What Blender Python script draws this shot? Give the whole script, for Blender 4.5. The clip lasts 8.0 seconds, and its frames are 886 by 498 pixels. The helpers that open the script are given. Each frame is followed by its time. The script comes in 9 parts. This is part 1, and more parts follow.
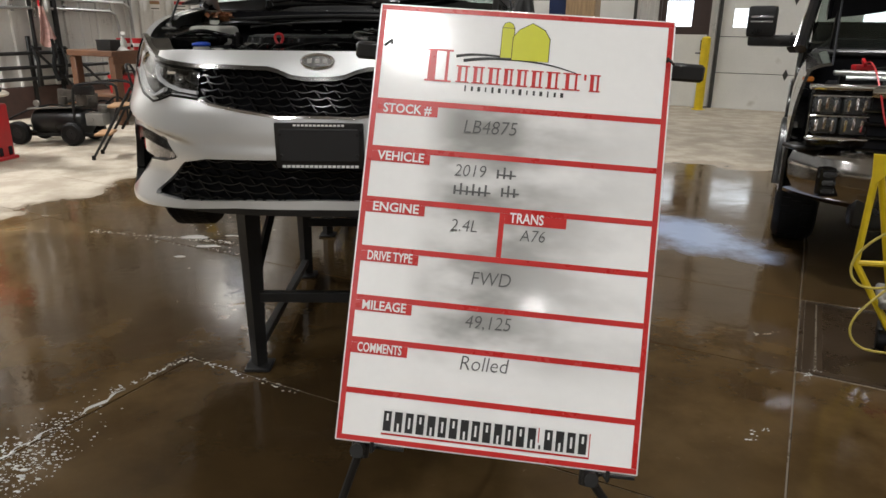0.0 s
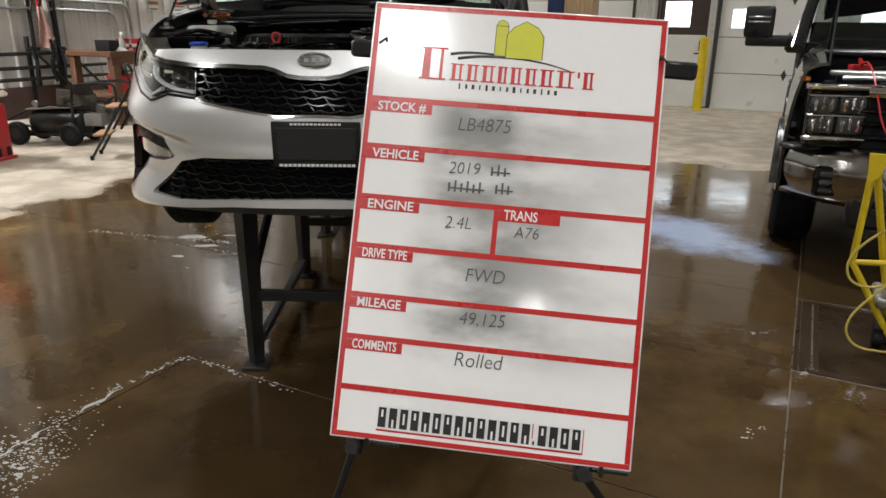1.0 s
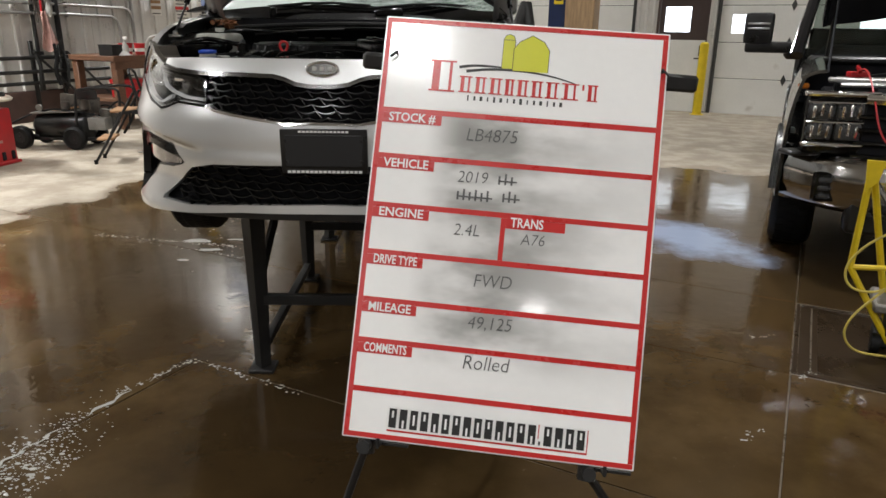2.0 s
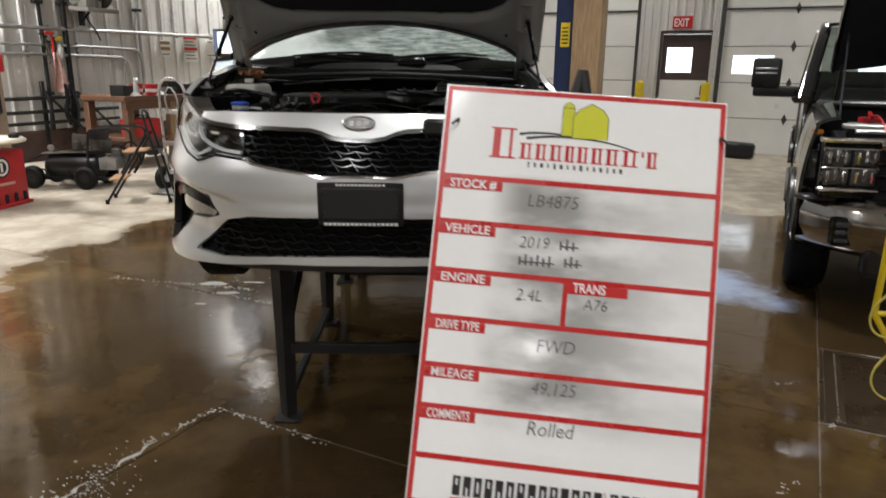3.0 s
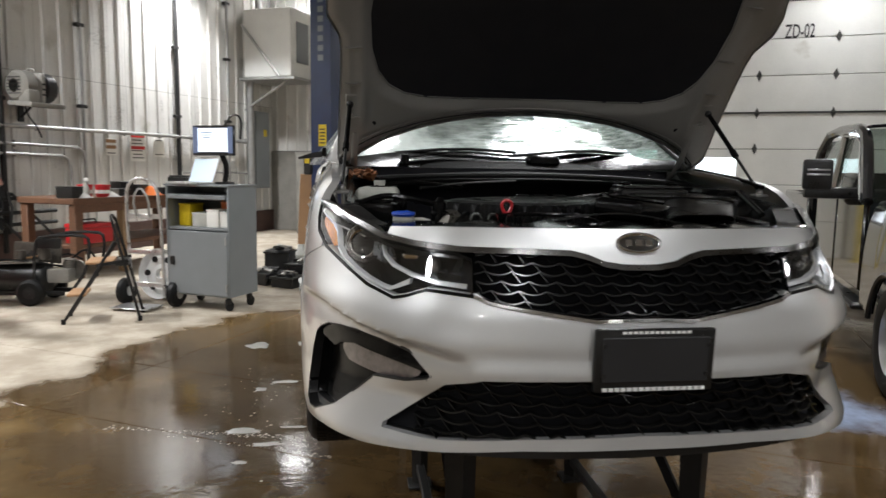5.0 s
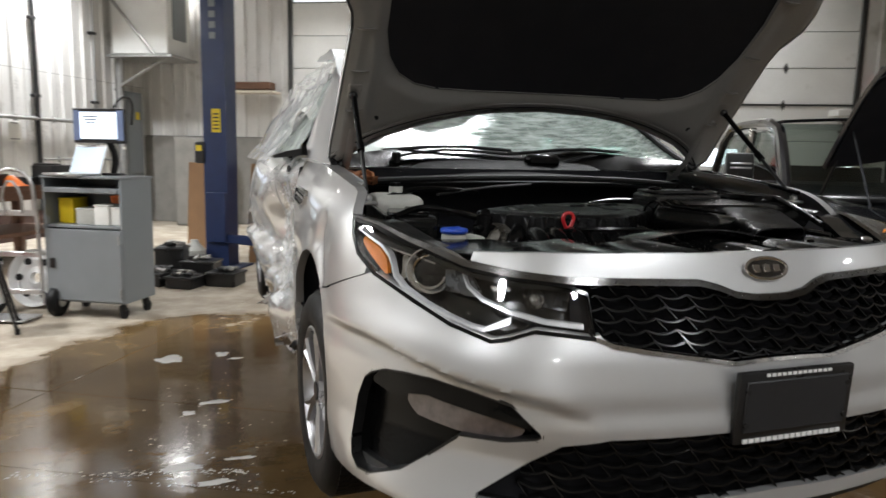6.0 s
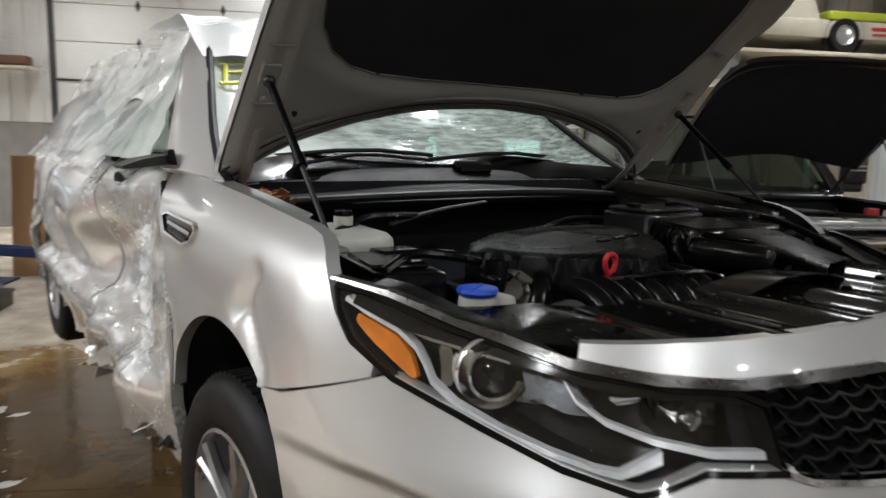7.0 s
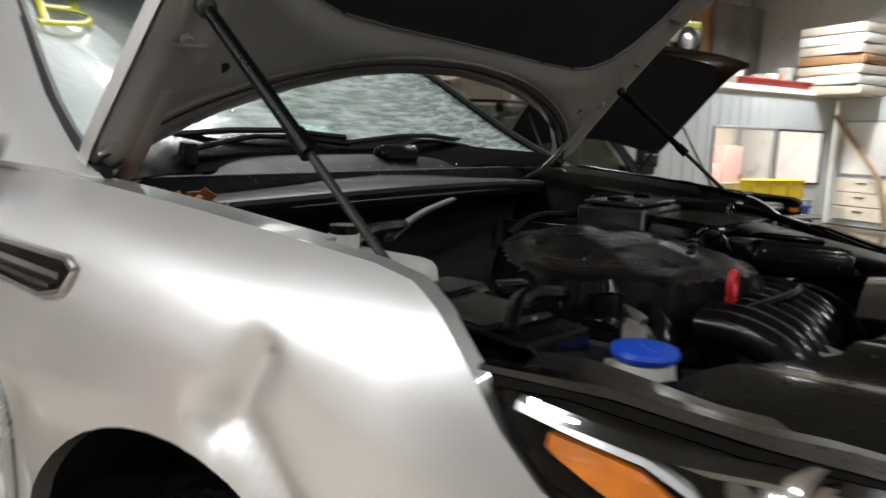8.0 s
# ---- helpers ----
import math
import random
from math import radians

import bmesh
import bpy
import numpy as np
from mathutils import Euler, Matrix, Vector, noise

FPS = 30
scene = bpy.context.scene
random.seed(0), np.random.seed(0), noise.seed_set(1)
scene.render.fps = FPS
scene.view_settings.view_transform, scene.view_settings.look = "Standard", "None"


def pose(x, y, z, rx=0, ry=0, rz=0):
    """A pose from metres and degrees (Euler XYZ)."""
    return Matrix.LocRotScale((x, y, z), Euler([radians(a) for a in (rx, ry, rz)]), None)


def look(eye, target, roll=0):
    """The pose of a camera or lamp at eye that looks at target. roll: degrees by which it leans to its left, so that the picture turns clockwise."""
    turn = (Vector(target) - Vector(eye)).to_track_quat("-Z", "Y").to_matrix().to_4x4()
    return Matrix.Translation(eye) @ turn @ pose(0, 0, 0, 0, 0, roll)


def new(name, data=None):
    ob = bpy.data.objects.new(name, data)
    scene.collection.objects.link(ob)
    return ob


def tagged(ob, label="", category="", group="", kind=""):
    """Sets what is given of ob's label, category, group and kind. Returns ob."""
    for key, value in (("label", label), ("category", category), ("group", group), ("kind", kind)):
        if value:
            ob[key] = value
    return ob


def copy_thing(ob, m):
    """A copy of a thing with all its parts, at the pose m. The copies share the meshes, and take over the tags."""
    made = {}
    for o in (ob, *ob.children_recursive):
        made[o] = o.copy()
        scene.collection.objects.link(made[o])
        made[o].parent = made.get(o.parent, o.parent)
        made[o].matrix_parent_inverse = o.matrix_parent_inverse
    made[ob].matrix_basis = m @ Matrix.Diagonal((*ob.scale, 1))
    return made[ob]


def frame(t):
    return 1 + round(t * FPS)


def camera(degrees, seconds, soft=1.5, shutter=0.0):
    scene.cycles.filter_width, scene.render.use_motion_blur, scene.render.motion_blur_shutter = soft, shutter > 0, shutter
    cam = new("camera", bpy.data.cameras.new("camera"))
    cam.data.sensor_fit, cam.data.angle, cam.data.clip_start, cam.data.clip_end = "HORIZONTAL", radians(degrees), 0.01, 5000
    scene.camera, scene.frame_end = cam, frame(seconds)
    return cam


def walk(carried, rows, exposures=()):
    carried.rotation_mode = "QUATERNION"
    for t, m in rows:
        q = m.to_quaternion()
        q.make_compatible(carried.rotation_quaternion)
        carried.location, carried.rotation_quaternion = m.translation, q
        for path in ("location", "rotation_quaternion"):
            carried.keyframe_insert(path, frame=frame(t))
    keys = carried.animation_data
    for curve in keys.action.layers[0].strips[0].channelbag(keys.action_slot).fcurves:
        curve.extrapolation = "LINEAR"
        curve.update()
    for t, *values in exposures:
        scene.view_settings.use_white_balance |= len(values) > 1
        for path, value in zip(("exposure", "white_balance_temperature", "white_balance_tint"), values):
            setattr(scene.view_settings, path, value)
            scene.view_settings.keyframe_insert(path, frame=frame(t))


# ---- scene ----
cam = camera(65.5, 8.0, soft=1.5, shutter=0.45)
PATH = [
    (0, (-0.024, 0.06, 1.555), (-0.004, 1.961, 0.933), 0.6),
    (0.5, (-0.016, 0.062, 1.55), (0.004, 1.963, 0.93), 0.6),
    (1, (-0.014, 0.051, 1.55), (0.008, 1.952, 0.93), 0.6),
    (2.5, (-0.074, -0.002, 1.599), (-0.052, 1.91, 1.01), 0.7),
    (3, (-0.172, 0.018, 1.636), (-0.145, 1.95, 1.12), 0.7),
    (3.5, (-0.403, 0.245, 1.669), (-0.349, 2.206, 1.279), 0.8),
    (4, (-0.687, 0.432, 1.698), (-0.622, 2.413, 1.432), 0.9),
    (4.2, (-0.809, 0.485, 1.689), (-0.733, 2.468, 1.442), 0.9),
    (5.3, (-1.363, 1.081, 1.601), (-0.987, 3.031, 1.364), 0.9),
    (5.5, (-1.473, 1.177, 1.608), (-1.026, 3.109, 1.352), 1.0),
    (6, (-1.656, 1.371, 1.667), (-1.029, 3.25, 1.394), 1.2),
    (6.5, (-1.75, 1.779, 1.69), (-0.841, 3.535, 1.385), 1.5),
    (7, (-1.817, 2.18, 1.72), (-0.651, 3.777, 1.425), 1.6),
    (7.5, (-1.857, 2.498, 1.721), (-0.474, 3.909, 1.412), 1.6),
    (8, (-1.795, 2.902, 1.694), (-0.167, 4.021, 1.377), 1.9),
]
walk(cam, [(t, look(eye, target, roll)) for t, eye, target, roll in PATH], exposures=[(0.0, -0.38, 6500, 10), (4.0, -0.38, 6450, 10), (5.5, -0.28, 6270, 10), (6.5, -0.2, 6270, 10), (7.0, -0.27, 6270, 10), (8.0, -0.12, 6300, 10)])

# ---- light ----
B = pose(0, 0, 0, 0, 0, -28)  # the building's axes: x along the far wall, y into the depth
world = bpy.data.worlds.new("sky")
scene.world = world
world.use_nodes = True
_w = world.node_tree
_sky = _w.nodes.new("ShaderNodeTexSky")
_sky.sky_type, _sky.sun_disc = "NISHITA", False
_sky.sun_elevation, _sky.sun_rotation = radians(30), radians(20)
_bg = _w.nodes["Background"]
_bg.inputs["Strength"].default_value = 0.1
_w.links.new(_sky.outputs[0], _bg.inputs["Color"])

LAMP_WATTS = 175
# unseen lamps: some placed from reflections, others added to brighten walls, car and deck
LAMP_PLACES = [(0.6, 0.2), (5.25, -3.2), (10.7, -3.2), (4.8, -10.1), (10.7, -10.2), (4.4, -16.3), (10.6, -16.8), (0.1, -3.2), (-5.2, -3.2),
               (0.1, -10.1), (-2.0, 5.3), (-0.7, 6.8), (-6.0, 1.6), (-9.3, 2.4), (-10.9, 4.0), (-10.9, 11.4), (-7.2, 13.4), (-10.5, 14.3), (-3.5, 13.9), (0.9, 13.9), (9.0, 4.6), (10.2, 10.6), (5.2, 10.9)]
LAMP_SPREAD = {(-10.9, 11.4): 112, (-7.2, 13.4): 110}  # narrowed to weaken their reflected spots on the floor
LAMP_SHARE = {(-10.5, 14.3): 0.22, (0.1, -3.2): 0.7, (5.25, -3.2): 0.9, (-5.2, -3.2): 0.9, (0.6, 0.2): 0.45, (0.1, -10.1): 3.4, (4.8, -10.1): 0.45, (4.4, -16.3): 2.0, (-10.9, 4.0): 3.0, (-0.7, 6.8): 0.9, (-10.9, 11.4): 1.6, (-7.2, 13.4): 0.3, (-3.5, 13.9): 0.45, (0.9, 13.9): 0.35, (-6.0, 1.6): 0.6, (-9.3, 2.4): 1.1, (10.2, 10.6): 1.8, (5.2, 10.9): 0.5, (9.0, 4.6): 1.3}  # each lamp's power, tuned to the brightness wanted near it


# ---- small mesh tools ----
class G:
    """A bmesh that gathers the forms of one part."""

    def __init__(self):
        self.bm = bmesh.new()

    def box(self, c, s, bev=0.0, rot=(0, 0, 0), seg=1):
        m = pose(*c, *rot) @ Matrix.Diagonal((*s, 1))
        r = bmesh.ops.create_cube(self.bm, size=1.0, matrix=m)
        if bev:
            es = {e for v in r["verts"] for e in v.link_edges}
            bmesh.ops.bevel(self.bm, geom=list(es), offset=bev, segments=seg, affect="EDGES", profile=0.6)
        return self

    def cyl(self, p, q, r, r2=None, n=16, cap=True):
        p, q = Vector(p), Vector(q)
        d = q - p
        m = Matrix.Translation((p + q) / 2) @ d.to_track_quat("Z", "Y").to_matrix().to_4x4()
        bmesh.ops.create_cone(self.bm, cap_ends=cap, segments=n, radius1=r, radius2=r if r2 is None else r2, depth=d.length, matrix=m)
        return self

    def ball(self, c, s, n=12):
        bmesh.ops.create_uvsphere(self.bm, u_segments=n, v_segments=max(6, n // 2 + 1), radius=1.0, matrix=pose(*c) @ Matrix.Diagonal((*s, 1)))
        return self

    def tube(self, pts, r, n=8, smooth=0, flat=1.0):
        pts = [Vector(p) for p in pts]
        for _ in range(smooth):
            out = [pts[0]]
            for a, b in zip(pts, pts[1:]):
                out += [a.lerp(b, 0.25), a.lerp(b, 0.75)]
            pts = out + [pts[-1]]
        rings, up = [], None
        for i, p in enumerate(pts):
            d = (pts[min(i + 1, len(pts) - 1)] - pts[max(i - 1, 0)]).normalized()
            if up is None:
                up = Vector((0, 0, 1)) if abs(d.z) < 0.9 else Vector((0, 1, 0))
            side = d.cross(up).normalized()
            up = side.cross(d).normalized()
            rr = r(i / (len(pts) - 1)) if callable(r) else r
            rings.append([self.bm.verts.new(p + rr * (math.cos(k * 2 * math.pi / n) * side + flat * math.sin(k * 2 * math.pi / n) * up)) for k in range(n)])
        for a, b in zip(rings, rings[1:]):
            for k in range(n):
                self.bm.faces.new((a[k], a[(k + 1) % n], b[(k + 1) % n], b[k]))
        self.bm.faces.new(rings[0][::-1]), self.bm.faces.new(rings[-1])
        return self

    def lathe(self, c, axis, prof, n=32, closed=False):
        """prof: (radius, along) pairs, turned about the axis through c."""
        m = Matrix.Translation(c) @ Vector(axis).to_track_quat("Z", "Y").to_matrix().to_4x4()
        rings = [[self.bm.verts.new(m @ Vector((r * math.cos(k * 2 * math.pi / n), r * math.sin(k * 2 * math.pi / n), h))) for k in range(n)] for r, h in prof]
        pairs = list(zip(rings, rings[1:])) + ([(rings[-1], rings[0])] if closed else [])
        for a, b in pairs:
            for k in range(n):
                self.bm.faces.new((a[k], a[(k + 1) % n], b[(k + 1) % n], b[k]))
        return self

    def prism(self, pts, m, depth, bev=0.0):
        """A flat outline (x, y) raised by depth along z, set by the matrix m."""
        a = [self.bm.verts.new(m @ Vector((x, y, 0))) for x, y in pts]
        b = [self.bm.verts.new(m @ Vector((x, y, depth))) for x, y in pts]
        f = [self.bm.faces.new(a[::-1]), self.bm.faces.new(b)]
        for i in range(len(pts)):
            j = (i + 1) % len(pts)
            f.append(self.bm.faces.new((a[i], a[j], b[j], b[i])))
        if bev:
            es = {e for v in b for e in v.link_edges if e.verts[0] in b and e.verts[1] in b}
            bmesh.ops.bevel(self.bm, geom=list(es), offset=bev, segments=2, affect="EDGES")
        return self

    def sheet(self, fn, nu, nv, thick=0.0):
        """A grid of fn(i, j) for i, j in 0..1; thick: set back along the normals to a closed skin."""
        g = [[self.bm.verts.new(fn(i / nu, j / nv)) for j in range(nv + 1)] for i in range(nu + 1)]
        fs = [self.bm.faces.new((g[i][j], g[i + 1][j], g[i + 1][j + 1], g[i][j + 1])) for i in range(nu) for j in range(nv)]
        if thick:
            bmesh.ops.recalc_face_normals(self.bm, faces=fs)
            bmesh.ops.solidify(self.bm, geom=fs, thickness=thick)
        return self

    def mesh(self, name, angle=38):
        bmesh.ops.recalc_face_normals(self.bm, faces=self.bm.faces)
        me = bpy.data.meshes.new(name)
        self.bm.to_mesh(me)
        self.bm.free()
        me.shade_smooth()
        me.set_sharp_from_angle(angle=radians(angle))
        return me


def part(name, g, mat, parent, label="", angle=38):
    me = g.mesh(name, angle) if isinstance(g, G) else g
    if not me.materials:
        me.materials.append(mat)
    ob = new(name, me)
    ob.parent = parent
    return tagged(ob, label)


def thing(name, label, category, m=Matrix(), group="", kind=""):
    ob = new(name)
    ob.empty_display_size = 0.1
    ob.matrix_world = m
    return tagged(ob, label, category, group, kind)


def solo(name, g, mat, label, category, m=Matrix(), group="", kind="", angle=38):
    ob = new(name, g.mesh(name, angle))
    ob.data.materials.append(mat)
    ob.matrix_world = m
    return tagged(ob, label, category, group, kind)


def words(body, size, depth=0.0004, bold=0.0, shear=0.0):
    cu = bpy.data.curves.new("lettering", "FONT")
    cu.body, cu.size, cu.extrude, cu.offset, cu.shear = body, size, depth, bold, shear
    cu.align_x, cu.align_y, cu.resolution_u = "LEFT", "BOTTOM_BASELINE", 3
    ob = bpy.data.objects.new("lettering", cu)
    me = bpy.data.meshes.new_from_object(ob)
    bpy.data.objects.remove(ob)
    me.materials.clear()
    return me


# ---- materials ----
def material(name, color, rough=0.5, metal=0.0, vary=0.12, scale=6.0, fine=60.0, bump=0.0, coat=0.0, spot=None, spot_at=0.62, aniso=None, gloss_vary=0.1):
    """Colour and gloss that wander at two scales, with fine relief; spot: a second colour in patches."""
    m = bpy.data.materials.new(name)
    m.use_nodes = True
    nt = m.node_tree
    bs = nt.nodes["Principled BSDF"]
    co = nt.nodes.new("ShaderNodeTexCoord")
    info = nt.nodes.new("ShaderNodeObjectInfo")
    shift = nt.nodes.new("ShaderNodeVectorMath")
    shift.operation = "MULTIPLY_ADD"
    nt.links.new(info.outputs["Random"], shift.inputs[0])
    shift.inputs[1].default_value = (7, 5, 3)
    nt.links.new(co.outputs["Object"], shift.inputs[2])
    if aniso:
        mp = nt.nodes.new("ShaderNodeMapping")
        mp.inputs["Scale"].default_value = aniso
        nt.links.new(shift.outputs[0], mp.inputs["Vector"])
        vec = mp.outputs[0]
    else:
        vec = shift.outputs[0]
    big, small = nt.nodes.new("ShaderNodeTexNoise"), nt.nodes.new("ShaderNodeTexNoise")
    for n, s, d in ((big, scale, 4), (small, fine, 3)):
        n.inputs["Scale"].default_value, n.inputs["Detail"].default_value = s, d
        nt.links.new(vec, n.inputs["Vector"])
    mix = nt.nodes.new("ShaderNodeMath")
    mix.operation = "MULTIPLY_ADD"
    nt.links.new(small.outputs[0], mix.inputs[0])
    mix.inputs[1].default_value = 0.4
    nt.links.new(big.outputs[0], mix.inputs[2])
    ramp = nt.nodes.new("ShaderNodeMapRange")
    ramp.inputs["From Min"].default_value, ramp.inputs["From Max"].default_value = 0.4, 1.0
    ramp.inputs["To Min"].default_value, ramp.inputs["To Max"].default_value = 1 - vary, 1 + vary
    nt.links.new(mix.outputs[0], ramp.inputs["Value"])
    col = nt.nodes.new("ShaderNodeVectorMath")
    col.operation = "SCALE"
    col.inputs[0].default_value = color
    nt.links.new(ramp.outputs[0], col.inputs["Scale"])
    out = col.outputs[0]
    if spot:
        thr = nt.nodes.new("ShaderNodeMapRange")
        thr.inputs["From Min"].default_value, thr.inputs["From Max"].default_value = spot_at, spot_at + 0.12
        nt.links.new(big.outputs[0], thr.inputs["Value"])
        mx = nt.nodes.new("ShaderNodeMix")
        mx.data_type = "RGBA"
        nt.links.new(thr.outputs[0], mx.inputs["Factor"])
        nt.links.new(out, mx.inputs["A"])
        mx.inputs["B"].default_value = (*spot, 1)
        out = mx.outputs["Result"]
    nt.links.new(out, bs.inputs["Base Color"])
    rr = nt.nodes.new("ShaderNodeMapRange")
    rr.inputs["From Min"].default_value, rr.inputs["From Max"].default_value = 0.3, 1.1
    rr.inputs["To Min"].default_value, rr.inputs["To Max"].default_value = max(0.02, rough - gloss_vary), min(1, rough + gloss_vary)
    nt.links.new(mix.outputs[0], rr.inputs["Value"])
    nt.links.new(rr.outputs[0], bs.inputs["Roughness"])
    bs.inputs["Metallic"].default_value = metal
    bs.inputs["Coat Weight"].default_value = coat
    bs.inputs["Coat Roughness"].default_value = 0.05
    if bump:
        bp = nt.nodes.new("ShaderNodeBump")
        bp.inputs["Strength"].default_value, bp.inputs["Distance"].default_value = bump, 0.004
        nt.links.new(mix.outputs[0], bp.inputs["Height"])
        nt.links.new(bp.outputs[0], bs.inputs["Normal"])
    return m


def glassy(name, color=(1, 1, 1), rough=0.0, clear=0.9, white=0.0, ripple=0.0):
    """Thin glass or film: sees through by the share clear, and shines."""
    m = bpy.data.materials.new(name)
    m.use_nodes = True
    nt = m.node_tree
    bs = nt.nodes["Principled BSDF"]
    bs.inputs["Base Color"].default_value = (*color, 1)
    bs.inputs["Roughness"].default_value = max(rough, 0.03)
    tr = nt.nodes.new("ShaderNodeBsdfTransparent")
    tr.inputs["Color"].default_value = (*[min(1, 0.9 * c + 0.1) for c in color], 1)
    noi = nt.nodes.new("ShaderNodeTexNoise")
    noi.inputs["Scale"].default_value, noi.inputs["Detail"].default_value = 5.0, 5
    rg = nt.nodes.new("ShaderNodeMapRange")
    rg.inputs["From Min"].default_value, rg.inputs["From Max"].default_value = 0.3, 0.7
    rg.inputs["To Min"].default_value, rg.inputs["To Max"].default_value = min(1, clear + white), max(0, clear - white)
    nt.links.new(noi.outputs[0], rg.inputs["Value"])
    if ripple:
        # beads and runs of water
        wet, bp = nt.nodes.new("ShaderNodeTexNoise"), nt.nodes.new("ShaderNodeBump")
        wet.inputs["Scale"].default_value, wet.inputs["Detail"].default_value = 28.0, 6
        bp.inputs["Strength"].default_value, bp.inputs["Distance"].default_value = ripple, 0.004
        nt.links.new(wet.outputs[0], bp.inputs["Height"]), nt.links.new(bp.outputs[0], bs.inputs["Normal"])
    mx = nt.nodes.new("ShaderNodeMixShader")
    nt.links.new(rg.outputs[0], mx.inputs[0])
    nt.links.new(bs.outputs[0], mx.inputs[1])
    nt.links.new(tr.outputs[0], mx.inputs[2])
    nt.links.new(mx.outputs[0], nt.nodes["Material Output"].inputs["Surface"])
    return m


def clear_lens(name, tint=(1, 1, 1), gain=1.0, rough=0.02):
    m = bpy.data.materials.new(name)
    m.use_nodes = True
    nt = m.node_tree
    nt.nodes.remove(nt.nodes["Principled BSDF"])
    gl, tr, lw, mx = (nt.nodes.new("ShaderNode" + k) for k in ("BsdfGlossy", "BsdfTransparent", "LayerWeight", "MixShader"))
    gl.inputs["Roughness"].default_value = rough
    tr.inputs["Color"].default_value = (*tint, 1)
    lw.inputs["Blend"].default_value = 0.5
    pw, ml = nt.nodes.new("ShaderNodeMath"), nt.nodes.new("ShaderNodeMath")
    pw.operation, ml.operation = "POWER", "MULTIPLY_ADD"
    pw.inputs[1].default_value, ml.inputs[1].default_value, ml.inputs[2].default_value = 4.0, 0.85, 0.045 * gain
    nt.links.new(lw.outputs["Facing"], pw.inputs[0]), nt.links.new(pw.outputs[0], ml.inputs[0])
    nt.links.new(ml.outputs[0], mx.inputs[0]), nt.links.new(tr.outputs[0], mx.inputs[1]), nt.links.new(gl.outputs[0], mx.inputs[2])
    nt.links.new(mx.outputs[0], nt.nodes["Material Output"].inputs["Surface"])
    return m


def glow(name, color, strength):
    m = bpy.data.materials.new(name)
    m.use_nodes = True
    bs = m.node_tree.nodes["Principled BSDF"]
    bs.inputs["Base Color"].default_value = (*color, 1)
    bs.inputs["Emission Color"].default_value = (*color, 1)
    bs.inputs["Emission Strength"].default_value = strength
    return m


SILVER = material("silver_paint", (0.60, 0.605, 0.605), 0.38, 0.72, 0.03, 3, 400, 0.0, 1.0, gloss_vary=0.03)
SILVER_BENT = material("crumpled_silver_paint", (0.70, 0.70, 0.695), 0.26, 0.62, 0.05, 4, 60, 0.0, 1.0, gloss_vary=0.05)
HOOD_GREY = material("hood_primer_grey", (0.27, 0.265, 0.255), 0.40, 0.3, 0.08, 5, 90, 0.05)
LINER = material("black_liner_felt", (0.0055, 0.006, 0.009), 0.9, 0, 0.2, 8, 300, 0.3)
LIDBLACK = material("engine_cover_plastic", (0.0030, 0.0030, 0.0030), 0.30, 0, 0.3, 9, 160, 0.12, gloss_vary=0.10)
LIDBLACK.node_tree.nodes["Principled BSDF"].inputs["Specular IOR Level"].default_value = 0.07
BAYBLACK = material("wet_black_plastic", (0.0035, 0.0035, 0.0035), 0.17, 0, 0.3, 9, 120, 0.35, gloss_vary=0.12)
BAYBLACK.node_tree.nodes["Principled BSDF"].inputs["Specular IOR Level"].default_value = 0.16
RADBLACK = material("wet_radiator_cover", (0.003, 0.003, 0.003), 0.09, 0, 0.3, 9, 120, 0.10, gloss_vary=0.06)
RADBLACK.node_tree.nodes["Principled BSDF"].inputs["Specular IOR Level"].default_value = 0.12
COWL = material("cowl_plastic", (0.0035, 0.0035, 0.0035), 0.55, 0, 0.3, 9, 160, 0.3, gloss_vary=0.1)
COWL.node_tree.nodes["Principled BSDF"].inputs["Specular IOR Level"].default_value = 0.10
LAMPBOX = material("lamp_housing_black", (0.012, 0.0125, 0.0135), 0.16, 0.2, 0.2, 12, 60, 0.05)
GUIDE = material("frosted_light_guide", (0.68, 0.69, 0.70), 0.22, 0.4, 0.2, 20, 90, 0.05)
SATIN = material("satin_reflector", (0.10, 0.105, 0.11), 0.28, 0.7, 0.25, 12, 60, 0.05)
PLASTIC = material("black_plastic", (0.008, 0.008, 0.008), 0.34, 0, 0.25, 7, 140, 0.22, gloss_vary=0.15)
GLOSS = material("gloss_black", (0.005, 0.005, 0.005), 0.10, 0, 0.1, 5, 50, gloss_vary=0.05)
GLOSS.node_tree.nodes["Principled BSDF"].inputs["Specular IOR Level"].default_value = 0.3
RUBBER = material("tyre_rubber", (0.006, 0.006, 0.006), 0.55, 0, 0.3, 8, 80, 0.2)
RUBBER.node_tree.nodes["Principled BSDF"].inputs["Specular IOR Level"].default_value = 0.2
STRIPCHROME = material("dark_chrome", (0.15, 0.148, 0.145), 0.18, 1.0, 0.15, 12, 120, 0.1, gloss_vary=0.08)
CHROME = material("chrome", (0.78, 0.78, 0.78), 0.1, 1.0, 0.05, 6, 90, gloss_vary=0.05)
ALLOY = material("alloy_rim", (0.42, 0.42, 0.43), 0.32, 0.9, 0.1, 8, 60)
CAST = material("cast_aluminium", (0.30, 0.29, 0.27), 0.5, 0.8, 0.35, 18, 90, 0.3)
CLEAR = clear_lens("clear_lens", (0.97, 0.98, 0.99))


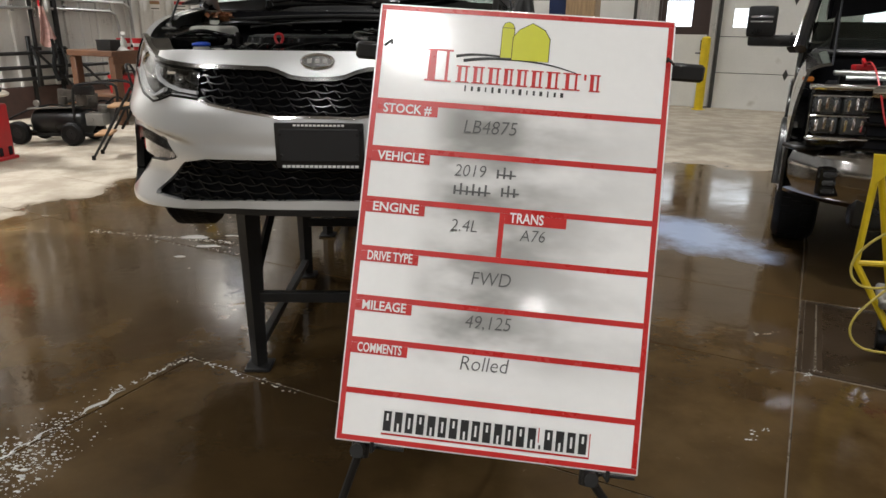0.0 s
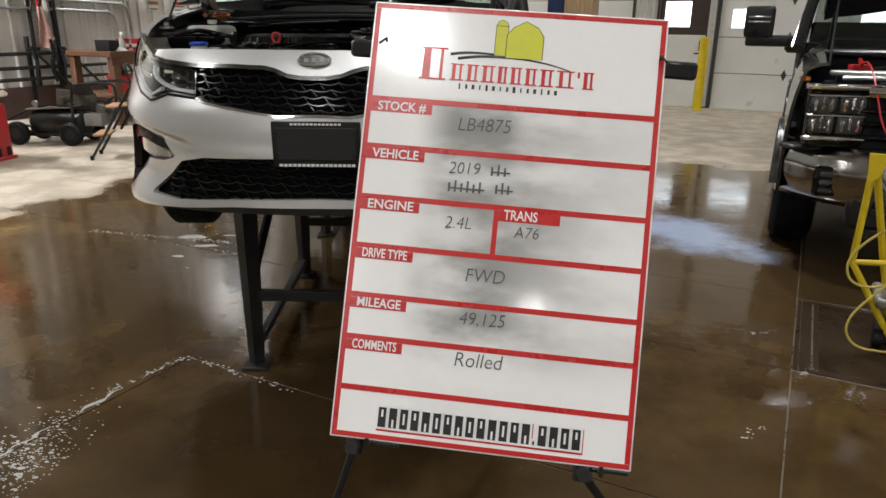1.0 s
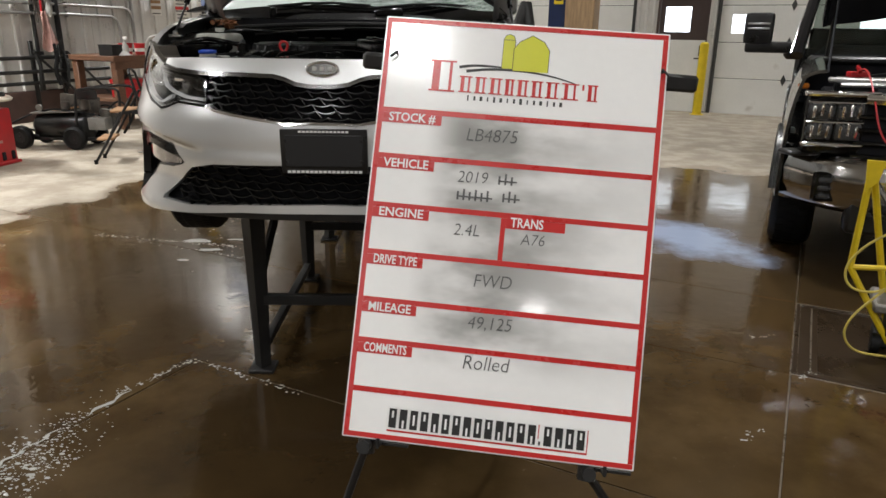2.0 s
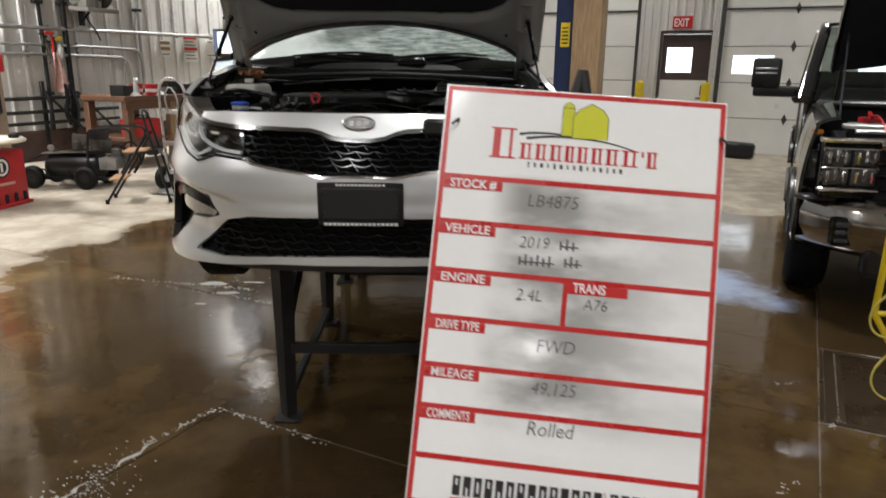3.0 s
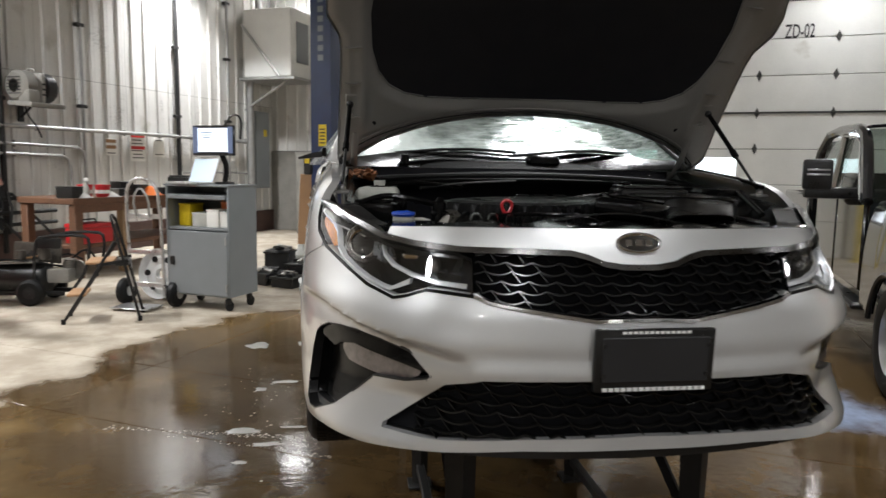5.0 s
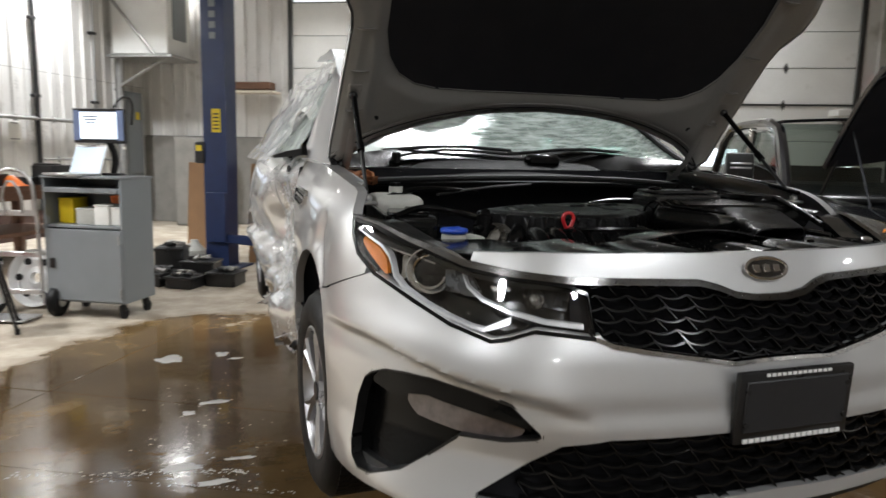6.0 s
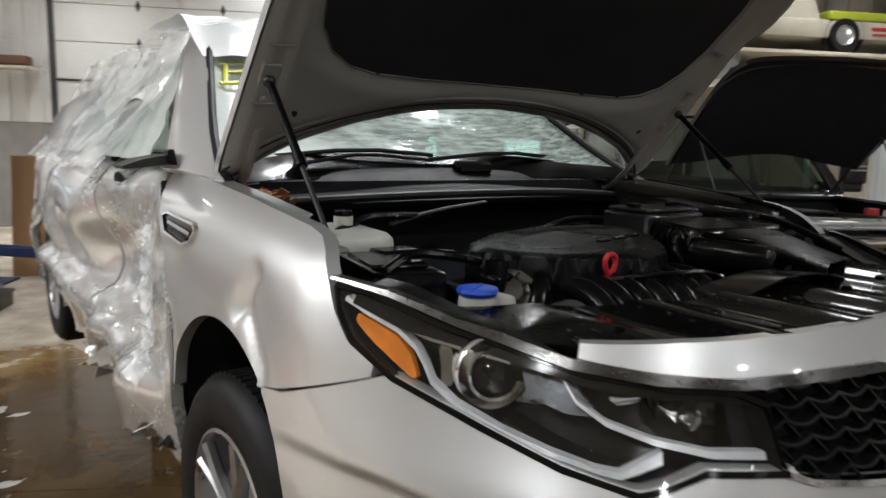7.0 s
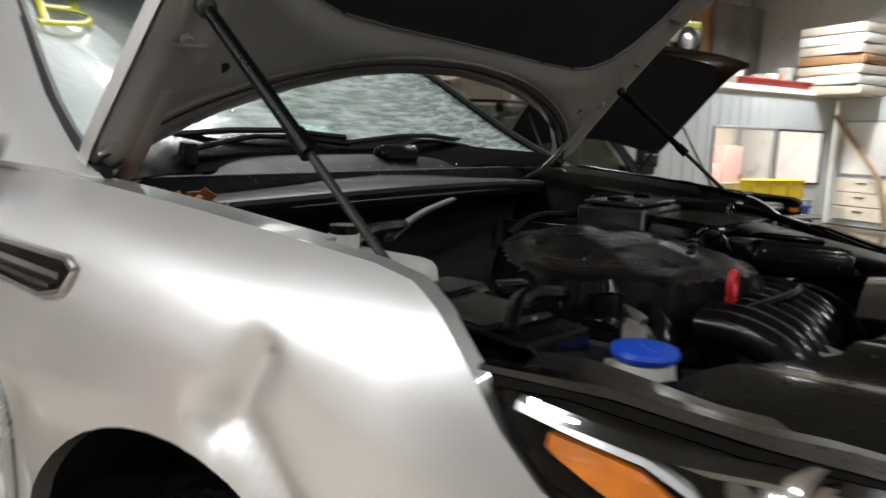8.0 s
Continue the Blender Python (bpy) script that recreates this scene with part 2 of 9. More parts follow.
def glare_glass():
    """Wet, clear green glass; reflected glare is painted as slanting milky streaks that thicken towards the crushed
    side.
    """
    m = glassy("glare_streaked_glass", (0.66, 0.72, 0.69), 0.08, 0.5, 0.5, 0.5)
    nt = m.node_tree
    mx = nt.nodes["Material Output"].inputs["Surface"].links[0].from_node
    nt.nodes["Transparent BSDF"].inputs["Color"].default_value = (0.50, 0.60, 0.55, 1)
    co, sep = nt.nodes.new("ShaderNodeTexCoord"), nt.nodes.new("ShaderNodeSeparateXYZ")
    nt.links.new(co.outputs["Object"], sep.inputs[0])
    big, cell = nt.nodes.new("ShaderNodeTexNoise"), nt.nodes.new("ShaderNodeTexNoise")
    big.inputs["Scale"].default_value, big.inputs["Detail"].default_value, big.inputs["Roughness"].default_value = 2.6, 7, 0.62
    cell.inputs["Scale"].default_value, cell.inputs["Detail"].default_value, cell.inputs["Roughness"].default_value = 1.0, 4, 0.65
    slant = nt.nodes.new("ShaderNodeMapping")
    slant.inputs["Rotation"].default_value, slant.inputs["Scale"].default_value = (0, 0.5, 0), (9, 40, 70)
    nt.links.new(co.outputs["Object"], big.inputs["Vector"])
    nt.links.new(co.outputs["Object"], slant.inputs["Vector"]), nt.links.new(slant.outputs[0], cell.inputs["Vector"])
    # painted lamp glare: whiter at low x, clearer at high x
    lean, edge, both_ = nt.nodes.new("ShaderNodeMapRange"), nt.nodes.new("ShaderNodeMapRange"), nt.nodes.new("ShaderNodeMath")
    lean.inputs["From Min"].default_value, lean.inputs["From Max"].default_value = -0.75, 0.65
    lean.inputs["To Min"].default_value, lean.inputs["To Max"].default_value = 0.32, -0.36
    nt.links.new(sep.outputs[0], lean.inputs["Value"])
    add = nt.nodes.new("ShaderNodeMath")
    nt.links.new(big.outputs[0], add.inputs[0]), nt.links.new(lean.outputs[0], add.inputs[1])
    glare_mix = nt.nodes.new("ShaderNodeMapRange")
    glare_mix.inputs["From Min"].default_value, glare_mix.inputs["From Max"].default_value = 0.36, 0.66
    glare_mix.inputs["To Min"].default_value, glare_mix.inputs["To Max"].default_value = 0.80, 0.12
    nt.links.new(add.outputs[0], glare_mix.inputs["Value"])
    edge.inputs["From Min"].default_value, edge.inputs["From Max"].default_value = 0.34, 0.56
    edge.inputs["To Min"].default_value, edge.inputs["To Max"].default_value = 0.62, 1.0
    nt.links.new(cell.outputs[0], edge.inputs["Value"])
    both_.operation = "MULTIPLY"
    nt.links.new(glare_mix.outputs[0], both_.inputs[0]), nt.links.new(edge.outputs[0], both_.inputs[1])
    nt.links.new(both_.outputs[0], mx.inputs[0])
    return m


GLASS = glare_glass()
SIDEGLASS = clear_lens("side_glass", (0.66, 0.72, 0.70), 1.3)
FILM = glassy("plastic_film", (0.92, 0.93, 0.93), 0.10, 0.52, 0.30)
AMBER = material("amber_lens", (0.66, 0.20, 0.018), 0.12, 0, 0.35, 45, 260, 0.5, 0.8)
WHITEPL = material("milky_plastic", (0.42, 0.42, 0.385), 0.4, 0, 0.15, 12, 90, 0.05)
BLUE = material("blue_cap", (0.01, 0.06, 0.45), 0.35, 0, 0.1, 20, 90)
RED = material("red_plastic", (0.42, 0.015, 0.02), 0.35, 0, 0.12, 15, 90)
WHITE = material("white_print", (0.78, 0.78, 0.77), 0.35, 0, 0.04, 8, 90)
PRINT_RED = material("red_print", (0.50, 0.018, 0.016), 0.3, 0, 0.05, 8, 90)
PRINT_BLACK = material("black_print", (0.012, 0.012, 0.012), 0.4, 0, 0.1, 8, 90)
PRINT_YELLOW = material("yellow_print", (0.55, 0.56, 0.01), 0.35, 0, 0.05, 8, 90)
MARKER = material("black_marker", (0.085, 0.085, 0.085), 0.5, 0, 0.3, 60, 300)
STEEL = material("dark_steel", (0.013, 0.0125, 0.012), 0.5, 0.0, 0.35, 9, 80, 0.15)
STEEL.node_tree.nodes["Principled BSDF"].inputs["Specular IOR Level"].default_value = 0.3
RUSTY = material("rusty_brown_steel", (0.065, 0.035, 0.028), 0.75, 0, 0.35, 6, 60, 0.2)
CREAMGREY = material("dusty_pale_grey", (0.36, 0.35, 0.32), 0.6, 0, 0.2, 8, 60)
GALV = material("galvanised_pipe", (0.36, 0.36, 0.35), 0.42, 0.7, 0.2, 10, 90)
WALLMETAL = material("white_wall_metal", (0.63, 0.62, 0.595), 0.32, 0.15, 0.10, 1.2, 30, 0.03, spot=(0.40, 0.38, 0.34), spot_at=0.62)
DOORWHITE = material("door_white", (0.76, 0.76, 0.73), 0.45, 0, 0.07, 2, 40, 0.03, spot=(0.55, 0.53, 0.48), spot_at=0.66)
DOORBROWN = material("brown_door_paint", (0.055, 0.035, 0.03), 0.5, 0, 0.15, 6, 60)
YELLOW = material("safety_yellow", (0.68, 0.50, 0.01), 0.45, 0, 0.14, 8, 60, 0.05)
REDPAINT = material("red_machine_paint", (0.42, 0.012, 0.016), 0.4, 0, 0.18, 7, 60, 0.05)
CABINET = material("grey_cabinet_paint", (0.20, 0.215, 0.225), 0.42, 0.1, 0.06, 5, 90, 0.02)
POSTBLUE = material("blue_lift_paint", (0.010, 0.022, 0.075), 0.42, 0.1, 0.2, 6, 60, 0.05)
WOOD = material("worn_bench_wood", (0.12, 0.055, 0.028), 0.6, 0, 0.3, 5, 70, 0.2, aniso=(1, 8, 8))
PINE = material("tan_wood", (0.29, 0.19, 0.10), 0.6, 0, 0.35, 4, 60, 0.12, aniso=(8, 8, 1))
CARD = material("cardboard", (0.33, 0.19, 0.095), 0.8, 0, 0.1, 5, 60, 0.05)
BLOCK = material("grey_block_wall", (0.22, 0.21, 0.19), 0.8, 0, 0.2, 4, 40, 0.2)
DARKTRIM = material("dark_steel_trim", (0.06, 0.06, 0.058), 0.5, 0.4, 0.2, 6, 60)
ALU = material("aluminium_tube", (0.62, 0.62, 0.62), 0.3, 0.9, 0.08, 10, 90)
CREAM = material("cream_plastic", (0.62, 0.56, 0.46), 0.5, 0, 0.1, 8, 60)
ORANGE = material("orange_plastic", (0.75, 0.17, 0.02), 0.4, 0, 0.1, 8, 60)
LIME = material("lime_paint", (0.33, 0.37, 0.03), 0.35, 0, 0.1, 6, 60, 0.0, 0.5)
PAPER = material("paper", (0.75, 0.74, 0.70), 0.7, 0, 0.06, 8, 60)
PINK = material("faded_rag", (0.50, 0.30, 0.27), 0.9, 0, 0.25, 14, 90, 0.3)
TRUCKBLACK = material("black_truck_paint", (0.006, 0.006, 0.007), 0.2, 0.2, 0.1, 4, 60, 0.0, 0.9, gloss_vary=0.05)
TRUCKGREY = material("grey_bumper_steel", (0.52, 0.51, 0.50), 0.12, 1.0, 0.1, 6, 60, gloss_vary=0.05)
DUSTY = material("greasy_dust", (0.085, 0.073, 0.060), 0.8, 0.1, 0.5, 9, 60, 0.3, spot=(0.03, 0.028, 0.026), spot_at=0.55)
LEAF = material("dry_leaf", (0.22, 0.085, 0.03), 0.8, 0, 0.4, 40, 200, 0.2)
HOSE_YELLOW = material("yellow_hose", (0.50, 0.40, 0.08), 0.45, 0, 0.15, 20, 90)
SKYGLOW = glow("daylight_outside", (0.92, 0.96, 1.0), 3.5)
SCREEN = glow("screen_white", (0.80, 0.88, 1.0), 1.1)
TUBE = glow("lamp_face", (1.0, 0.97, 0.92), 18.0)

def floor_material():
    """Brown concrete: wet and glossy where water lies, pale and dusty beyond its shoreline."""
    m = bpy.data.materials.new("wet_concrete")
    m.use_nodes = True
    nt = m.node_tree
    N, L = nt.nodes, nt.links
    bs = N["Principled BSDF"]
    geo = N.new("ShaderNodeNewGeometry")

    def noise_at(scale, detail, rough=0.5):
        n = N.new("ShaderNodeTexNoise")
        n.inputs["Scale"].default_value, n.inputs["Detail"].default_value, n.inputs["Roughness"].default_value = scale, detail, rough
        L.new(geo.outputs["Position"], n.inputs["Vector"])
        return n.outputs[0]

    def calc(op, a, b, c=None):
        n = N.new("ShaderNodeMath")
        n.operation = op
        for k, v in enumerate((a, b, c)):
            if v is None:
                continue
            if isinstance(v, (int, float)):
                n.inputs[k].default_value = v
            else:
                L.new(v, n.inputs[k])
        return n.outputs[0]

    def ramp(v, a, b, lo=0.0, hi=1.0):
        n = N.new("ShaderNodeMapRange")
        n.interpolation_type = "SMOOTHSTEP"
        for k, x in zip(("From Min", "From Max", "To Min", "To Max"), (a, b, lo, hi)):
            n.inputs[k].default_value = x
        L.new(v, n.inputs["Value"])
        return n.outputs[0]

    def blend(f, a, b):
        n = N.new("ShaderNodeMix")
        n.data_type = "RGBA"
        L.new(f, n.inputs["Factor"])
        for k, v in (("A", a), ("B", b)):
            if isinstance(v, tuple):
                n.inputs[k].default_value = (*v, 1)
            else:
                L.new(v, n.inputs[k])
        return n.outputs["Result"]

    sep = N.new("ShaderNodeSeparateXYZ")
    L.new(geo.outputs["Position"], sep.inputs[0])
    x, y = sep.outputs[0], sep.outputs[1]
    n_shore, n_big, n_mid, n_fine, n_grit, n_rip = noise_at(0.9, 6, 0.62), noise_at(0.55, 5), noise_at(3.0, 6, 0.6), noise_at(22, 5, 0.65), noise_at(160, 3), noise_at(8.5, 3, 0.5)
    # the water's edge: a line at x = -3.6 near the camera that swings in with depth
    left = calc("ADD", x, calc("MULTIPLY_ADD", calc("MAXIMUM", calc("SUBTRACT", y, 5.9), 0.0), -0.42, 3.62))
    depth = calc("SUBTRACT", calc("MULTIPLY_ADD", calc("MAXIMUM", x, 0.0), -0.18, 8.6), y)
    shore = calc("MINIMUM", left, depth)
    shore = calc("ADD", shore, calc("MULTIPLY_ADD", n_shore, 2.0, -1.0))
    wet = ramp(shore, -0.08, 0.22)
    dry = blend(ramp(n_mid, 0.36, 0.66), (0.30, 0.255, 0.195), (0.45, 0.40, 0.325))
    dry = blend(ramp(n_big, 0.56, 0.72), dry, (0.24, 0.20, 0.15))
    dry = blend(ramp(n_fine, 0.60, 0.75), dry, (0.27, 0.23, 0.175))
    thin = blend(ramp(n_mid, 0.32, 0.7), (0.105, 0.064, 0.025), (0.195, 0.130, 0.056))
    damp = blend(ramp(n_mid, 0.32, 0.7), (0.044, 0.026, 0.0105), (0.082, 0.051, 0.0205))
    damp = blend(ramp(shore, 0.25, 1.7), thin, damp)
    damp = blend(ramp(n_big, 0.42, 0.66), damp, (0.058, 0.037, 0.0165))
    damp = blend(ramp(n_fine, 0.64, 0.78), damp, (0.12, 0.09, 0.055))
    # a ragged darker brown patch before the car
    do = calc("POWER", calc("ADD", calc("POWER", calc("DIVIDE", calc("SUBTRACT", x, -0.55), 0.80), 2.0), calc("POWER", calc("DIVIDE", calc("SUBTRACT", y, 2.45), 0.75), 2.0)), 0.5)
    dark_patch = ramp(calc("ADD", do, calc("MULTIPLY_ADD", n_shore, 1.8, -0.9)), 1.15, 0.45)
    damp = blend(calc("MULTIPLY", dark_patch, 0.75), damp, (0.022, 0.0135, 0.006))
    # a pale blue sheen of reflected daylight, painted into the floor colour beside the truck
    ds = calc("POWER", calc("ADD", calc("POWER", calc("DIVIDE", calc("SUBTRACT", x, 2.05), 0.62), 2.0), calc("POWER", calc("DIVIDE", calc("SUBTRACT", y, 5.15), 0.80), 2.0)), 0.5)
    sheen_mask = ramp(calc("ADD", ds, calc("MULTIPLY_ADD", n_shore, 2.6, -1.3)), 0.95, 0.25)
    damp = blend(calc("MULTIPLY", sheen_mask, 0.8), damp, (0.30, 0.37, 0.52))
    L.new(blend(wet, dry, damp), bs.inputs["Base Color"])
    n_film = noise_at(1.7, 6, 0.6)
    gloss = ramp(n_film, 0.36, 0.66, 0.13, 0.038)
    gloss = calc("ADD", gloss, ramp(n_mid, 0.48, 0.75, 0.0, 0.10))
    dull = ramp(n_mid, 0.3, 0.7, 0.62, 0.85)
    mixr = N.new("ShaderNodeMix")
    L.new(wet, mixr.inputs["Factor"]), L.new(dull, mixr.inputs["A"]), L.new(gloss, mixr.inputs["B"])
    L.new(mixr.outputs["Result"], bs.inputs["Roughness"])
    h = calc("ADD", calc("MULTIPLY", n_mid, 0.45), calc("ADD", calc("MULTIPLY", n_fine, 0.10), calc("MULTIPLY_ADD", n_rip, 0.40, calc("MULTIPLY", n_grit, 0.02))))
    bp = N.new("ShaderNodeBump")
    bp.inputs["Distance"].default_value = 0.012
    L.new(ramp(wet, 0, 1, 0.30, 0.26), bp.inputs["Strength"])
    L.new(h, bp.inputs["Height"])
    L.new(bp.outputs[0], bs.inputs["Normal"])
    bs.inputs["Specular IOR Level"].default_value = 0.32
    return m


FLOOR = floor_material()
WALL_U, WALL_R, FAR_V, BACK_V, CEIL = -11.5, 13.0, 15.0, -20.0, 6.1

# floor: a bed with cast slabs between sawn joints
floor = solo("floor", G().box(((WALL_U + WALL_R) / 2, (FAR_V + BACK_V) / 2, -0.157), (WALL_R - WALL_U + 0.4, FAR_V - BACK_V + 0.4, 0.304)), material("joint_filler", (0.13, 0.105, 0.075), 0.3, 0, 0.5, 3, 40, 0.4),
             "brown concrete workshop floor, wet near the car and dusty beyond", "floor", B, kind="structure")
JU = [WALL_U - 0.1, -8.5, -5.5, -2.5, 0.09, 1.75, 5.0, 9.0, WALL_R + 0.1]
JV = [BACK_V - 0.1, -14, -8, -3, -0.5, 2.16, 3.42, 4.46, 7.4, 10.4, 12.9, FAR_V + 0.1]
for i, (u0, u1) in enumerate(zip(JU, JU[1:])):
    for j, (v0, v1) in enumerate(zip(JV, JV[1:])):
        if i == 4 and j == 6:
            continue
        # the cut ends at its corner: the slabs beyond it were cast in one
        gap = [0.0035] * 4
        if i == 2 and j in (4, 5):
            gap[3 if j == 4 else 2] = 0.0
        if j >= 5 and i in (2, 3):
            gap[1 if i == 2 else 0] = 0.0
        a0, a1, b0, b1 = u0 + gap[0], u1 - gap[1], v0 + gap[2], v1 - gap[3]
        g = G().box(((a0 + a1) / 2, (b0 + b1) / 2, -0.0125), (a1 - a0, b1 - b0, 0.025), 0.003 if min(gap) > 0 else 0.0)
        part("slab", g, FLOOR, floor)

# the floor drain's steel cover in its trench
WETPLATE = material("wet_plate", (0.030, 0.019, 0.010), 0.3, 0, 0.35, 4, 40, 0.3)
WETPLATE.node_tree.nodes["Principled BSDF"].inputs["Specular IOR Level"].default_value = 0.2
drain = thing("drain_cover", "dark wet steel plate over the floor drain", "drain cover", B @ pose(0.92, 3.94, 0.0))
part("plate", G().box((0.035, 0, -0.010), (1.50, 0.90, 0.016), 0.003), WETPLATE, drain)
g = G()
for s in (-1, 1):
    g.box((s * 0.815, 0, -0.008), (0.022, 1.0, 0.018), 0.003).box((0, s * 0.490, -0.008), (1.60, 0.022, 0.018), 0.003)
part("frame", g, WETPLATE, drain)
part("trench", G().box((-0.775, 0, -0.0015), (0.052, 0.955, 0.002)).box((0.035, 0, -0.0035), (1.55, 0.955, 0.001)), WETPLATE, drain)
for k in range(9):
    part("tooth", G().box((-0.775, -0.4 + 0.1 * k, -0.010), (0.03, 0.030, 0.014), 0.003), STEEL, drain)


def ribbed(width, height, ribs=3, rib=0.036):
    """One sheet of ribbed wall cladding, facing +x, from y = 0 to width."""
    prof = [(0.0, 0.0)]
    step = width / ribs
    for k in range(ribs):
        c = step * (k + 0.5)
        prof += [(c - 0.034, 0.0), (c - 0.016, rib), (c + 0.016, rib), (c + 0.034, 0.0)]
        prof += [(c + step * 0.25, 0.0), (c + step * 0.25 + 0.012, 0.005), (c + step * 0.25 + 0.024, 0.0)]
    prof.append((width, 0.0))
    g = G()
    a = [g.bm.verts.new((x, y, 0.003)) for y, x in prof]
    b = [g.bm.verts.new((x, y, height - 0.003)) for y, x in prof]
    for i in range(len(prof) - 1):
        g.bm.faces.new((a[i], a[i + 1], b[i + 1], b[i]))
    return g.mesh("cladding", 20)


def clad(parent, m, length, zs, width=0.92):
    """Sheets of cladding along a wall: m sets the start, facing and run."""
    meshes = {}
    n = max(1, round(length / width))
    w = length / n
    for z0, z1 in zip(zs, zs[1:]):
        me = ribbed(w, z1 - z0)
        me.materials.append(WALLMETAL)
        for k in range(n):
            ob = new("cladding_sheet", me)
            ob.parent = parent
            ob.matrix_local = m @ pose(0.004 * (k % 2), k * w, z0)


# left wall
wall_1 = solo("wall_1", G().box((WALL_U - 0.12, (FAR_V + BACK_V) / 2, CEIL / 2), (0.2, FAR_V - BACK_V, CEIL)), DARKTRIM,
              "white ribbed metal wall with grey dirt and pipes", "wall", B, kind="structure")
clad(wall_1, pose(WALL_U, 2.0, 0), 13.0, (0.5, 3.0, CEIL))
clad(wall_1, pose(WALL_U, BACK_V, 0), 22.0, (0.5, CEIL), 2.0)
solo("baseboard", G().box((WALL_U + 0.03, -2.5, 0.25), (0.05, 35, 0.5), 0.008), RUSTY, "dark rusty brown kick board along the wall", "baseboard", B, kind="structure")
# far wall with two overhead doors and a side door between them
GD1, GD2, SIDE = (-8.0, -3.42), (-1.82, 3.4), (-2.93, -2.0)
wall_2 = thing("wall_2", "white ribbed metal end wall around the overhead doors", "wall", B, kind="structure")
part("core", G().box((-9.83, FAR_V + 0.12, CEIL / 2), (3.65, 0.2, CEIL)).box((8.3, FAR_V + 0.12, CEIL / 2), (9.8, 0.2, CEIL))
     .box((-2.3, FAR_V + 0.12, 5.55), (11.42, 0.2, 1.1)).box((-3.18, FAR_V + 0.12, 2.5), (0.48, 0.2, 5.0)).box((-1.91, FAR_V + 0.12, 2.5), (0.17, 0.2, 5.0))
     .box((-2.465, FAR_V + 0.12, 3.65), (0.94, 0.2, 2.7)), DARKTRIM, wall_2)
clad(wall_2, pose(-11.5, FAR_V, 0, 0, 0, -90), 3.45, (1.95, CEIL))
clad(wall_2, pose(-3.42, FAR_V, 0, 0, 0, -90), 0.46, (0.02, 5.0), 0.5)
clad(wall_2, pose(-2.96, FAR_V, 0, 0, 0, -90), 0.98, (2.36, 5.0), 0.5)
clad(wall_2, pose(-1.98, FAR_V, 0, 0, 0, -90), 0.13, (0.02, 5.0), 0.5)
clad(wall_2, pose(3.45, FAR_V, 0, 0, 0, -90), 9.5, (0.02, CEIL), 1.6)
clad(wall_2, pose(-8.05, FAR_V, 0, 0, 0, -90), 11.5, (5.02, CEIL), 1.6)
part("block_course", G().box((-9.8, FAR_V - 0.02, 0.97), (3.4, 0.06, 1.94), 0.01), BLOCK, wall_2, "grey block wall below the cladding")


def overhead_door(n, span, label, windows):
    u0, u1 = span
    d = thing("door_%d" % n, label, "overhead door", B @ pose(u0, FAR_V + 0.06, 0), kind="structure")
    w, h = u1 - u0, 0.685
    holes = [(a - u0, b - u0) for a, b in windows]
    for k in range(7):
        z0 = h * k + 0.006 + (0.02 if k > 3 else 0)
        g = G()
        if k == 2 and holes:
            xs = [0.0] + [x for ab in holes for x in ab] + [w]
            for a, b in zip(xs[::2], xs[1::2]):
                g.box(((a + b) / 2, 0, z0 + h / 2 - 0.006), (b - a, 0.05, h - 0.012), 0.006)
            for a, b in holes:
                g.box(((a + b) / 2, 0, z0 + 0.083), (b - a + 0.004, 0.05, 0.166), 0.0)
                g.box(((a + b) / 2, 0, z0 + h - 0.094), (b - a + 0.004, 0.05, 0.164), 0.0)
        else:
            g.box((w / 2, 0, z0 + h / 2 - 0.006), (w, 0.05, h - 0.012), 0.008)
        sec = part("panel", g, DOORWHITE, d)
        part("joint_seal", G().box((w / 2, 0.03, z0 + h - 0.006), (w, 0.008, 0.05), 0.002), DARKTRIM, sec)
        for c in range(1, round(w / 1.45)):
            x = c * w / round(w / 1.45)
            if k < 6:
                part("hinge", G().box((x, -0.035, z0 + h - 0.004), (0.06, 0.014, 0.10), 0.004).prism([(-0.05, 0), (0, 0.11), (0.05, 0), (0, -0.11)], pose(x, -0.028, z0 + h - 0.004, 90), 0.006), DARKTRIM, sec)
    part("rail", G().box((w / 2, -0.035, 4 * h + 0.012), (w, 0.03, 0.03), 0.004), DARKTRIM, d)
    for x in (0.02, w - 0.02):
        part("track", G().box((x, -0.06, 2.5), (0.06, 0.06, 5.0), 0.004).box((x - 0.03 if x < 1 else x + 0.03, -0.03, 2.5), (0.03, 0.04, 5.0), 0.004), DARKTRIM, d)
    for a, b in holes:
        pane = part("pane", G().prism([(a + 0.0, 0.0), (b, 0.0), (b, 0.36), (a, 0.36)], pose(0, 0.02, 1.545, 90), 0.006), CLEAR, d)
        pane.visible_shadow = False
    return d


overhead_door(1, GD1, "white sectional overhead door, closed", [])
gd2 = overhead_door(2, GD2, "white sectional overhead door with a small window and stencilled code", [(-1.56, -0.83), (0.6, 1.33)])
me = words("ZD-02", 0.36, 0.002, 0.004)
lab = part("stencil", me, PRINT_BLACK, gd2, "dark stencilled code on the door")
lab.matrix_local = pose(1.70, -0.032, 4.13, 90) @ Matrix.Diagonal((0.52, 1, 1, 1))
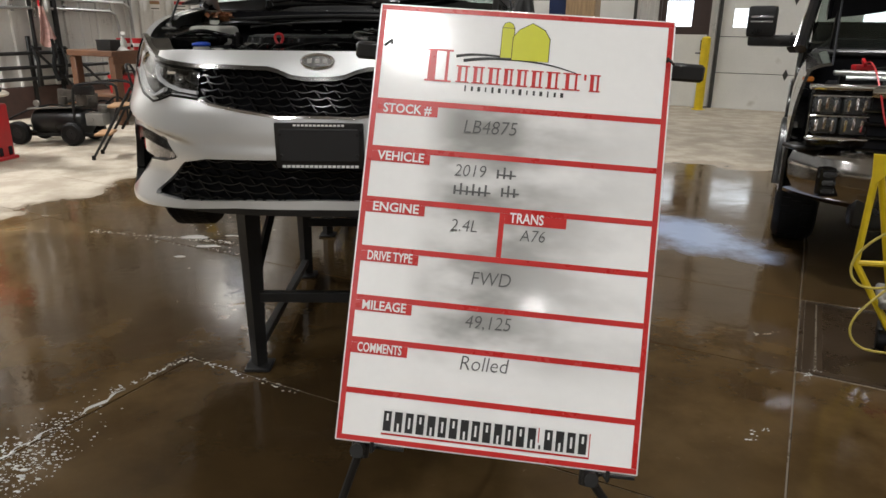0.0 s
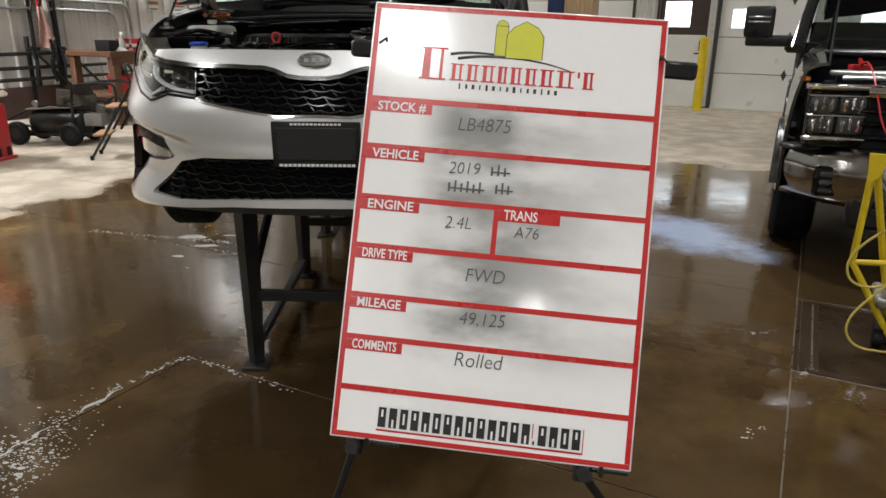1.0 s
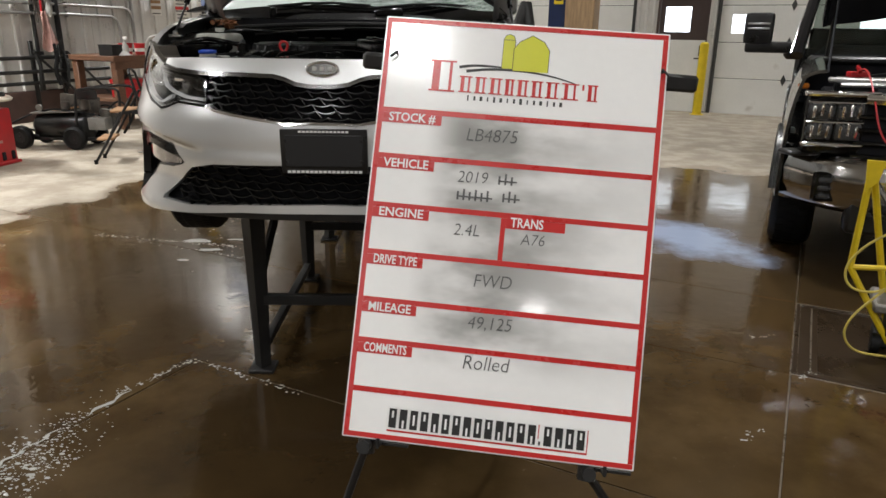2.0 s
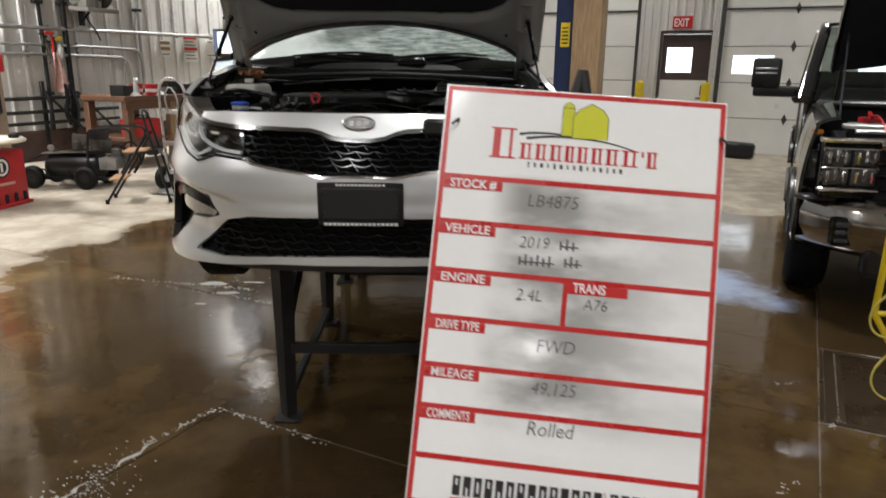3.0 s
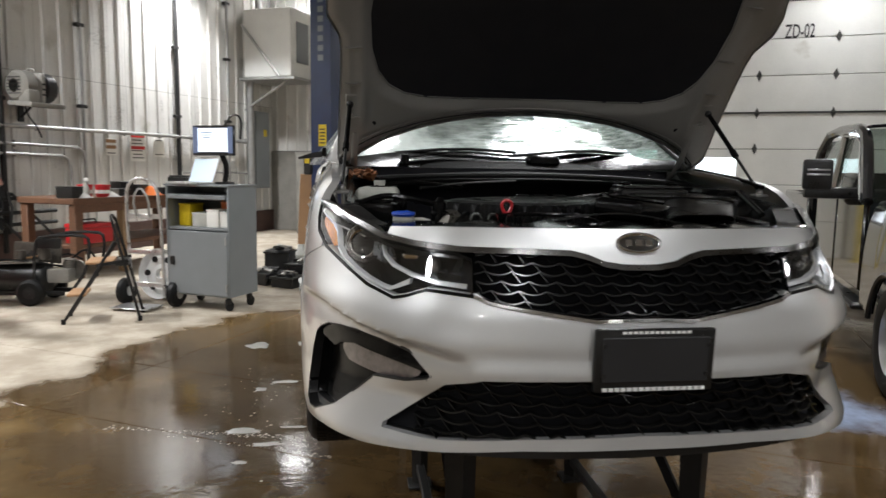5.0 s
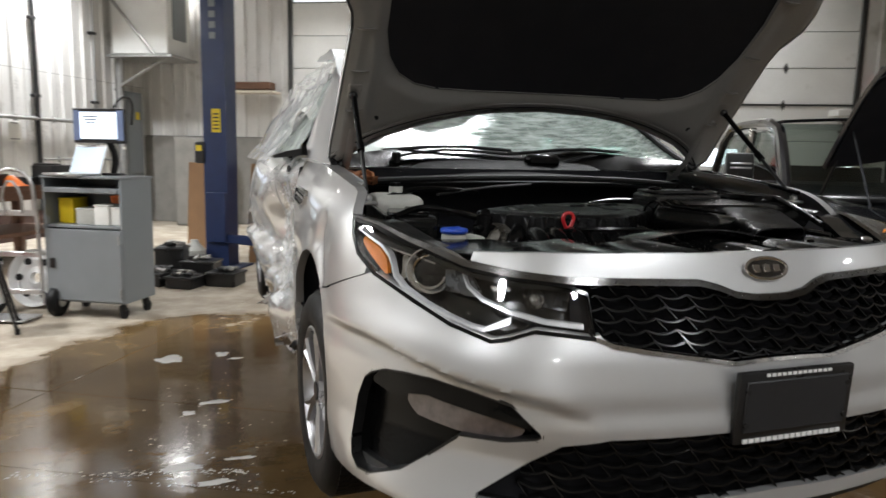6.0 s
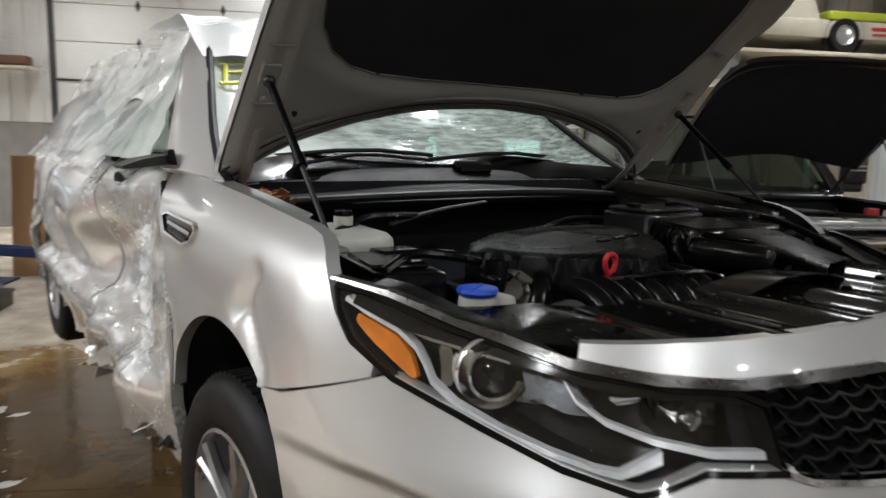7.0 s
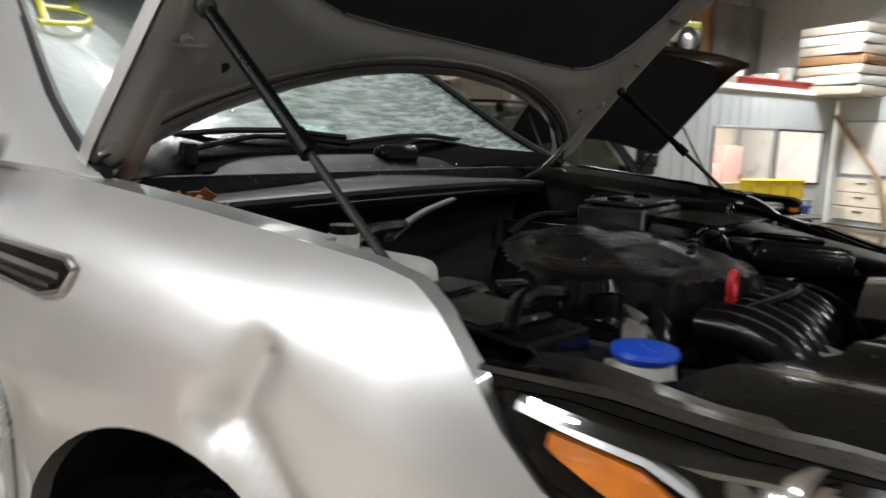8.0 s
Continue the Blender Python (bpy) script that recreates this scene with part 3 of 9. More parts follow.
# side door
sd = thing("door_3", "half brown, half white steel side door with a small bright window", "door", B @ pose(SIDE[0], FAR_V + 0.05, 0), kind="structure")
w = SIDE[1] - SIDE[0]
part("leaf", G().box((w / 2, 0, 0.70), (w - 0.02, 0.05, 1.40), 0.006), DOORWHITE, sd)
part("upper_leaf", G().box((w / 2, 0, 2.16), (w - 0.02, 0.05, 0.26), 0.004).box((w / 2, 0, 1.475), (w - 0.02, 0.05, 0.15), 0.004)
     .box((0.055, 0, 1.79), (0.09, 0.05, 0.48)).box((0.76, 0, 1.79), (0.32, 0.05, 0.48)), DOORBROWN, sd, "dark brown upper half")
p = part("pane", G().box((0.35, 0.01, 1.79), (0.5, 0.008, 0.48)), CLEAR, sd)
p.visible_shadow = False
part("frame", G().box((-0.02, -0.02, 1.16), (0.05, 0.12, 2.32), 0.006).box((w + 0.02, -0.02, 1.16), (0.05, 0.12, 2.32), 0.006).box((w / 2, -0.02, 2.325), (w + 0.09, 0.12, 0.05), 0.006), DOORBROWN, sd)
part("handle", G().cyl((w - 0.09, -0.03, 1.05), (w - 0.09, -0.09, 1.05), 0.02).box((w - 0.13, -0.085, 1.05), (0.12, 0.02, 0.025), 0.006).box((w - 0.09, -0.03, 1.2), (0.05, 0.02, 0.2), 0.004), STEEL, sd)
ex = thing("exit_sign", "small red exit sign with white letters", "sign", B @ pose(-2.74, FAR_V - 0.05, 2.40))
part("panel", G().box((0.18, 0, 0.115), (0.38, 0.03, 0.24), 0.006), PRINT_RED, ex)
me = words("EXIT", 0.21, 0.002, 0.004)
o = part("lettering", me, WHITE, ex)
o.matrix_local = pose(0.015, -0.018, 0.04, 90) @ Matrix.Diagonal((0.66, 1, 1, 1))
# daylight beyond the panes
solo("backdrop", G().box((-0.5, FAR_V + 1.2, 1.5), (9, 0.02, 5)), SKYGLOW, "bright overcast daylight outside the door windows", "sky", B, kind="structure")
# remaining shell
solo("wall_3", G().box((WALL_R + 0.1, (FAR_V + BACK_V) / 2, CEIL / 2), (0.2, FAR_V - BACK_V, CEIL)), WALLMETAL, "pale metal side wall of the workshop", "wall", B, kind="structure")
solo("wall_4", G().box(((WALL_U + WALL_R) / 2, BACK_V - 0.1, CEIL / 2), (WALL_R - WALL_U, 0.2, CEIL)), WALLMETAL, "pale metal back wall of the workshop", "wall", B, kind="structure")
g = G().box(((WALL_U + WALL_R) / 2, (FAR_V + BACK_V) / 2, CEIL + 0.1), (WALL_R - WALL_U + 0.6, FAR_V - BACK_V + 0.6, 0.2))
for k in range(12):
    g.box(((WALL_U + WALL_R) / 2, BACK_V + 1 + 3 * k, CEIL - 0.1), (WALL_R - WALL_U, 0.08, 0.2))
solo("ceiling", g, material("ceiling_sheet", (0.42, 0.41, 0.39), 0.6, 0, 0.12, 1, 20), "pale metal ceiling with purlins", "ceiling", B, kind="structure")
solo("trim", G().box((-2.3, FAR_V - 0.06, 5.0), (11.5, 0.1, 0.22), 0.01), DARKTRIM, "dark steel header beam over the overhead doors", "beam", B, kind="structure")

# high-bay lamps
lamp = thing("ceiling_lamp", "round high-bay ceiling lamp, out of view, several added for brightness", "lamp", B @ pose(*LAMP_PLACES[0], 5.62), "high-bay lamps")
part("housing", G().lathe((0, 0, 0), (0, 0, 1), [(0.02, 0.30), (0.10, 0.29), (0.12, 0.12), (0.30, 0.02), (0.32, -0.02), (0.30, -0.02), (0.28, 0.0)], 24), ALU, lamp)
part("diffuser", G().cyl((0, 0, -0.005), (0, 0, 0.005), 0.275, n=24), TUBE, lamp)
part("hanger", G().cyl((0, 0, 0.29), (0, 0, 0.48), 0.008, n=6), STEEL, lamp)
for uv in LAMP_PLACES[1:]:
    copy_thing(lamp, B @ pose(*uv, 5.62))
for k, uv in enumerate(LAMP_PLACES):
    li = bpy.data.lights.new("high_bay_light", "AREA")
    li.shape, li.size, li.energy, li.color = "DISK", 0.56, LAMP_WATTS * LAMP_SHARE.get(uv, 1.0), (0.99, 0.985, 0.975)
    li.spread = radians(LAMP_SPREAD.get(uv, 150))
    o = new("high_bay_light", li)
    o.matrix_world = B @ pose(*uv, 5.60)

# ---- the information board on its easel ----
def board_material():
    m = material("whiteboard", (0.86, 0.86, 0.85), 0.13, 0, 0.03, 4, 60, 0.0, 0.3, gloss_vary=0.04)
    nt = m.node_tree
    bs = nt.nodes["Principled BSDF"]
    old = bs.inputs["Base Color"].links[0].from_socket
    co = nt.nodes.new("ShaderNodeTexCoord")
    noi = nt.nodes.new("ShaderNodeTexNoise")
    noi.inputs["Scale"].default_value, noi.inputs["Detail"].default_value = 5.0, 4
    mp = nt.nodes.new("ShaderNodeMapping")
    mp.inputs["Scale"].default_value = (0.8, 1.7, 1)
    nt.links.new(co.outputs["Object"], mp.inputs[0])
    nt.links.new(mp.outputs[0], noi.inputs["Vector"])
    # wiped-off marker lies in the writing column
    sep = nt.nodes.new("ShaderNodeSeparateXYZ")
    nt.links.new(co.outputs["Object"], sep.inputs[0])

    def rng(v, a, b, lo, hi):
        n = nt.nodes.new("ShaderNodeMapRange")
        n.interpolation_type = "SMOOTHSTEP"
        for k, x in zip(("From Min", "From Max", "To Min", "To Max"), (a, b, lo, hi)):
            n.inputs[k].default_value = x
        nt.links.new(v, n.inputs["Value"])
        return n.outputs[0]

    def mul(a, b):
        n = nt.nodes.new("ShaderNodeMath")
        n.operation = "MULTIPLY"
        nt.links.new(a, n.inputs[0]), nt.links.new(b, n.inputs[1])
        return n.outputs[0]

    f = mul(rng(sep.outputs[0], 0.10, 0.20, 0, 1), rng(sep.outputs[0], 0.26, 0.58, 1, 0.25))
    f = mul(f, mul(rng(sep.outputs[1], 0.14, 0.24, 0.1, 1), rng(sep.outputs[1], 0.70, 0.725, 1, 0)))
    f = mul(f, rng(noi.outputs[0], 0.34, 0.62, 0.15, 0.92))
    mx = nt.nodes.new("ShaderNodeMix")
    mx.data_type = "RGBA"
    nt.links.new(f, mx.inputs["Factor"])
    nt.links.new(old, mx.inputs["A"])
    mx.inputs["B"].default_value = (0.27, 0.27, 0.255, 1)
    nt.links.new(mx.outputs["Result"], bs.inputs["Base Color"])
    return m


BW, BH = 0.610, 0.915
# frame of the board: x along its width, y up, z towards the viewer; the origin is its lower left corner
_x, _y, _z = Vector((0.9909, -0.1237, -0.0524)), Vector((0.0936, 0.3556, 0.9299)), Vector((-0.0964, -0.9264, 0.364))
BOARD = Matrix.Translation((-0.2293, 1.2794, 0.7449)) @ Matrix((_x, _y, _z)).transposed().to_4x4()
board = thing("information_board", "white dry-erase vehicle board with red ruled fields and hand-written notes", "sign board", BOARD)
part("sheet", G().box((BW / 2, BH / 2, -0.004), (BW, BH, 0.008), 0.002), board_material(), board)


def flat(name, x0, y0, x1, y1, mat, z=0.0004, parent=None):
    """A printed bar in fractions of the board, y from the top."""
    g = G().box(((x0 + x1) / 2 * BW, BH * (1 - (y0 + y1) / 2), z), ((x1 - x0) * BW, (y1 - y0) * BH, 0.0008))
    return part(name, g, mat, parent or board)


flat("border", 0.006, 0.004, 0.994, 0.015, PRINT_RED), flat("border", 0.006, 0.985, 0.994, 0.996, PRINT_RED)
flat("border", 0.006, 0.0155, 0.023, 0.9845, PRINT_RED), flat("border", 0.977, 0.0155, 0.994, 0.9845, PRINT_RED)
ROWS_Y = [0.221, 0.331, 0.448, 0.560, 0.672, 0.767, 0.880]
FIELDS = [("STOCK #", 0.235), ("VEHICLE", 0.225), ("ENGINE", 0.225), ("DRIVE TYPE", 0.22), ("MILEAGE", 0.215), ("COMMENTS", 0.215)]
for k, y in enumerate(ROWS_Y):
    flat("rule", 0.0232, y, 0.9768, y + 0.0125, PRINT_RED)


def letter(body, x, y, size, mat, bold=0.0, stretch=1.0, tilt=0.0, z=0.0016, shear=0.0):
    o = part("lettering", words(body, size, 0.0003, bold, shear), mat, board)
    o.matrix_local = pose(x * BW, (1 - y) * BH, z, 0, 0, tilt) @ Matrix.Diagonal((stretch, 1, 1, 1))
    return o


def fitted(body, x0, x1, y, size):
    """Bold printed capitals that fill the stretch from x0 to x1."""
    me = words(body, size, 0.0003, 0.0005)
    o = part("lettering", me, WHITE, board)
    o.matrix_local = pose(x0 * BW, (1 - y) * BH, 0.0016) @ Matrix.Diagonal(((x1 - x0) * BW / max(v.co.x for v in me.vertices), 1, 1, 1))
    return o


for (label, w), y in zip(FIELDS, ROWS_Y):
    flat("tag", 0.0232, y + 0.0128, w, y + 0.036, PRINT_RED)
    fitted(label, 0.0232 + 0.11 * (w - 0.0232), 0.0232 + 0.90 * (w - 0.0232), y + 0.0315, 0.0265)
flat("tag", 0.4952, 0.4608, 0.70, 0.484, PRINT_RED), fitted("TRANS", 0.512, 0.625, 0.4795, 0.0285)
flat("rule", 0.478, 0.4608, 0.495, 0.5598, PRINT_RED)
for body, x, y, size in (("LB4875", 0.325, 0.287, 0.040), ("2019", 0.31, 0.386, 0.036), ("2.4L", 0.315, 0.510, 0.036), ("A76", 0.55, 0.519, 0.034), ("FWD", 0.40, 0.626, 0.040), ("49,125", 0.395, 0.722, 0.038), ("Rolled", 0.39, 0.815, 0.042)):
    letter(body, x, y, size, MARKER, -0.0004, 0.92, 1.0, shear=0.15)
# the name of the maker and model, as plain strokes
for x0, x1, y in ((0.455, 0.52, 0.372), (0.315, 0.44, 0.415), (0.475, 0.535, 0.412)):
    n = max(2, round((x1 - x0) / 0.022))
    for k in range(n):
        xa = x0 + (x1 - x0) * k / n
        flat("pen_stroke", xa, y - 0.006 * (k % 2) - 0.008, xa + 0.007, y + 0.012, MARKER)
    flat("pen_stroke", x0, y + 0.002, x1, y + 0.0055, MARKER, 0.0013)
# the printed mark: a barn with its silo over two sweeping lines, and a plain red band for the name
g = G().prism([(0, 0), (0.076, 0), (0.076, 0.048), (0.064, 0.066), (0.038, 0.079), (0.012, 0.064), (0, 0.048)], pose(0.284, 0.812, 0.0005), 0.0008)
part("barn_mark", g, PRINT_YELLOW, board)
g = G().prism([(0, 0), (0.0255, 0), (0.0255, 0.063), (0.021, 0.072), (0.0125, 0.0755), (0.004, 0.072), (0, 0.063)], pose(0.2605, 0.8155, 0.0003), 0.0008)
part("silo_mark", g, PRINT_YELLOW, board)
part("barn_outline", G().tube([(0.284, 0.812, 0.001), (0.284, 0.860, 0.001), (0.296, 0.876, 0.001), (0.322, 0.891, 0.001), (0.348, 0.878, 0.001), (0.360, 0.860, 0.001), (0.360, 0.812, 0.001)], 0.0009, 5), PRINT_BLACK, board)
part("silo_outline", G().tube([(0.2605, 0.8155, 0.0008), (0.2605, 0.8785, 0.0008), (0.2645, 0.8875, 0.0008), (0.273, 0.891, 0.0008), (0.2815, 0.8875, 0.0008), (0.286, 0.8785, 0.0008), (0.286, 0.865, 0.0008)], 0.0008, 5), PRINT_BLACK, board)
part("silo_band", G().tube([(0.2605, 0.8785, 0.001), (0.286, 0.8785, 0.001)], 0.0007, 5), PRINT_BLACK, board)
part("sweep_mark", G().tube([(0.170, 0.812, 0.0006), (0.20, 0.818, 0.0006), (0.24, 0.8185, 0.0006), (0.284, 0.8155, 0.0006)], lambda f: 0.0032 * (1 - 0.5 * f), 6, 2, 0.25), PRINT_BLACK, board)
part("sweep_mark", G().tube([(0.186, 0.804, 0.0006), (0.24, 0.813, 0.0006), (0.31, 0.8125, 0.0006), (0.37, 0.806, 0.0006), (0.42, 0.793, 0.0006)], lambda f: 0.0034 * (1 - 0.7 * f), 6, 2, 0.25), PRINT_BLACK, board)
# the first bars of the name stand taller than the rest
g = G().box((0.122, 0.790, 0.0008), (0.016, 0.062, 0.0008)).box((0.153, 0.790, 0.00085), (0.0060, 0.062, 0.0008))
part("name_block", g.box((0.136, 0.7575, 0.0009), (0.056, 0.0036, 0.0008)).box((0.136, 0.8225, 0.0009), (0.056, 0.0036, 0.0008)), PRINT_RED, board)
xs = 0.170
for k, wd in enumerate((0.034, 0.031, 0.034, 0.026, 0.030, 0.031, 0.034, 0.042, 0.012, 0.028)):
    if wd < 0.02:
        part("name_bar", G().box((xs + wd / 2, 0.786, 0.0008), (0.0045, 0.012, 0.0008)), PRINT_RED, board)
    else:
        # two uprights, thick and thin, on slim feet
        g = G().box((xs + 0.30 * wd, 0.775, 0.0008), (0.0075, 0.032, 0.0008)).box((xs + 0.72 * wd, 0.775, 0.00085), (0.0045, 0.032, 0.0008))
        g.box((xs + 0.5 * wd, 0.7585, 0.0009), (wd - 0.006, 0.0026, 0.0008)).box((xs + 0.5 * wd, 0.7915, 0.0009), (wd - 0.006, 0.0026, 0.0008))
        part("name_bar", g, PRINT_RED, board)
    xs += wd
xs = 0.190
for k in range(15):
    part("small_bar", G().box((xs + 0.005, 0.7455, 0.0008), (0.0030 + 0.0015 * (k % 3), 0.0125 if k % 4 == 0 else 0.0095, 0.0008)), PRINT_BLACK, board)
    xs += 0.0142
# the address line at the foot, as bars with a red shadow
xs = 0.094
for k in range(19):
    wd = 0.022 if k not in (14,) else 0.010
    h = 0.044 if k != 14 else 0.012
    y = 0.050 if k != 14 else 0.034
    part("line_shadow", G().box((xs + wd / 2 + 0.002, y - 0.0035, 0.0006), (wd + 0.003, h + 0.006, 0.0006)), PRINT_RED, board)
    part("line_ground", G().box((xs + wd / 2, y, 0.0011), (wd + 0.003, h + 0.005, 0.0006)), WHITE, board)
    part("line_bar", G().box((xs + wd / 2, y, 0.0017), (wd - 0.006, h - 0.004, 0.0006)), PRINT_BLACK, board)
    if k != 14:
        part("line_notch", G().box((xs + wd / 2, y + (0.008, -0.011, 0.0)[k % 3], 0.0021), (0.0042, (0.014, 0.016, 0.022)[k % 3], 0.0006)), WHITE, board)
    xs += wd + 0.0005

# easel
easel = thing("easel", "black folding tripod easel with plastic clip arms", "easel", Matrix.Translation((0.12, 1.75, 0.0)))


def on_board(x, y, z):
    return BOARD @ Vector((x, y, z)) - Vector((0.12, 1.75, 0.0))


for x, foot in ((0.05, (-0.52, -0.35, 0.0)), (0.52, (0.60, -0.46, 0.0))):
    top = on_board(0.30, 0.98, -0.045)
    a = on_board(x, -0.02, -0.03)
    leg = part("leg", G().tube([top, a], 0.013, 10).tube([a, Vector(foot) + Vector((0, 0, 0.02))], 0.009, 8), STEEL, easel)
    part("knob", G().cyl(on_board(x, -0.015, -0.05), on_board(x, -0.015, 0.012), 0.014, n=12).cyl(on_board(x, -0.035, -0.03), on_board(x, -0.005, -0.03), 0.019, n=12), PLASTIC, leg)
    part("rubber_foot", G().cyl(foot, Vector(foot) + Vector((0, 0, 0.03)), 0.014, n=10), RUBBER, leg)
    part("board_rest", G().tube([on_board(x + 0.03, -0.012, -0.04), on_board(x + 0.03, -0.012, 0.012), on_board(x + 0.03, 0.006, 0.012)], 0.004, 6).tube([on_board(x, -0.012, -0.03), on_board(x + 0.09, -0.012, -0.03)], 0.004, 6), STEEL, leg)
rear = part("leg", G().tube([on_board(0.30, 0.98, -0.05), Vector((0.13, 0.62, 0.02))], 0.012, 10), STEEL, easel)
part("rubber_foot", G().cyl((0.13, 0.62, 0), (0.13, 0.62, 0.03), 0.014, n=10), RUBBER, rear)
for s, x in ((-1, -0.012), (1, BW + 0.033)):
    arm = part("clip_arm", G().box(on_board(x, BH - 0.092, -0.035), (0.075, 0.03, 0.036), 0.006, (0, 4, 0)), PLASTIC, easel)
    part("clip", G().tube([on_board(x - s * 0.04, BH - 0.09, -0.03), on_board(x - s * 0.046, BH - 0.082, 0.012), on_board(x - s * 0.032, BH - 0.095, 0.014)], 0.003, 6), STEEL, arm)
part("cross_bar", G().tube([on_board(-0.03, BH - 0.092, -0.05), on_board(BW + 0.05, BH - 0.092, -0.05)], 0.008, 8), STEEL, easel)

# ---- the silver sedan on its stand ----
# its front and sides are one skin: s runs round the plan line from the middle of the bumper, z is the height
CX = -0.455
PX = np.array([0, .15, .30, .45, .557, .67, .76, .83, .875, .905, .925, .932, .932, .93])
PY = np.array([2.530, 2.535, 2.553, 2.585, 2.622, 2.70, 2.80, 2.92, 3.03, 3.16, 3.40, 3.7, 4.2, 4.6])
_run = np.concatenate([[0], np.cumsum(np.hypot(np.diff(PX), np.diff(PY)))])
PS = np.linspace(0, _run[-1], 240)


def _softline(v, odd):
    w = np.interp(PS, _run, v)
    ext = np.concatenate([-w[1:25][::-1] if odd else w[1:25][::-1], w, w[-1] + (w[-1] - w[-2]) * np.arange(1, 25)])
    k = np.hanning(25)
    return np.convolve(ext, k / k.sum(), "same")[24:-24]


PLX, PLY = _softline(PX, True), _softline(PY, False)


def plan(s):
    """Place and inward normal on the plan line."""
    a, e = np.abs(s), 0.012
    x, y = np.interp(a, PS, PLX), np.interp(a, PS, PLY)
    tx = np.interp(a + e, PS, PLX) - np.where(a < e, -np.interp(np.abs(e - a), PS, PLX), np.interp(a - e, PS, PLX))
    ty = np.interp(a + e, PS, PLY) - np.interp(np.abs(a - e), PS, PLY)
    n, sg = np.hypot(tx, ty) + 1e-9, np.where(s < 0, -1, 1)
    return sg * x, y, -sg * ty / n, tx / n


GZ, GO = [.74, .80, .86, .94, 1.05, 1.16, 1.24, 1.32, 1.42, 1.48, 1.56], [.09, .012, -.010, .0, .003, .001, .015, .05, .095, .13, .20]
ZY, ZT = [2.5, 3.05, 3.2, 3.44, 3.83, 4.15, 4.6], [1.46, 1.515, 1.55, 1.58, 1.617, 1.64, 1.66]
QX, QO = [-.05, 0, .03, .08, .14, .25, .4, .6, .75], [.17, .105, .07, .04, .022, .008, .0, .006, .03]
CS, CZ = [0, .3, .45, .58, .67, .84, .95, 1.06, 1.25, 1.45, 2.0], [1.11, 1.115, 1.13, 1.160, 1.172, 1.200, 1.216, 1.230, 1.230, 1.210, 1.16]


def step01(v):
    v = np.clip(v, 0, 1)
    return v * v * (3 - 2 * v)


def softlook(v, xs, ys, r):
    """Looks a value up with the corners of the line rounded off."""
    return sum(np.interp(v + r * k, xs, ys) * w for k, w in ((-1, .15), (-.5, .2), (0, .3), (.5, .2), (1, .15)))


def skin_at(s, z, back=0.0):
    """A point of the skin, set inwards by back."""
    s, z = np.asarray(s, float), np.asarray(z, float)
    x, y, nx, ny = plan(s)
    a = np.abs(s)
    side = softlook(np.interp(y, ZY, ZT) - z, QX, QO, 0.02)
    w = step01((a - .85) / .5)
    g = softlook(z, GZ, GO, 0.02) * (1 - w) + side * w
    crease = softlook(a, CS, CZ, 0.05)
    f = step01(-(z - crease) / .026)
    # a lit ledge over the crease and a swelling over the lower intake
    g = g - .007 * step01((crease + .095 - z) / .095) * (1 - f) * step01((a - .38) / .22) * step01((1.12 - a) / .40)
    g = g - .009 * step01((1.140 - z) / .055) * step01((z - 1.0) / .06) * step01((.80 - a) / .22)
    g = g - .017 * step01((1.34 - z) / .30) * (1 - .10 * step01((.93 - z) / .08)) * step01((a - .58) / .35) * step01((1.62 - a) / .40)
    g = g + (.032 - .008 * step01((a - .95) / .25)) * f * np.clip((z - .88) / .12, 0, 1) * np.clip((a - .45) / .2, 0, 1) * step01((1.42 - a) / .42) + back
    return np.stack([x + nx * g, y + ny * g, z + 0 * x], -1)


def to_outline(p, poly):
    """Signed distance of points to an outline (inside is negative) and the nearest point on it."""
    poly = np.array(poly)
    q = np.roll(poly, -1, 0)
    d = q - poly
    t = np.clip(((p[:, None] - poly) * d).sum(-1) / (d * d).sum(-1), 0, 1)
    near = poly + t[..., None] * d
    dist = np.linalg.norm(p[:, None] - near, axis=-1)
    k = dist.argmin(1)
    inside = (((poly[:, 1] > p[:, None, 1]) != (q[:, 1] > p[:, None, 1])) & (p[:, None, 0] < d[:, 0] * (p[:, None, 1] - poly[:, 1]) / np.where(d[:, 1] == 0, 1e-9, d[:, 1]) + poly[:, 0])).sum(1) % 2 == 1
    r = np.arange(len(p))
    return np.where(inside, -1, 1) * dist[r, k], near[r, k]


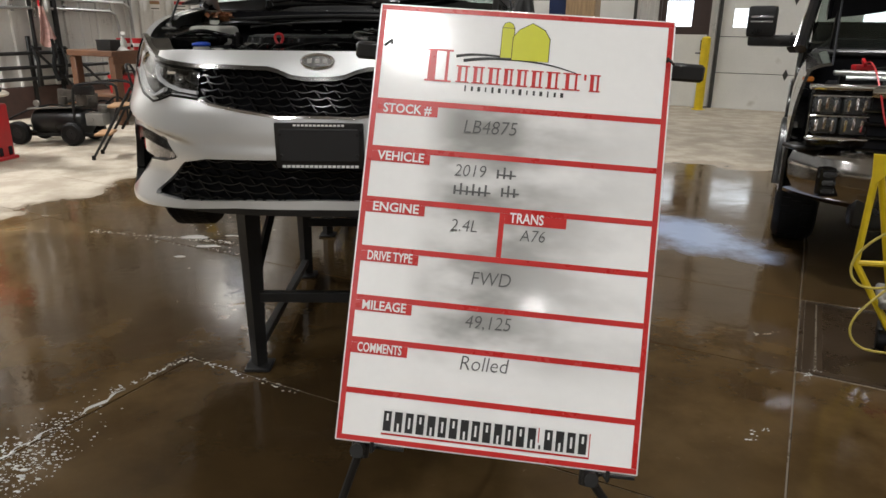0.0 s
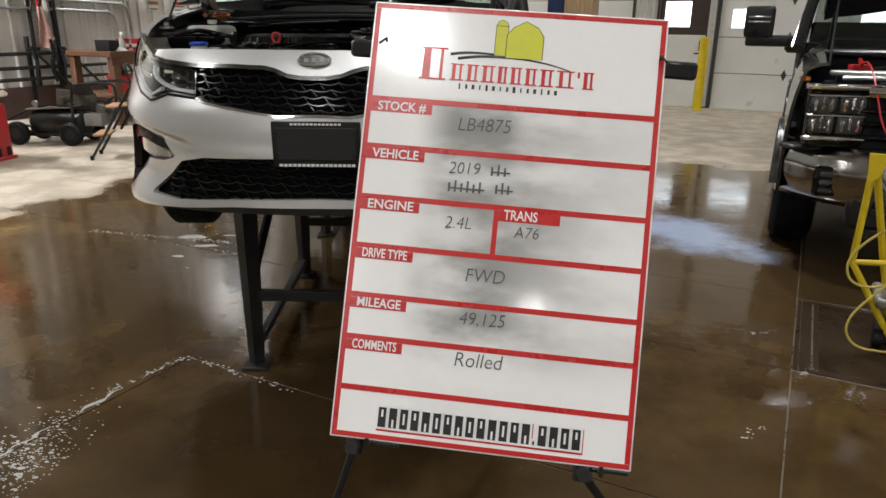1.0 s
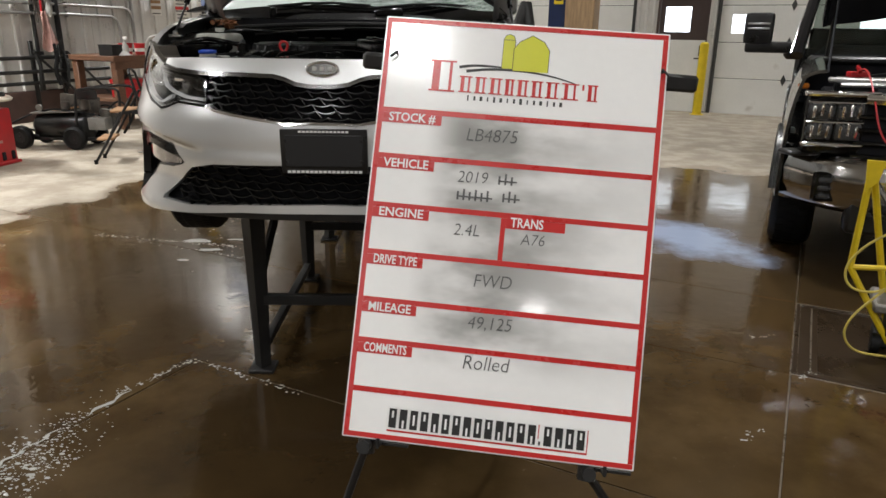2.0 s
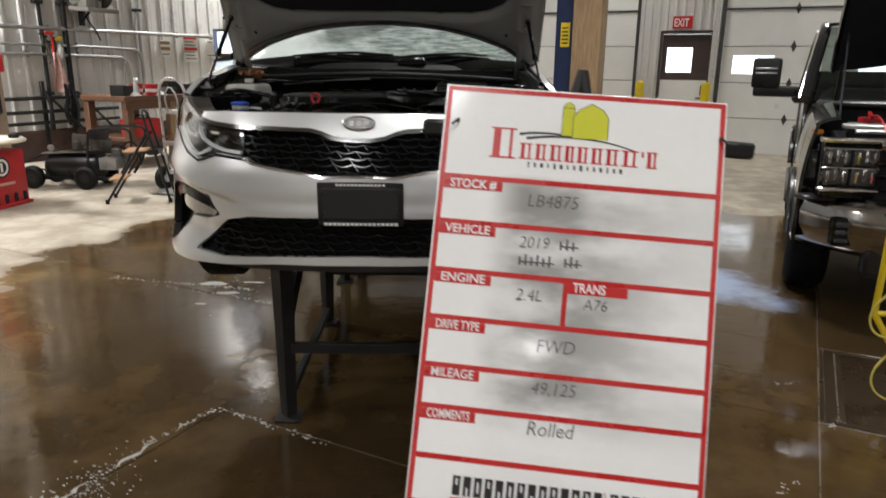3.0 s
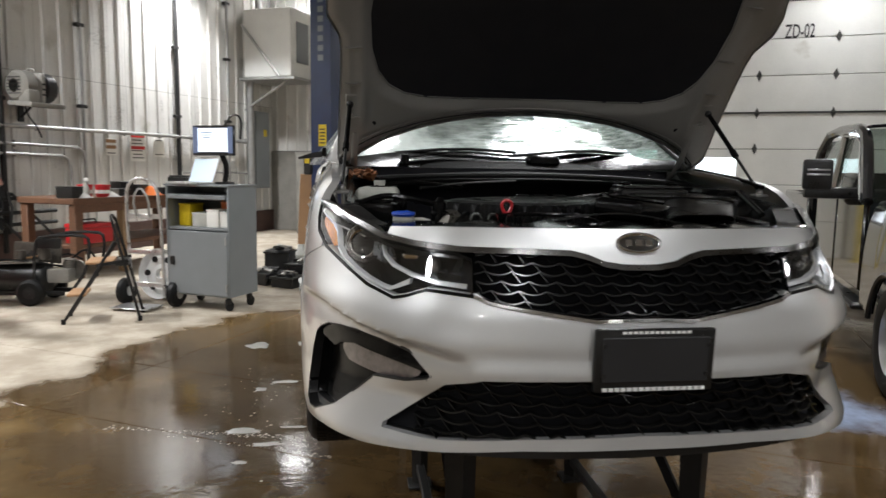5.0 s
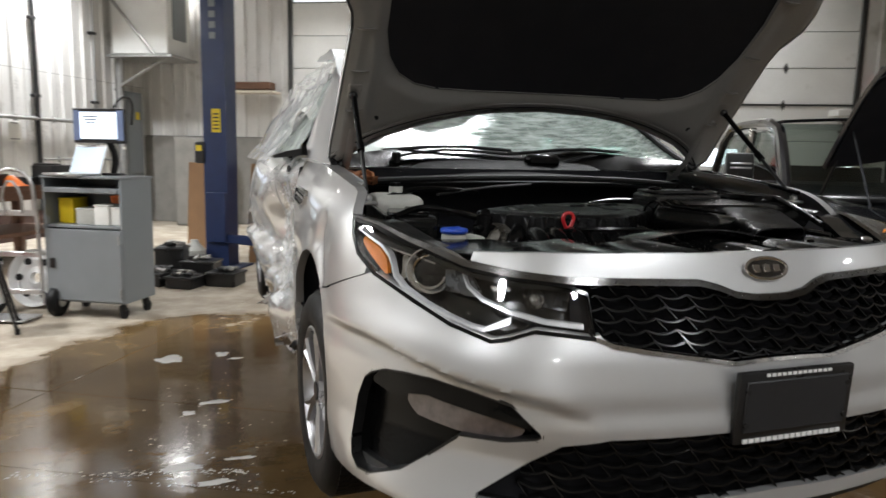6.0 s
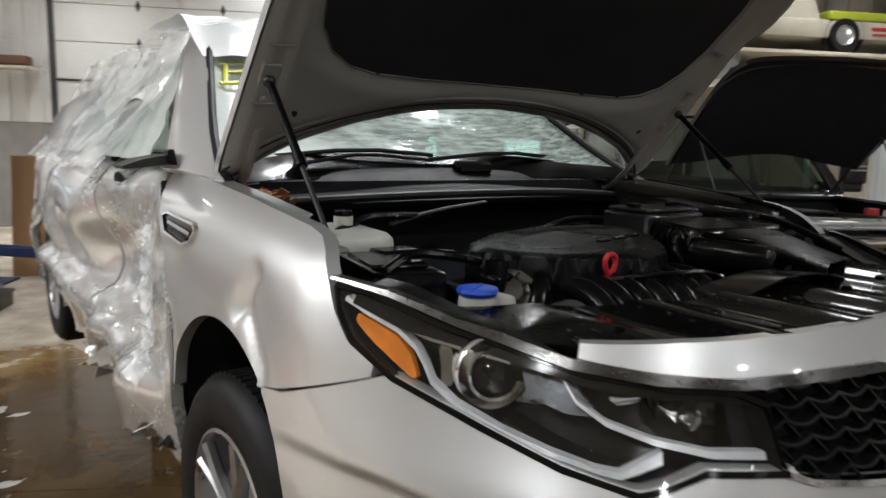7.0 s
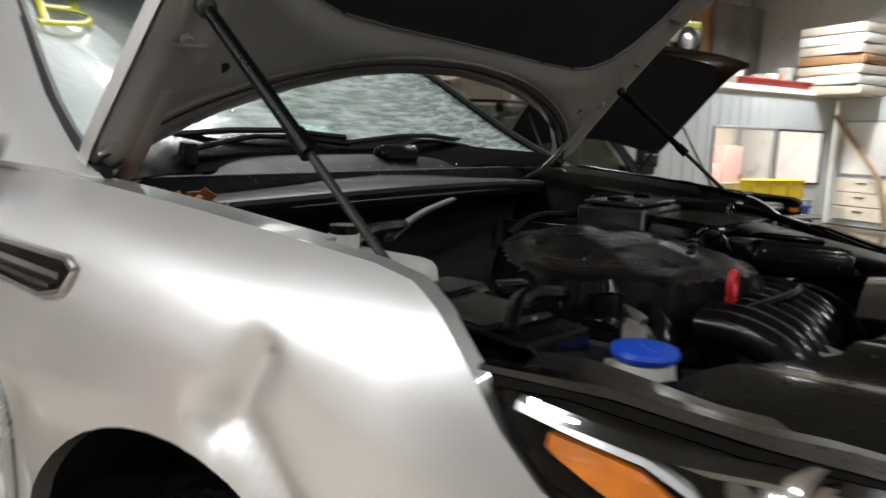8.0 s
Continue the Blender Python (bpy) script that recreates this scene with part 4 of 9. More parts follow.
def cut_skin(fn, a0, a1, b0, b1, step, keep=(), holes=(), rim=0.02):
    """A skin fn(a, b, back) over a rectangle, trimmed to the outline keep and opened at the holes, with turned-in edges."""
    na, nb = max(2, round((a1 - a0) / step)), max(2, round((b1 - b0) / step))
    A, Bb = np.meshgrid(np.linspace(a0, a1, na + 1), np.linspace(b0, b1, nb + 1), indexing="ij")
    p = np.stack([A.ravel(), Bb.ravel()], -1)
    sd = np.full(len(p), 9.0)
    near = p.copy()
    for poly, sign in [(h, 1) for h in holes] + [(h, -1) for h in keep]:
        d, q = to_outline(p, poly)
        d = d * sign
        nearer = np.abs(d) < np.abs(sd)
        near[nearer] = q[nearer]
        out = d < 0
        sd = np.where(nearer & ~((sd < 0) & ~out), d, np.where(out & (sd > 0), d, sd))
    on = np.abs(sd) < 0.55 * step
    p[on] = near[on]
    sd[on] = 0
    tris = []
    idx = np.arange(len(p)).reshape(na + 1, nb + 1)
    for i in range(na):
        for j in range(nb):
            q = [idx[i, j], idx[i + 1, j], idx[i + 1, j + 1], idx[i, j + 1]]
            v = sd[q]
            if (v > 0).all():
                tris.append(tuple(q))
            elif (v >= 0).sum() >= 3 and v.max() > 0:
                if (v >= 0).all():
                    tris.append(tuple(q)) if (v > 0).sum() > 1 or True else None
                else:
                    k = int(v.argmin())
                    tris.append((q[(k + 1) % 4], q[(k + 2) % 4], q[(k + 3) % 4]))
    g = G()
    pos, dep = fn(p[:, 0], p[:, 1], 0.0), fn(p[:, 0], p[:, 1], rim)
    vs = {}

    def vert(i):
        if i not in vs:
            vs[i] = g.bm.verts.new(pos[i])
        return vs[i]

    edges = {}
    for f in tris:
        if len({tuple(np.round(pos[i], 5)) for i in f}) < 3:
            continue
        try:
            g.bm.faces.new([vert(i) for i in f])
        except ValueError:
            continue
        for x, y in zip(f, f[1:] + f[:1]):
            edges[(x, y)] = edges.get((x, y), 0) + 1
    if rim:
        top, low = {}, {}
        for x, y in edges:
            if (y, x) not in edges:
                for i in (x, y):
                    if i not in top:
                        top[i], low[i] = g.bm.verts.new(pos[i]), g.bm.verts.new(dep[i])
                g.bm.faces.new((top[y], top[x], low[x], low[y]))
    return g


def mirror(pts):
    return [(-x, y) for x, y in pts]


def both(half):
    """An outline given for s > 0 from the middle out and back to the middle, mirrored."""
    return half + [q for q in mirror(half)[::-1] if abs(q[0]) > 1e-6]


SEDAN_AT = Vector((CX, 4.9, 0.6))
sedan = thing("sedan", "crushed silver sedan, bonnet up, raised on a steel stand", "car", Matrix.Translation(SEDAN_AT))


def bodypart(name, g, mat, parent=None, label="", angle=38):
    """A part of the sedan, given in the sedan's middle line, the world's depth and height."""
    ob = part(name, g, mat, parent or sedan, label, angle)
    if parent is None:
        ob.matrix_local = Matrix.Translation(-Vector((0, SEDAN_AT.y, SEDAN_AT.z)))
    return ob


ARCH_Y, ARCH_Z, ARCH_R = 3.568, 0.995, 0.350


def s_of(y):
    return float(np.interp(y, PLY[60:], PS[60:]))


def arch(n=40):
    return [(s_of(ARCH_Y + ARCH_R * math.cos(t)), ARCH_Z + ARCH_R * 1.03 * math.sin(t)) for t in np.linspace(-0.9, math.pi + 0.9, n)]


LAMP_LOW = [(.452, 1.284), (.52, 1.290), (.59, 1.294), (.65, 1.275), (.69, 1.267), (.80, 1.290), (.93, 1.325), (1.09, 1.368)]
LAMP_OUT = [(1.182, 1.410), (1.223, 1.452), (1.25, 1.490)]
LAMP_TOP = [(1.18, 1.484), (1.02, 1.449), (.93, 1.436), (.77, 1.408), (.64, 1.397), (.515, 1.389), (.465, 1.372)]
STRIP = [(1.262, 1.500), (1.14, 1.486), (1.0, 1.458), (.93, 1.447), (.80, 1.422), (.66, 1.409), (.50, 1.400), (.33, 1.399), (.19, 1.396), (.145, 1.386), (.10, 1.369), (.05, 1.362), (0, 1.361)]
GRILLE = both([(0, 1.357), (.05, 1.358), (.10, 1.364), (.145, 1.381), (.19, 1.390), (.33, 1.393), (.462, 1.390), (.455, 1.33), (.437, 1.285), (.411, 1.273), (.33, 1.260), (.25, 1.249), (.17, 1.238), (.13, 1.232), (.05, 1.236), (0, 1.236)])
LOWER = both([(0, 1.079), (.14, 1.079), (.42, 1.074), (.52, 1.055), (.60, 1.00), (.726, .912), (.55, .906), (.30, .922), (0, .930)])
FOG = [(1.075, 1.112), (1.050, 1.130), (1.0, 1.149), (.92, 1.158), (.838, 1.160), (.74, 1.149), (.638, 1.128), (.585, 1.090), (.560, 1.070), (.575, 1.060), (.650, 1.042), (.765, 1.038), (.84, .980), (.91, .928), (1.01, .886), (1.065, .880), (1.10, .900), (1.115, .94), (1.10, 1.06)]
TOP = [(0, 1.457), (.34, 1.456), (.60, 1.454), (.70, 1.450), (.79, 1.447), (.840, 1.441), (.80, 1.430), (.74, 1.423), (.66, 1.414), (.50, 1.405)]
fascia_edge = both(TOP + [(.462, 1.392), (.452, 1.288)] + [(s, z + 0.0055) for s, z in LAMP_LOW[1:]] + [(1.34, 1.289), (1.52, 1.26), (1.52, .80), (1.15, .845), (.94, .862), (.76, .862), (.525, .878), (.32, .893), (0, .896)])
g = cut_skin(skin_at, -1.5, 1.5, .78, 1.50, 0.011, [fascia_edge], [GRILLE, LOWER, FOG, mirror(FOG), arch(), mirror(arch())], 0.022)
bodypart("front_bumper", g, SILVER, label="silver painted bumper cover with a folded crease", angle=60)
# fill behind the nose edge down to the radiator cover
bodypart("chin_spoiler", cut_skin(lambda s, z, b: skin_at(s, z, b + 0.03), -1.30, 1.30, .862, .905, 0.02, rim=0.10), PLASTIC, label="black plastic lower lip", angle=60)


def inside(pt, poly):
    return to_outline(np.array([pt]), poly)[0][0] < 0


def ribbon(g, pts, wide, back0, back1):
    """A thin bar that follows the skin, from back0 to back1 behind it."""
    n = len(pts) - 1
    rings = [[g.bm.verts.new(skin_at(s, z + e * (wide(k / n) if callable(wide) else wide), b)) for e, b in ((-1, back0), (1, back0), (1, back1), (-1, back1))] for k, (s, z) in enumerate(pts)]
    for a, b in zip(rings, rings[1:]):
        for i in range(4):
            g.bm.faces.new((a[i], a[(i + 1) % 4], b[(i + 1) % 4], b[i]))
    g.bm.faces.new(rings[0][::-1]), g.bm.faces.new(rings[-1])
    return g


def wave_grille(name, poly, z0, z1, smax, dz, wl, wide, flat, parent_label):
    """Rows of sagging scale edges, joined by short slanting bars."""
    backing = cut_skin(lambda s, z, b: skin_at(s, z, b + 0.055), -smax - .03, smax + .03, z0 - .02, z1 + .02, 0.03, rim=0.0)
    gr = bodypart(name, backing, LINER, label=parent_label, angle=60)

    def run(pts):
        keep = []
        for q in pts + [None]:
            if q is not None and inside(q, poly) and abs(q[0]) < flat:
                keep.append(q)
            else:
                if len(keep) > 2:
                    part("wave_bar", ribbon(G(), keep, wide, 0.006, 0.030), GRILLEBLACK, gr, angle=50)
                keep = []

    for r in range(int((z1 - z0) / dz) + 2):
        z, ph = z0 + r * dz, (r % 2) * 0.5 + 0.13 * (r % 3)
        row = []
        for k in range(int(2 * smax / (wl / 10)) + 1):
            s = -smax + k * wl / 10
            f = (s / wl + ph) % 1.0
            row.append((s, z - 0.42 * dz * math.sin(math.pi * f) ** 0.8 + 0.20 * dz))
        run(row)
        for c in range(int(2 * smax / wl) + 2):
            s = -smax + (c - ph + (smax / wl) % 1.0) * wl
            run([(s + 0.30 * wl * q / 6, z - 1.0 * dz * q / 6 + 0.1 * dz) for q in range(7)])
    return gr


GRILLEBLACK = material("grille_black", (0.006, 0.006, 0.006), 0.16, 0, 0.2, 8, 60, 0.1)
GRILLEBLACK.node_tree.nodes["Principled BSDF"].inputs["Specular IOR Level"].default_value = 0.30
wave_grille("upper_grille", GRILLE, 1.225, 1.40, .47, 0.0235, 0.074, 0.0020, 0.47, "gloss black grille of wavy bars")
wave_grille("lower_grille", LOWER, .90, 1.085, .74, 0.0280, 0.085, 0.0020, 0.62, "black lower intake mesh with plain black ends")
bodypart("grille_trim", ribbon(G(), STRIP + mirror(STRIP)[::-1][1:], lambda f: 0.0072 * min(1.0, 0.3 + 5 * min(f, 1 - f)), -0.008, 0.012), STRIPCHROME, label="bright chrome strip over grille and headlamps", angle=50)
lowtrim = [(.452, 1.284), (.437, 1.280), (.411, 1.270), (.33, 1.257), (.25, 1.246), (.17, 1.235), (.13, 1.229), (.05, 1.233), (0, 1.233)]
bodypart("lower_trim", ribbon(G(), lowtrim + mirror(lowtrim)[::-1][1:], 0.0042, -0.006, 0.012), CHROME, label="thin chrome line under the grille", angle=50)
# emblem: a plain oval ring
C0 = Vector(skin_at(0.0, 1.421, -0.004))
emb_m = Matrix.Translation(C0) @ pose(0, 0, 0, 90 - 24, 0, 0)
g = G()
ring = [(0.058 * math.cos(t), 0.025 * math.sin(t)) for t in np.linspace(0, 2 * math.pi, 33)]
g.tube([emb_m @ Vector((x, y, 0.004)) for x, y in ring], 0.0042, 8)
emblem = bodypart("emblem", g, CHROME, label="plain oval chrome badge")
part("badge_field", G().prism([(0.055 * math.cos(t), 0.022 * math.sin(t)) for t in np.linspace(0, 2 * math.pi, 32, endpoint=False)], emb_m, 0.004), STRIPCHROME, emblem)
for x in (-0.028, 0.0, 0.028):
    part("badge_bar", G().box(emb_m @ Vector((x, 0, 0.004)), (0.018, 0.006, 0.018), 0.001, (-24, 0, 0)), CHROME, emblem)
# plate holder
ph = bodypart("plate_holder", G().box((0.012, 2.522, 1.135), (0.318, 0.016, 0.165), 0.006, (3, 0, 0), 2), PLASTIC, label="black dealer plate insert with pale bars of lettering")
part("plate_insert", G().box((0.012, 2.512, 1.138), (0.285, 0.006, 0.118), 0.003, (3, 0, 0)), material("matt_black_insert", (0.014, 0.014, 0.015), 0.6, 0, 0.15, 12, 90), ph)
for k in range(17):
    part("letter_bar", G().box((-0.118 + 0.0163 * k, 2.516, 1.0605), (0.0125, 0.003, 0.009)), WHITE, ph)
for k in range(13):
    part("letter_bar", G().box((-0.073 + 0.0142 * k, 2.511, 1.2085), (0.0105, 0.003, 0.007)), WHITE, ph)
for x in (-0.125, 0.149):
    for z in (1.10, 1.175):
        part("screw", G().cyl((x, 2.512, z), (x, 2.506, z), 0.006, n=10), STEEL, ph)


LENS = clear_lens("headlamp_lens", (0.97, 0.98, 0.99), 1.9)


def side_set(sg):
    """Headlamp, fog bezel and fender of one side; sg is -1 or 1."""
    def at(s, z, back=0.0):
        return skin_at(sg * np.asarray(s), z, back)

    def loft(pts, back0, back1, g=None, wide=None):
        return ribbon(g or G(), [(sg * s, z) for s, z in pts], wide, back0, back1)

    lamp_poly = [(sg * s, z) for s, z in LAMP_LOW + LAMP_OUT + LAMP_TOP]
    lo, hi = (.43, 1.28) if sg > 0 else (-1.28, -.43)
    hl = bodypart("headlamp", cut_skin(lambda s, z, b: skin_at(s, z, b + 0.10), lo, hi, 1.25, 1.50, 0.014, [lamp_poly], rim=-0.098), LAMPBOX, label="headlamp with chrome projector and amber side marker", angle=50)
    cover = part("lens_cover", cut_skin(lambda s, z, b: skin_at(s, z, b + 0.002), lo, hi, 1.25, 1.50, 0.011, [lamp_poly], rim=0.0), LENS, hl, "clear lens", angle=60)
    cover.visible_shadow = False
    # black edge round the lens
    rimline = LAMP_LOW + LAMP_OUT + LAMP_TOP + LAMP_LOW[:1]
    part("edge_seal", loft(rimline, -0.003, 0.012, wide=0.0042), GLOSS, hl)
    # the bright daytime line: along the lower edge with a kink, and its branch to the inner end
    part("light_guide", loft([(1.225, 1.470), (1.168, 1.452), (1.108, 1.435), (1.065, 1.413), (1.045, 1.394), (1.025, 1.370), (.98, 1.346), (.90, 1.322), (.82, 1.304), (.75, 1.290), (.715, 1.286), (.69, 1.295), (.652, 1.310)], 0.006, 0.022, wide=lambda f: 0.0036 - 0.0004 * min(1.0, f / 0.5) + 0.0045 * max(0.0, f - 0.78) / 0.22), GUIDE, hl, "pale light guide")
    part("light_guide", loft([(.812, 1.400), (.785, 1.369), (.735, 1.345), (.66, 1.326), (.57, 1.311), (.475, 1.304)], 0.012, 0.026, wide=lambda f: 0.0022 + 0.0030 * f), GUIDE, hl, "pale light guide")
    for poly, mt, deep in (([(.89, 1.404), (.80, 1.398), (.775, 1.370), (.735, 1.345), (.80, 1.345), (.87, 1.362)], SATIN, 0.035), ([(1.035, 1.418), (1.010, 1.416), (.992, 1.38), (1.000, 1.356), (1.015, 1.366), (1.022, 1.39)], CHROME, 0.022),
                           ([(.66, 1.392), (.63, 1.334), (.50, 1.318), (.49, 1.375)], SATIN, 0.085), ([(.98, 1.425), (.985, 1.36), (.90, 1.338), (.845, 1.338), (.845, 1.40), (.90, 1.42)], SATIN, 0.080)):
        pp = [(sg * s, z) for s, z in poly]
        xs = [q[0] for q in pp]
        part("inner_panel", cut_skin(lambda s, z, b: skin_at(s, z, b + deep), min(xs) - .01, max(xs) + .01, 1.30, 1.46, 0.008, [pp], rim=0.012), mt, hl, "satin grey reflector panel", angle=50)
    am = [(1.208, 1.452), (1.16, 1.440), (1.108, 1.424), (1.075, 1.402), (1.058, 1.378), (1.052, 1.364), (1.085, 1.379), (1.145, 1.408), (1.190, 1.434)]
    lo2, hi2 = (1.0, 1.25) if sg > 0 else (-1.25, -1.0)
    part("side_marker", cut_skin(lambda s, z, b: skin_at(s, z, b + 0.012), lo2, hi2, 1.35, 1.48, 0.007, [[(sg * s, z) for s, z in am]], rim=0.01), AMBER, hl, "amber reflector", angle=60)
    part("upper_band", loft([(1.205, 1.470), (1.10, 1.443), (.93, 1.423), (.77, 1.397), (.64, 1.386), (.50, 1.379)], 0.003, 0.02, wide=0.0055), GLOSS, hl)
    part("chrome_bezel", loft([(1.215, 1.474), (1.13, 1.450), (1.05, 1.430), (.90, 1.412)], 0.006, 0.03, wide=0.0035), CHROME, hl)
    for s, z, r, mt in ((.935, 1.387, 0.036, CLEAR), (.60, 1.352, 0.015, CLEAR)):
        c, nn = Vector(at(s, z, 0.034)), Vector(at(s, z, 0.0)) - Vector(at(s, z, 0.05))
        nn = Vector((nn.x * 0.25, nn.y, nn.z * 0.2)).normalized()
        pr = part("projector_ring", G().lathe(c, nn, [(r * 1.60, -0.03), (r * 1.66, 0.0), (r * 1.55, 0.006), (r * 1.30, -0.012), (r * 1.15, 0.014), (r * 1.02, 0.012), (r * 1.0, -0.01)], 28), CHROME, hl)
        part("projector_lens", G().lathe(c, nn, [(r * 1.0, -0.005), (r * 0.92, 0.010), (r * 0.7, 0.020), (r * 0.4, 0.026), (0.001, 0.028)], 24), CLEAR, pr)
        part("projector_bowl", G().lathe(c, nn, [(r * 1.0, -0.004), (r * 0.6, -0.03), (0.001, -0.04)], 24), CHROME, pr)
    for s, z in ((.70, 1.368),):
        c = Vector(at(s, z, 0.05))
        part("reflector", G().box(c, (0.05, 0.02, 0.022), 0.006, (10, 0, 20 * sg)), CHROME, hl)
    # fog bezel
    fog_poly = [(sg * s, z) for s, z in FOG]
    lo, hi = (.55, 1.17) if sg > 0 else (-1.17, -.55)
    fb = bodypart("fog_bezel", cut_skin(lambda s, z, b: skin_at(s, z, b + 0.05), lo, hi, .86, 1.18, 0.015, [fog_poly], rim=-0.046), BAYBLACK, label="gloss black corner intake with a fog lamp", angle=50)
    blade = [(1.06, 1.105), (1.035, 1.131), (.995, 1.145), (.92, 1.154), (.838, 1.156), (.74, 1.145), (.638, 1.124), (.585, 1.086), (.566, 1.071), (.60, 1.078), (.693, 1.092), (.86, 1.113), (.93, 1.102), (.965, 1.085)]
    part("blade", cut_skin(lambda s, z, b: skin_at(s, z, b + 0.010), lo, hi, 1.06, 1.16, 0.008, [[(sg * s, z) for s, z in blade]], rim=0.03), BAYBLACK, fb, "gloss black blade over the fog lamp", angle=60)
    lamp_q = [(.940, 1.098), (.860, 1.110), (.693, 1.090), (.600, 1.076), (.612, 1.060), (.645, 1.044), (.775, 1.042), (.898, 1.056), (.925, 1.075)]
    part("fog_lamp", cut_skin(lambda s, z, b: skin_at(s, z, b + 0.020), lo, hi, 1.03, 1.12, 0.008, [[(sg * s, z) for s, z in lamp_q]], rim=0.03), material("fog_lens", (0.13, 0.11, 0.105), 0.10, 0.2, 0.35, 30, 90, 0.1, 0.8), fb, "clear fog lamp lens", angle=60)
    part("bezel_edge", loft(FOG + FOG[:1], 0.0, 0.03, wide=0.004), PLASTIC, fb)
    # fender
    lo, hi = (1.06, 2.26) if sg > 0 else (-2.26, -1.06)

    def fender_at(s, z, b):
        p = skin_at(s, z, b)
        if sg < 0:
            a = np.abs(s)
            # a pinched crease above the arch: a sharp fold that runs down and back, and one that runs down and forward
            def fold(a0, z0, a1, z1, wide, deep, side):
                ux, uz = a1 - a0, z1 - z0
                ln = math.hypot(ux, uz)
                f = ((a - a0) * ux + (z - z0) * uz) / ln ** 2
                d = ((a - a0) * uz - (z - z0) * ux) / ln
                along = step01((f + 0.12) / 0.25) * step01((1.12 - f) / 0.3)
                return deep * along * np.where(d * side > 0, np.exp(-np.abs(d) / (0.35 * wide)), np.exp(-(d / wide) ** 2))

            dent = (0.010 * np.exp(-((a - 1.47) / .09) ** 2 - ((z - 1.41) / .06) ** 2) + fold(1.485, 1.475, 1.56, 1.365, 0.035, 0.014, 1) + fold(1.535, 1.40, 1.405, 1.285, 0.030, 0.012, -1)
                    + 0.026 * step01((a - 1.88) / .25) * step01((1.42 - z) / .3)
                    + 0.008 * np.sin(z * 17 + a * 9) * step01((a - 1.92) / .12) * step01((1.40 - z) / .15))
            p[:, 0] += dent
        return p

    top = [(s_of(y), zt) for y, zt in ((3.285, 1.556), (3.34, 1.568), (3.44, 1.58), (3.63, 1.600), (3.83, 1.617), (4.0, 1.629), (4.16, 1.64))]
    rear = [(s_of(4.145), 1.60), (s_of(4.08), 1.52), (s_of(3.98), 1.42), (s_of(3.93), 1.30), (s_of(3.915), 1.10), (s_of(3.925), 0.86)]
    edge = [(1.100, 1.372), (1.190, 1.408), (1.232, 1.449), (1.266, 1.489), (1.290, 1.511), (1.318, 1.535)] + top + rear + [(1.55, .86), (1.45, 1.270), (1.345, 1.294)]
    fe = bodypart("fender", cut_skin(fender_at, lo, hi, .84, 1.68, 0.012, [[(sg * s, z) for s, z in edge]], [[(sg * s, z) for s, z in arch()]], 0.028), SILVER, label="dented silver fender" if sg < 0 else "silver fender", angle=60)
    # inner lip of the fender top
    part("fender_lip", ribbon(G(), [(sg * s, z - 0.012) for s, z in top[2:]], 0.010, 0.03, 0.06), SILVER, fe)
    vent = [(1.838, 1.516), (1.86, 1.527), (2.07, 1.536), (2.105, 1.526), (2.05, 1.489), (1.90, 1.477), (1.855, 1.487)]
    lo3, hi3 = (1.82, 2.12) if sg > 0 else (-2.12, -1.82)
    vt = part("side_vent", cut_skin(lambda s, z, b: skin_at(s, z, b - 0.004), lo3, hi3, 1.465, 1.55, 0.010, [[(sg * s, z) for s, z in vent]], rim=0.02), GLOSS, fe, "black and chrome fender vent", angle=50)
    part("vent_rim", loft(vent + vent[:1], -0.010, 0.004, wide=0.003), CHROME, vt)
    part("vent_bar", loft([(1.86, 1.505), (2.04, 1.516)], -0.011, 0.0, wide=0.004), CHROME, vt)
    part("vent_bar", loft([(1.88, 1.490), (2.03, 1.500)], -0.009, 0.0, wide=0.003), PLASTIC, vt)
    # wheel well
    g = G()
    g.sheet(lambda i, j: Vector((sg * (0.90 - 0.34 * j), ARCH_Y + 0.385 * math.cos(-0.5 + (math.pi + 1.0) * i), ARCH_Z - 0.01 + 0.395 * math.sin(-0.5 + (math.pi + 1.0) * i))), 28, 4)
    g.box((sg * 0.55, ARCH_Y, 1.15), (0.02, 0.8, 0.6))
    bodypart("wheel_liner", g, LINER, label="black wheel arch liner")


side_set(-1), side_set(1)

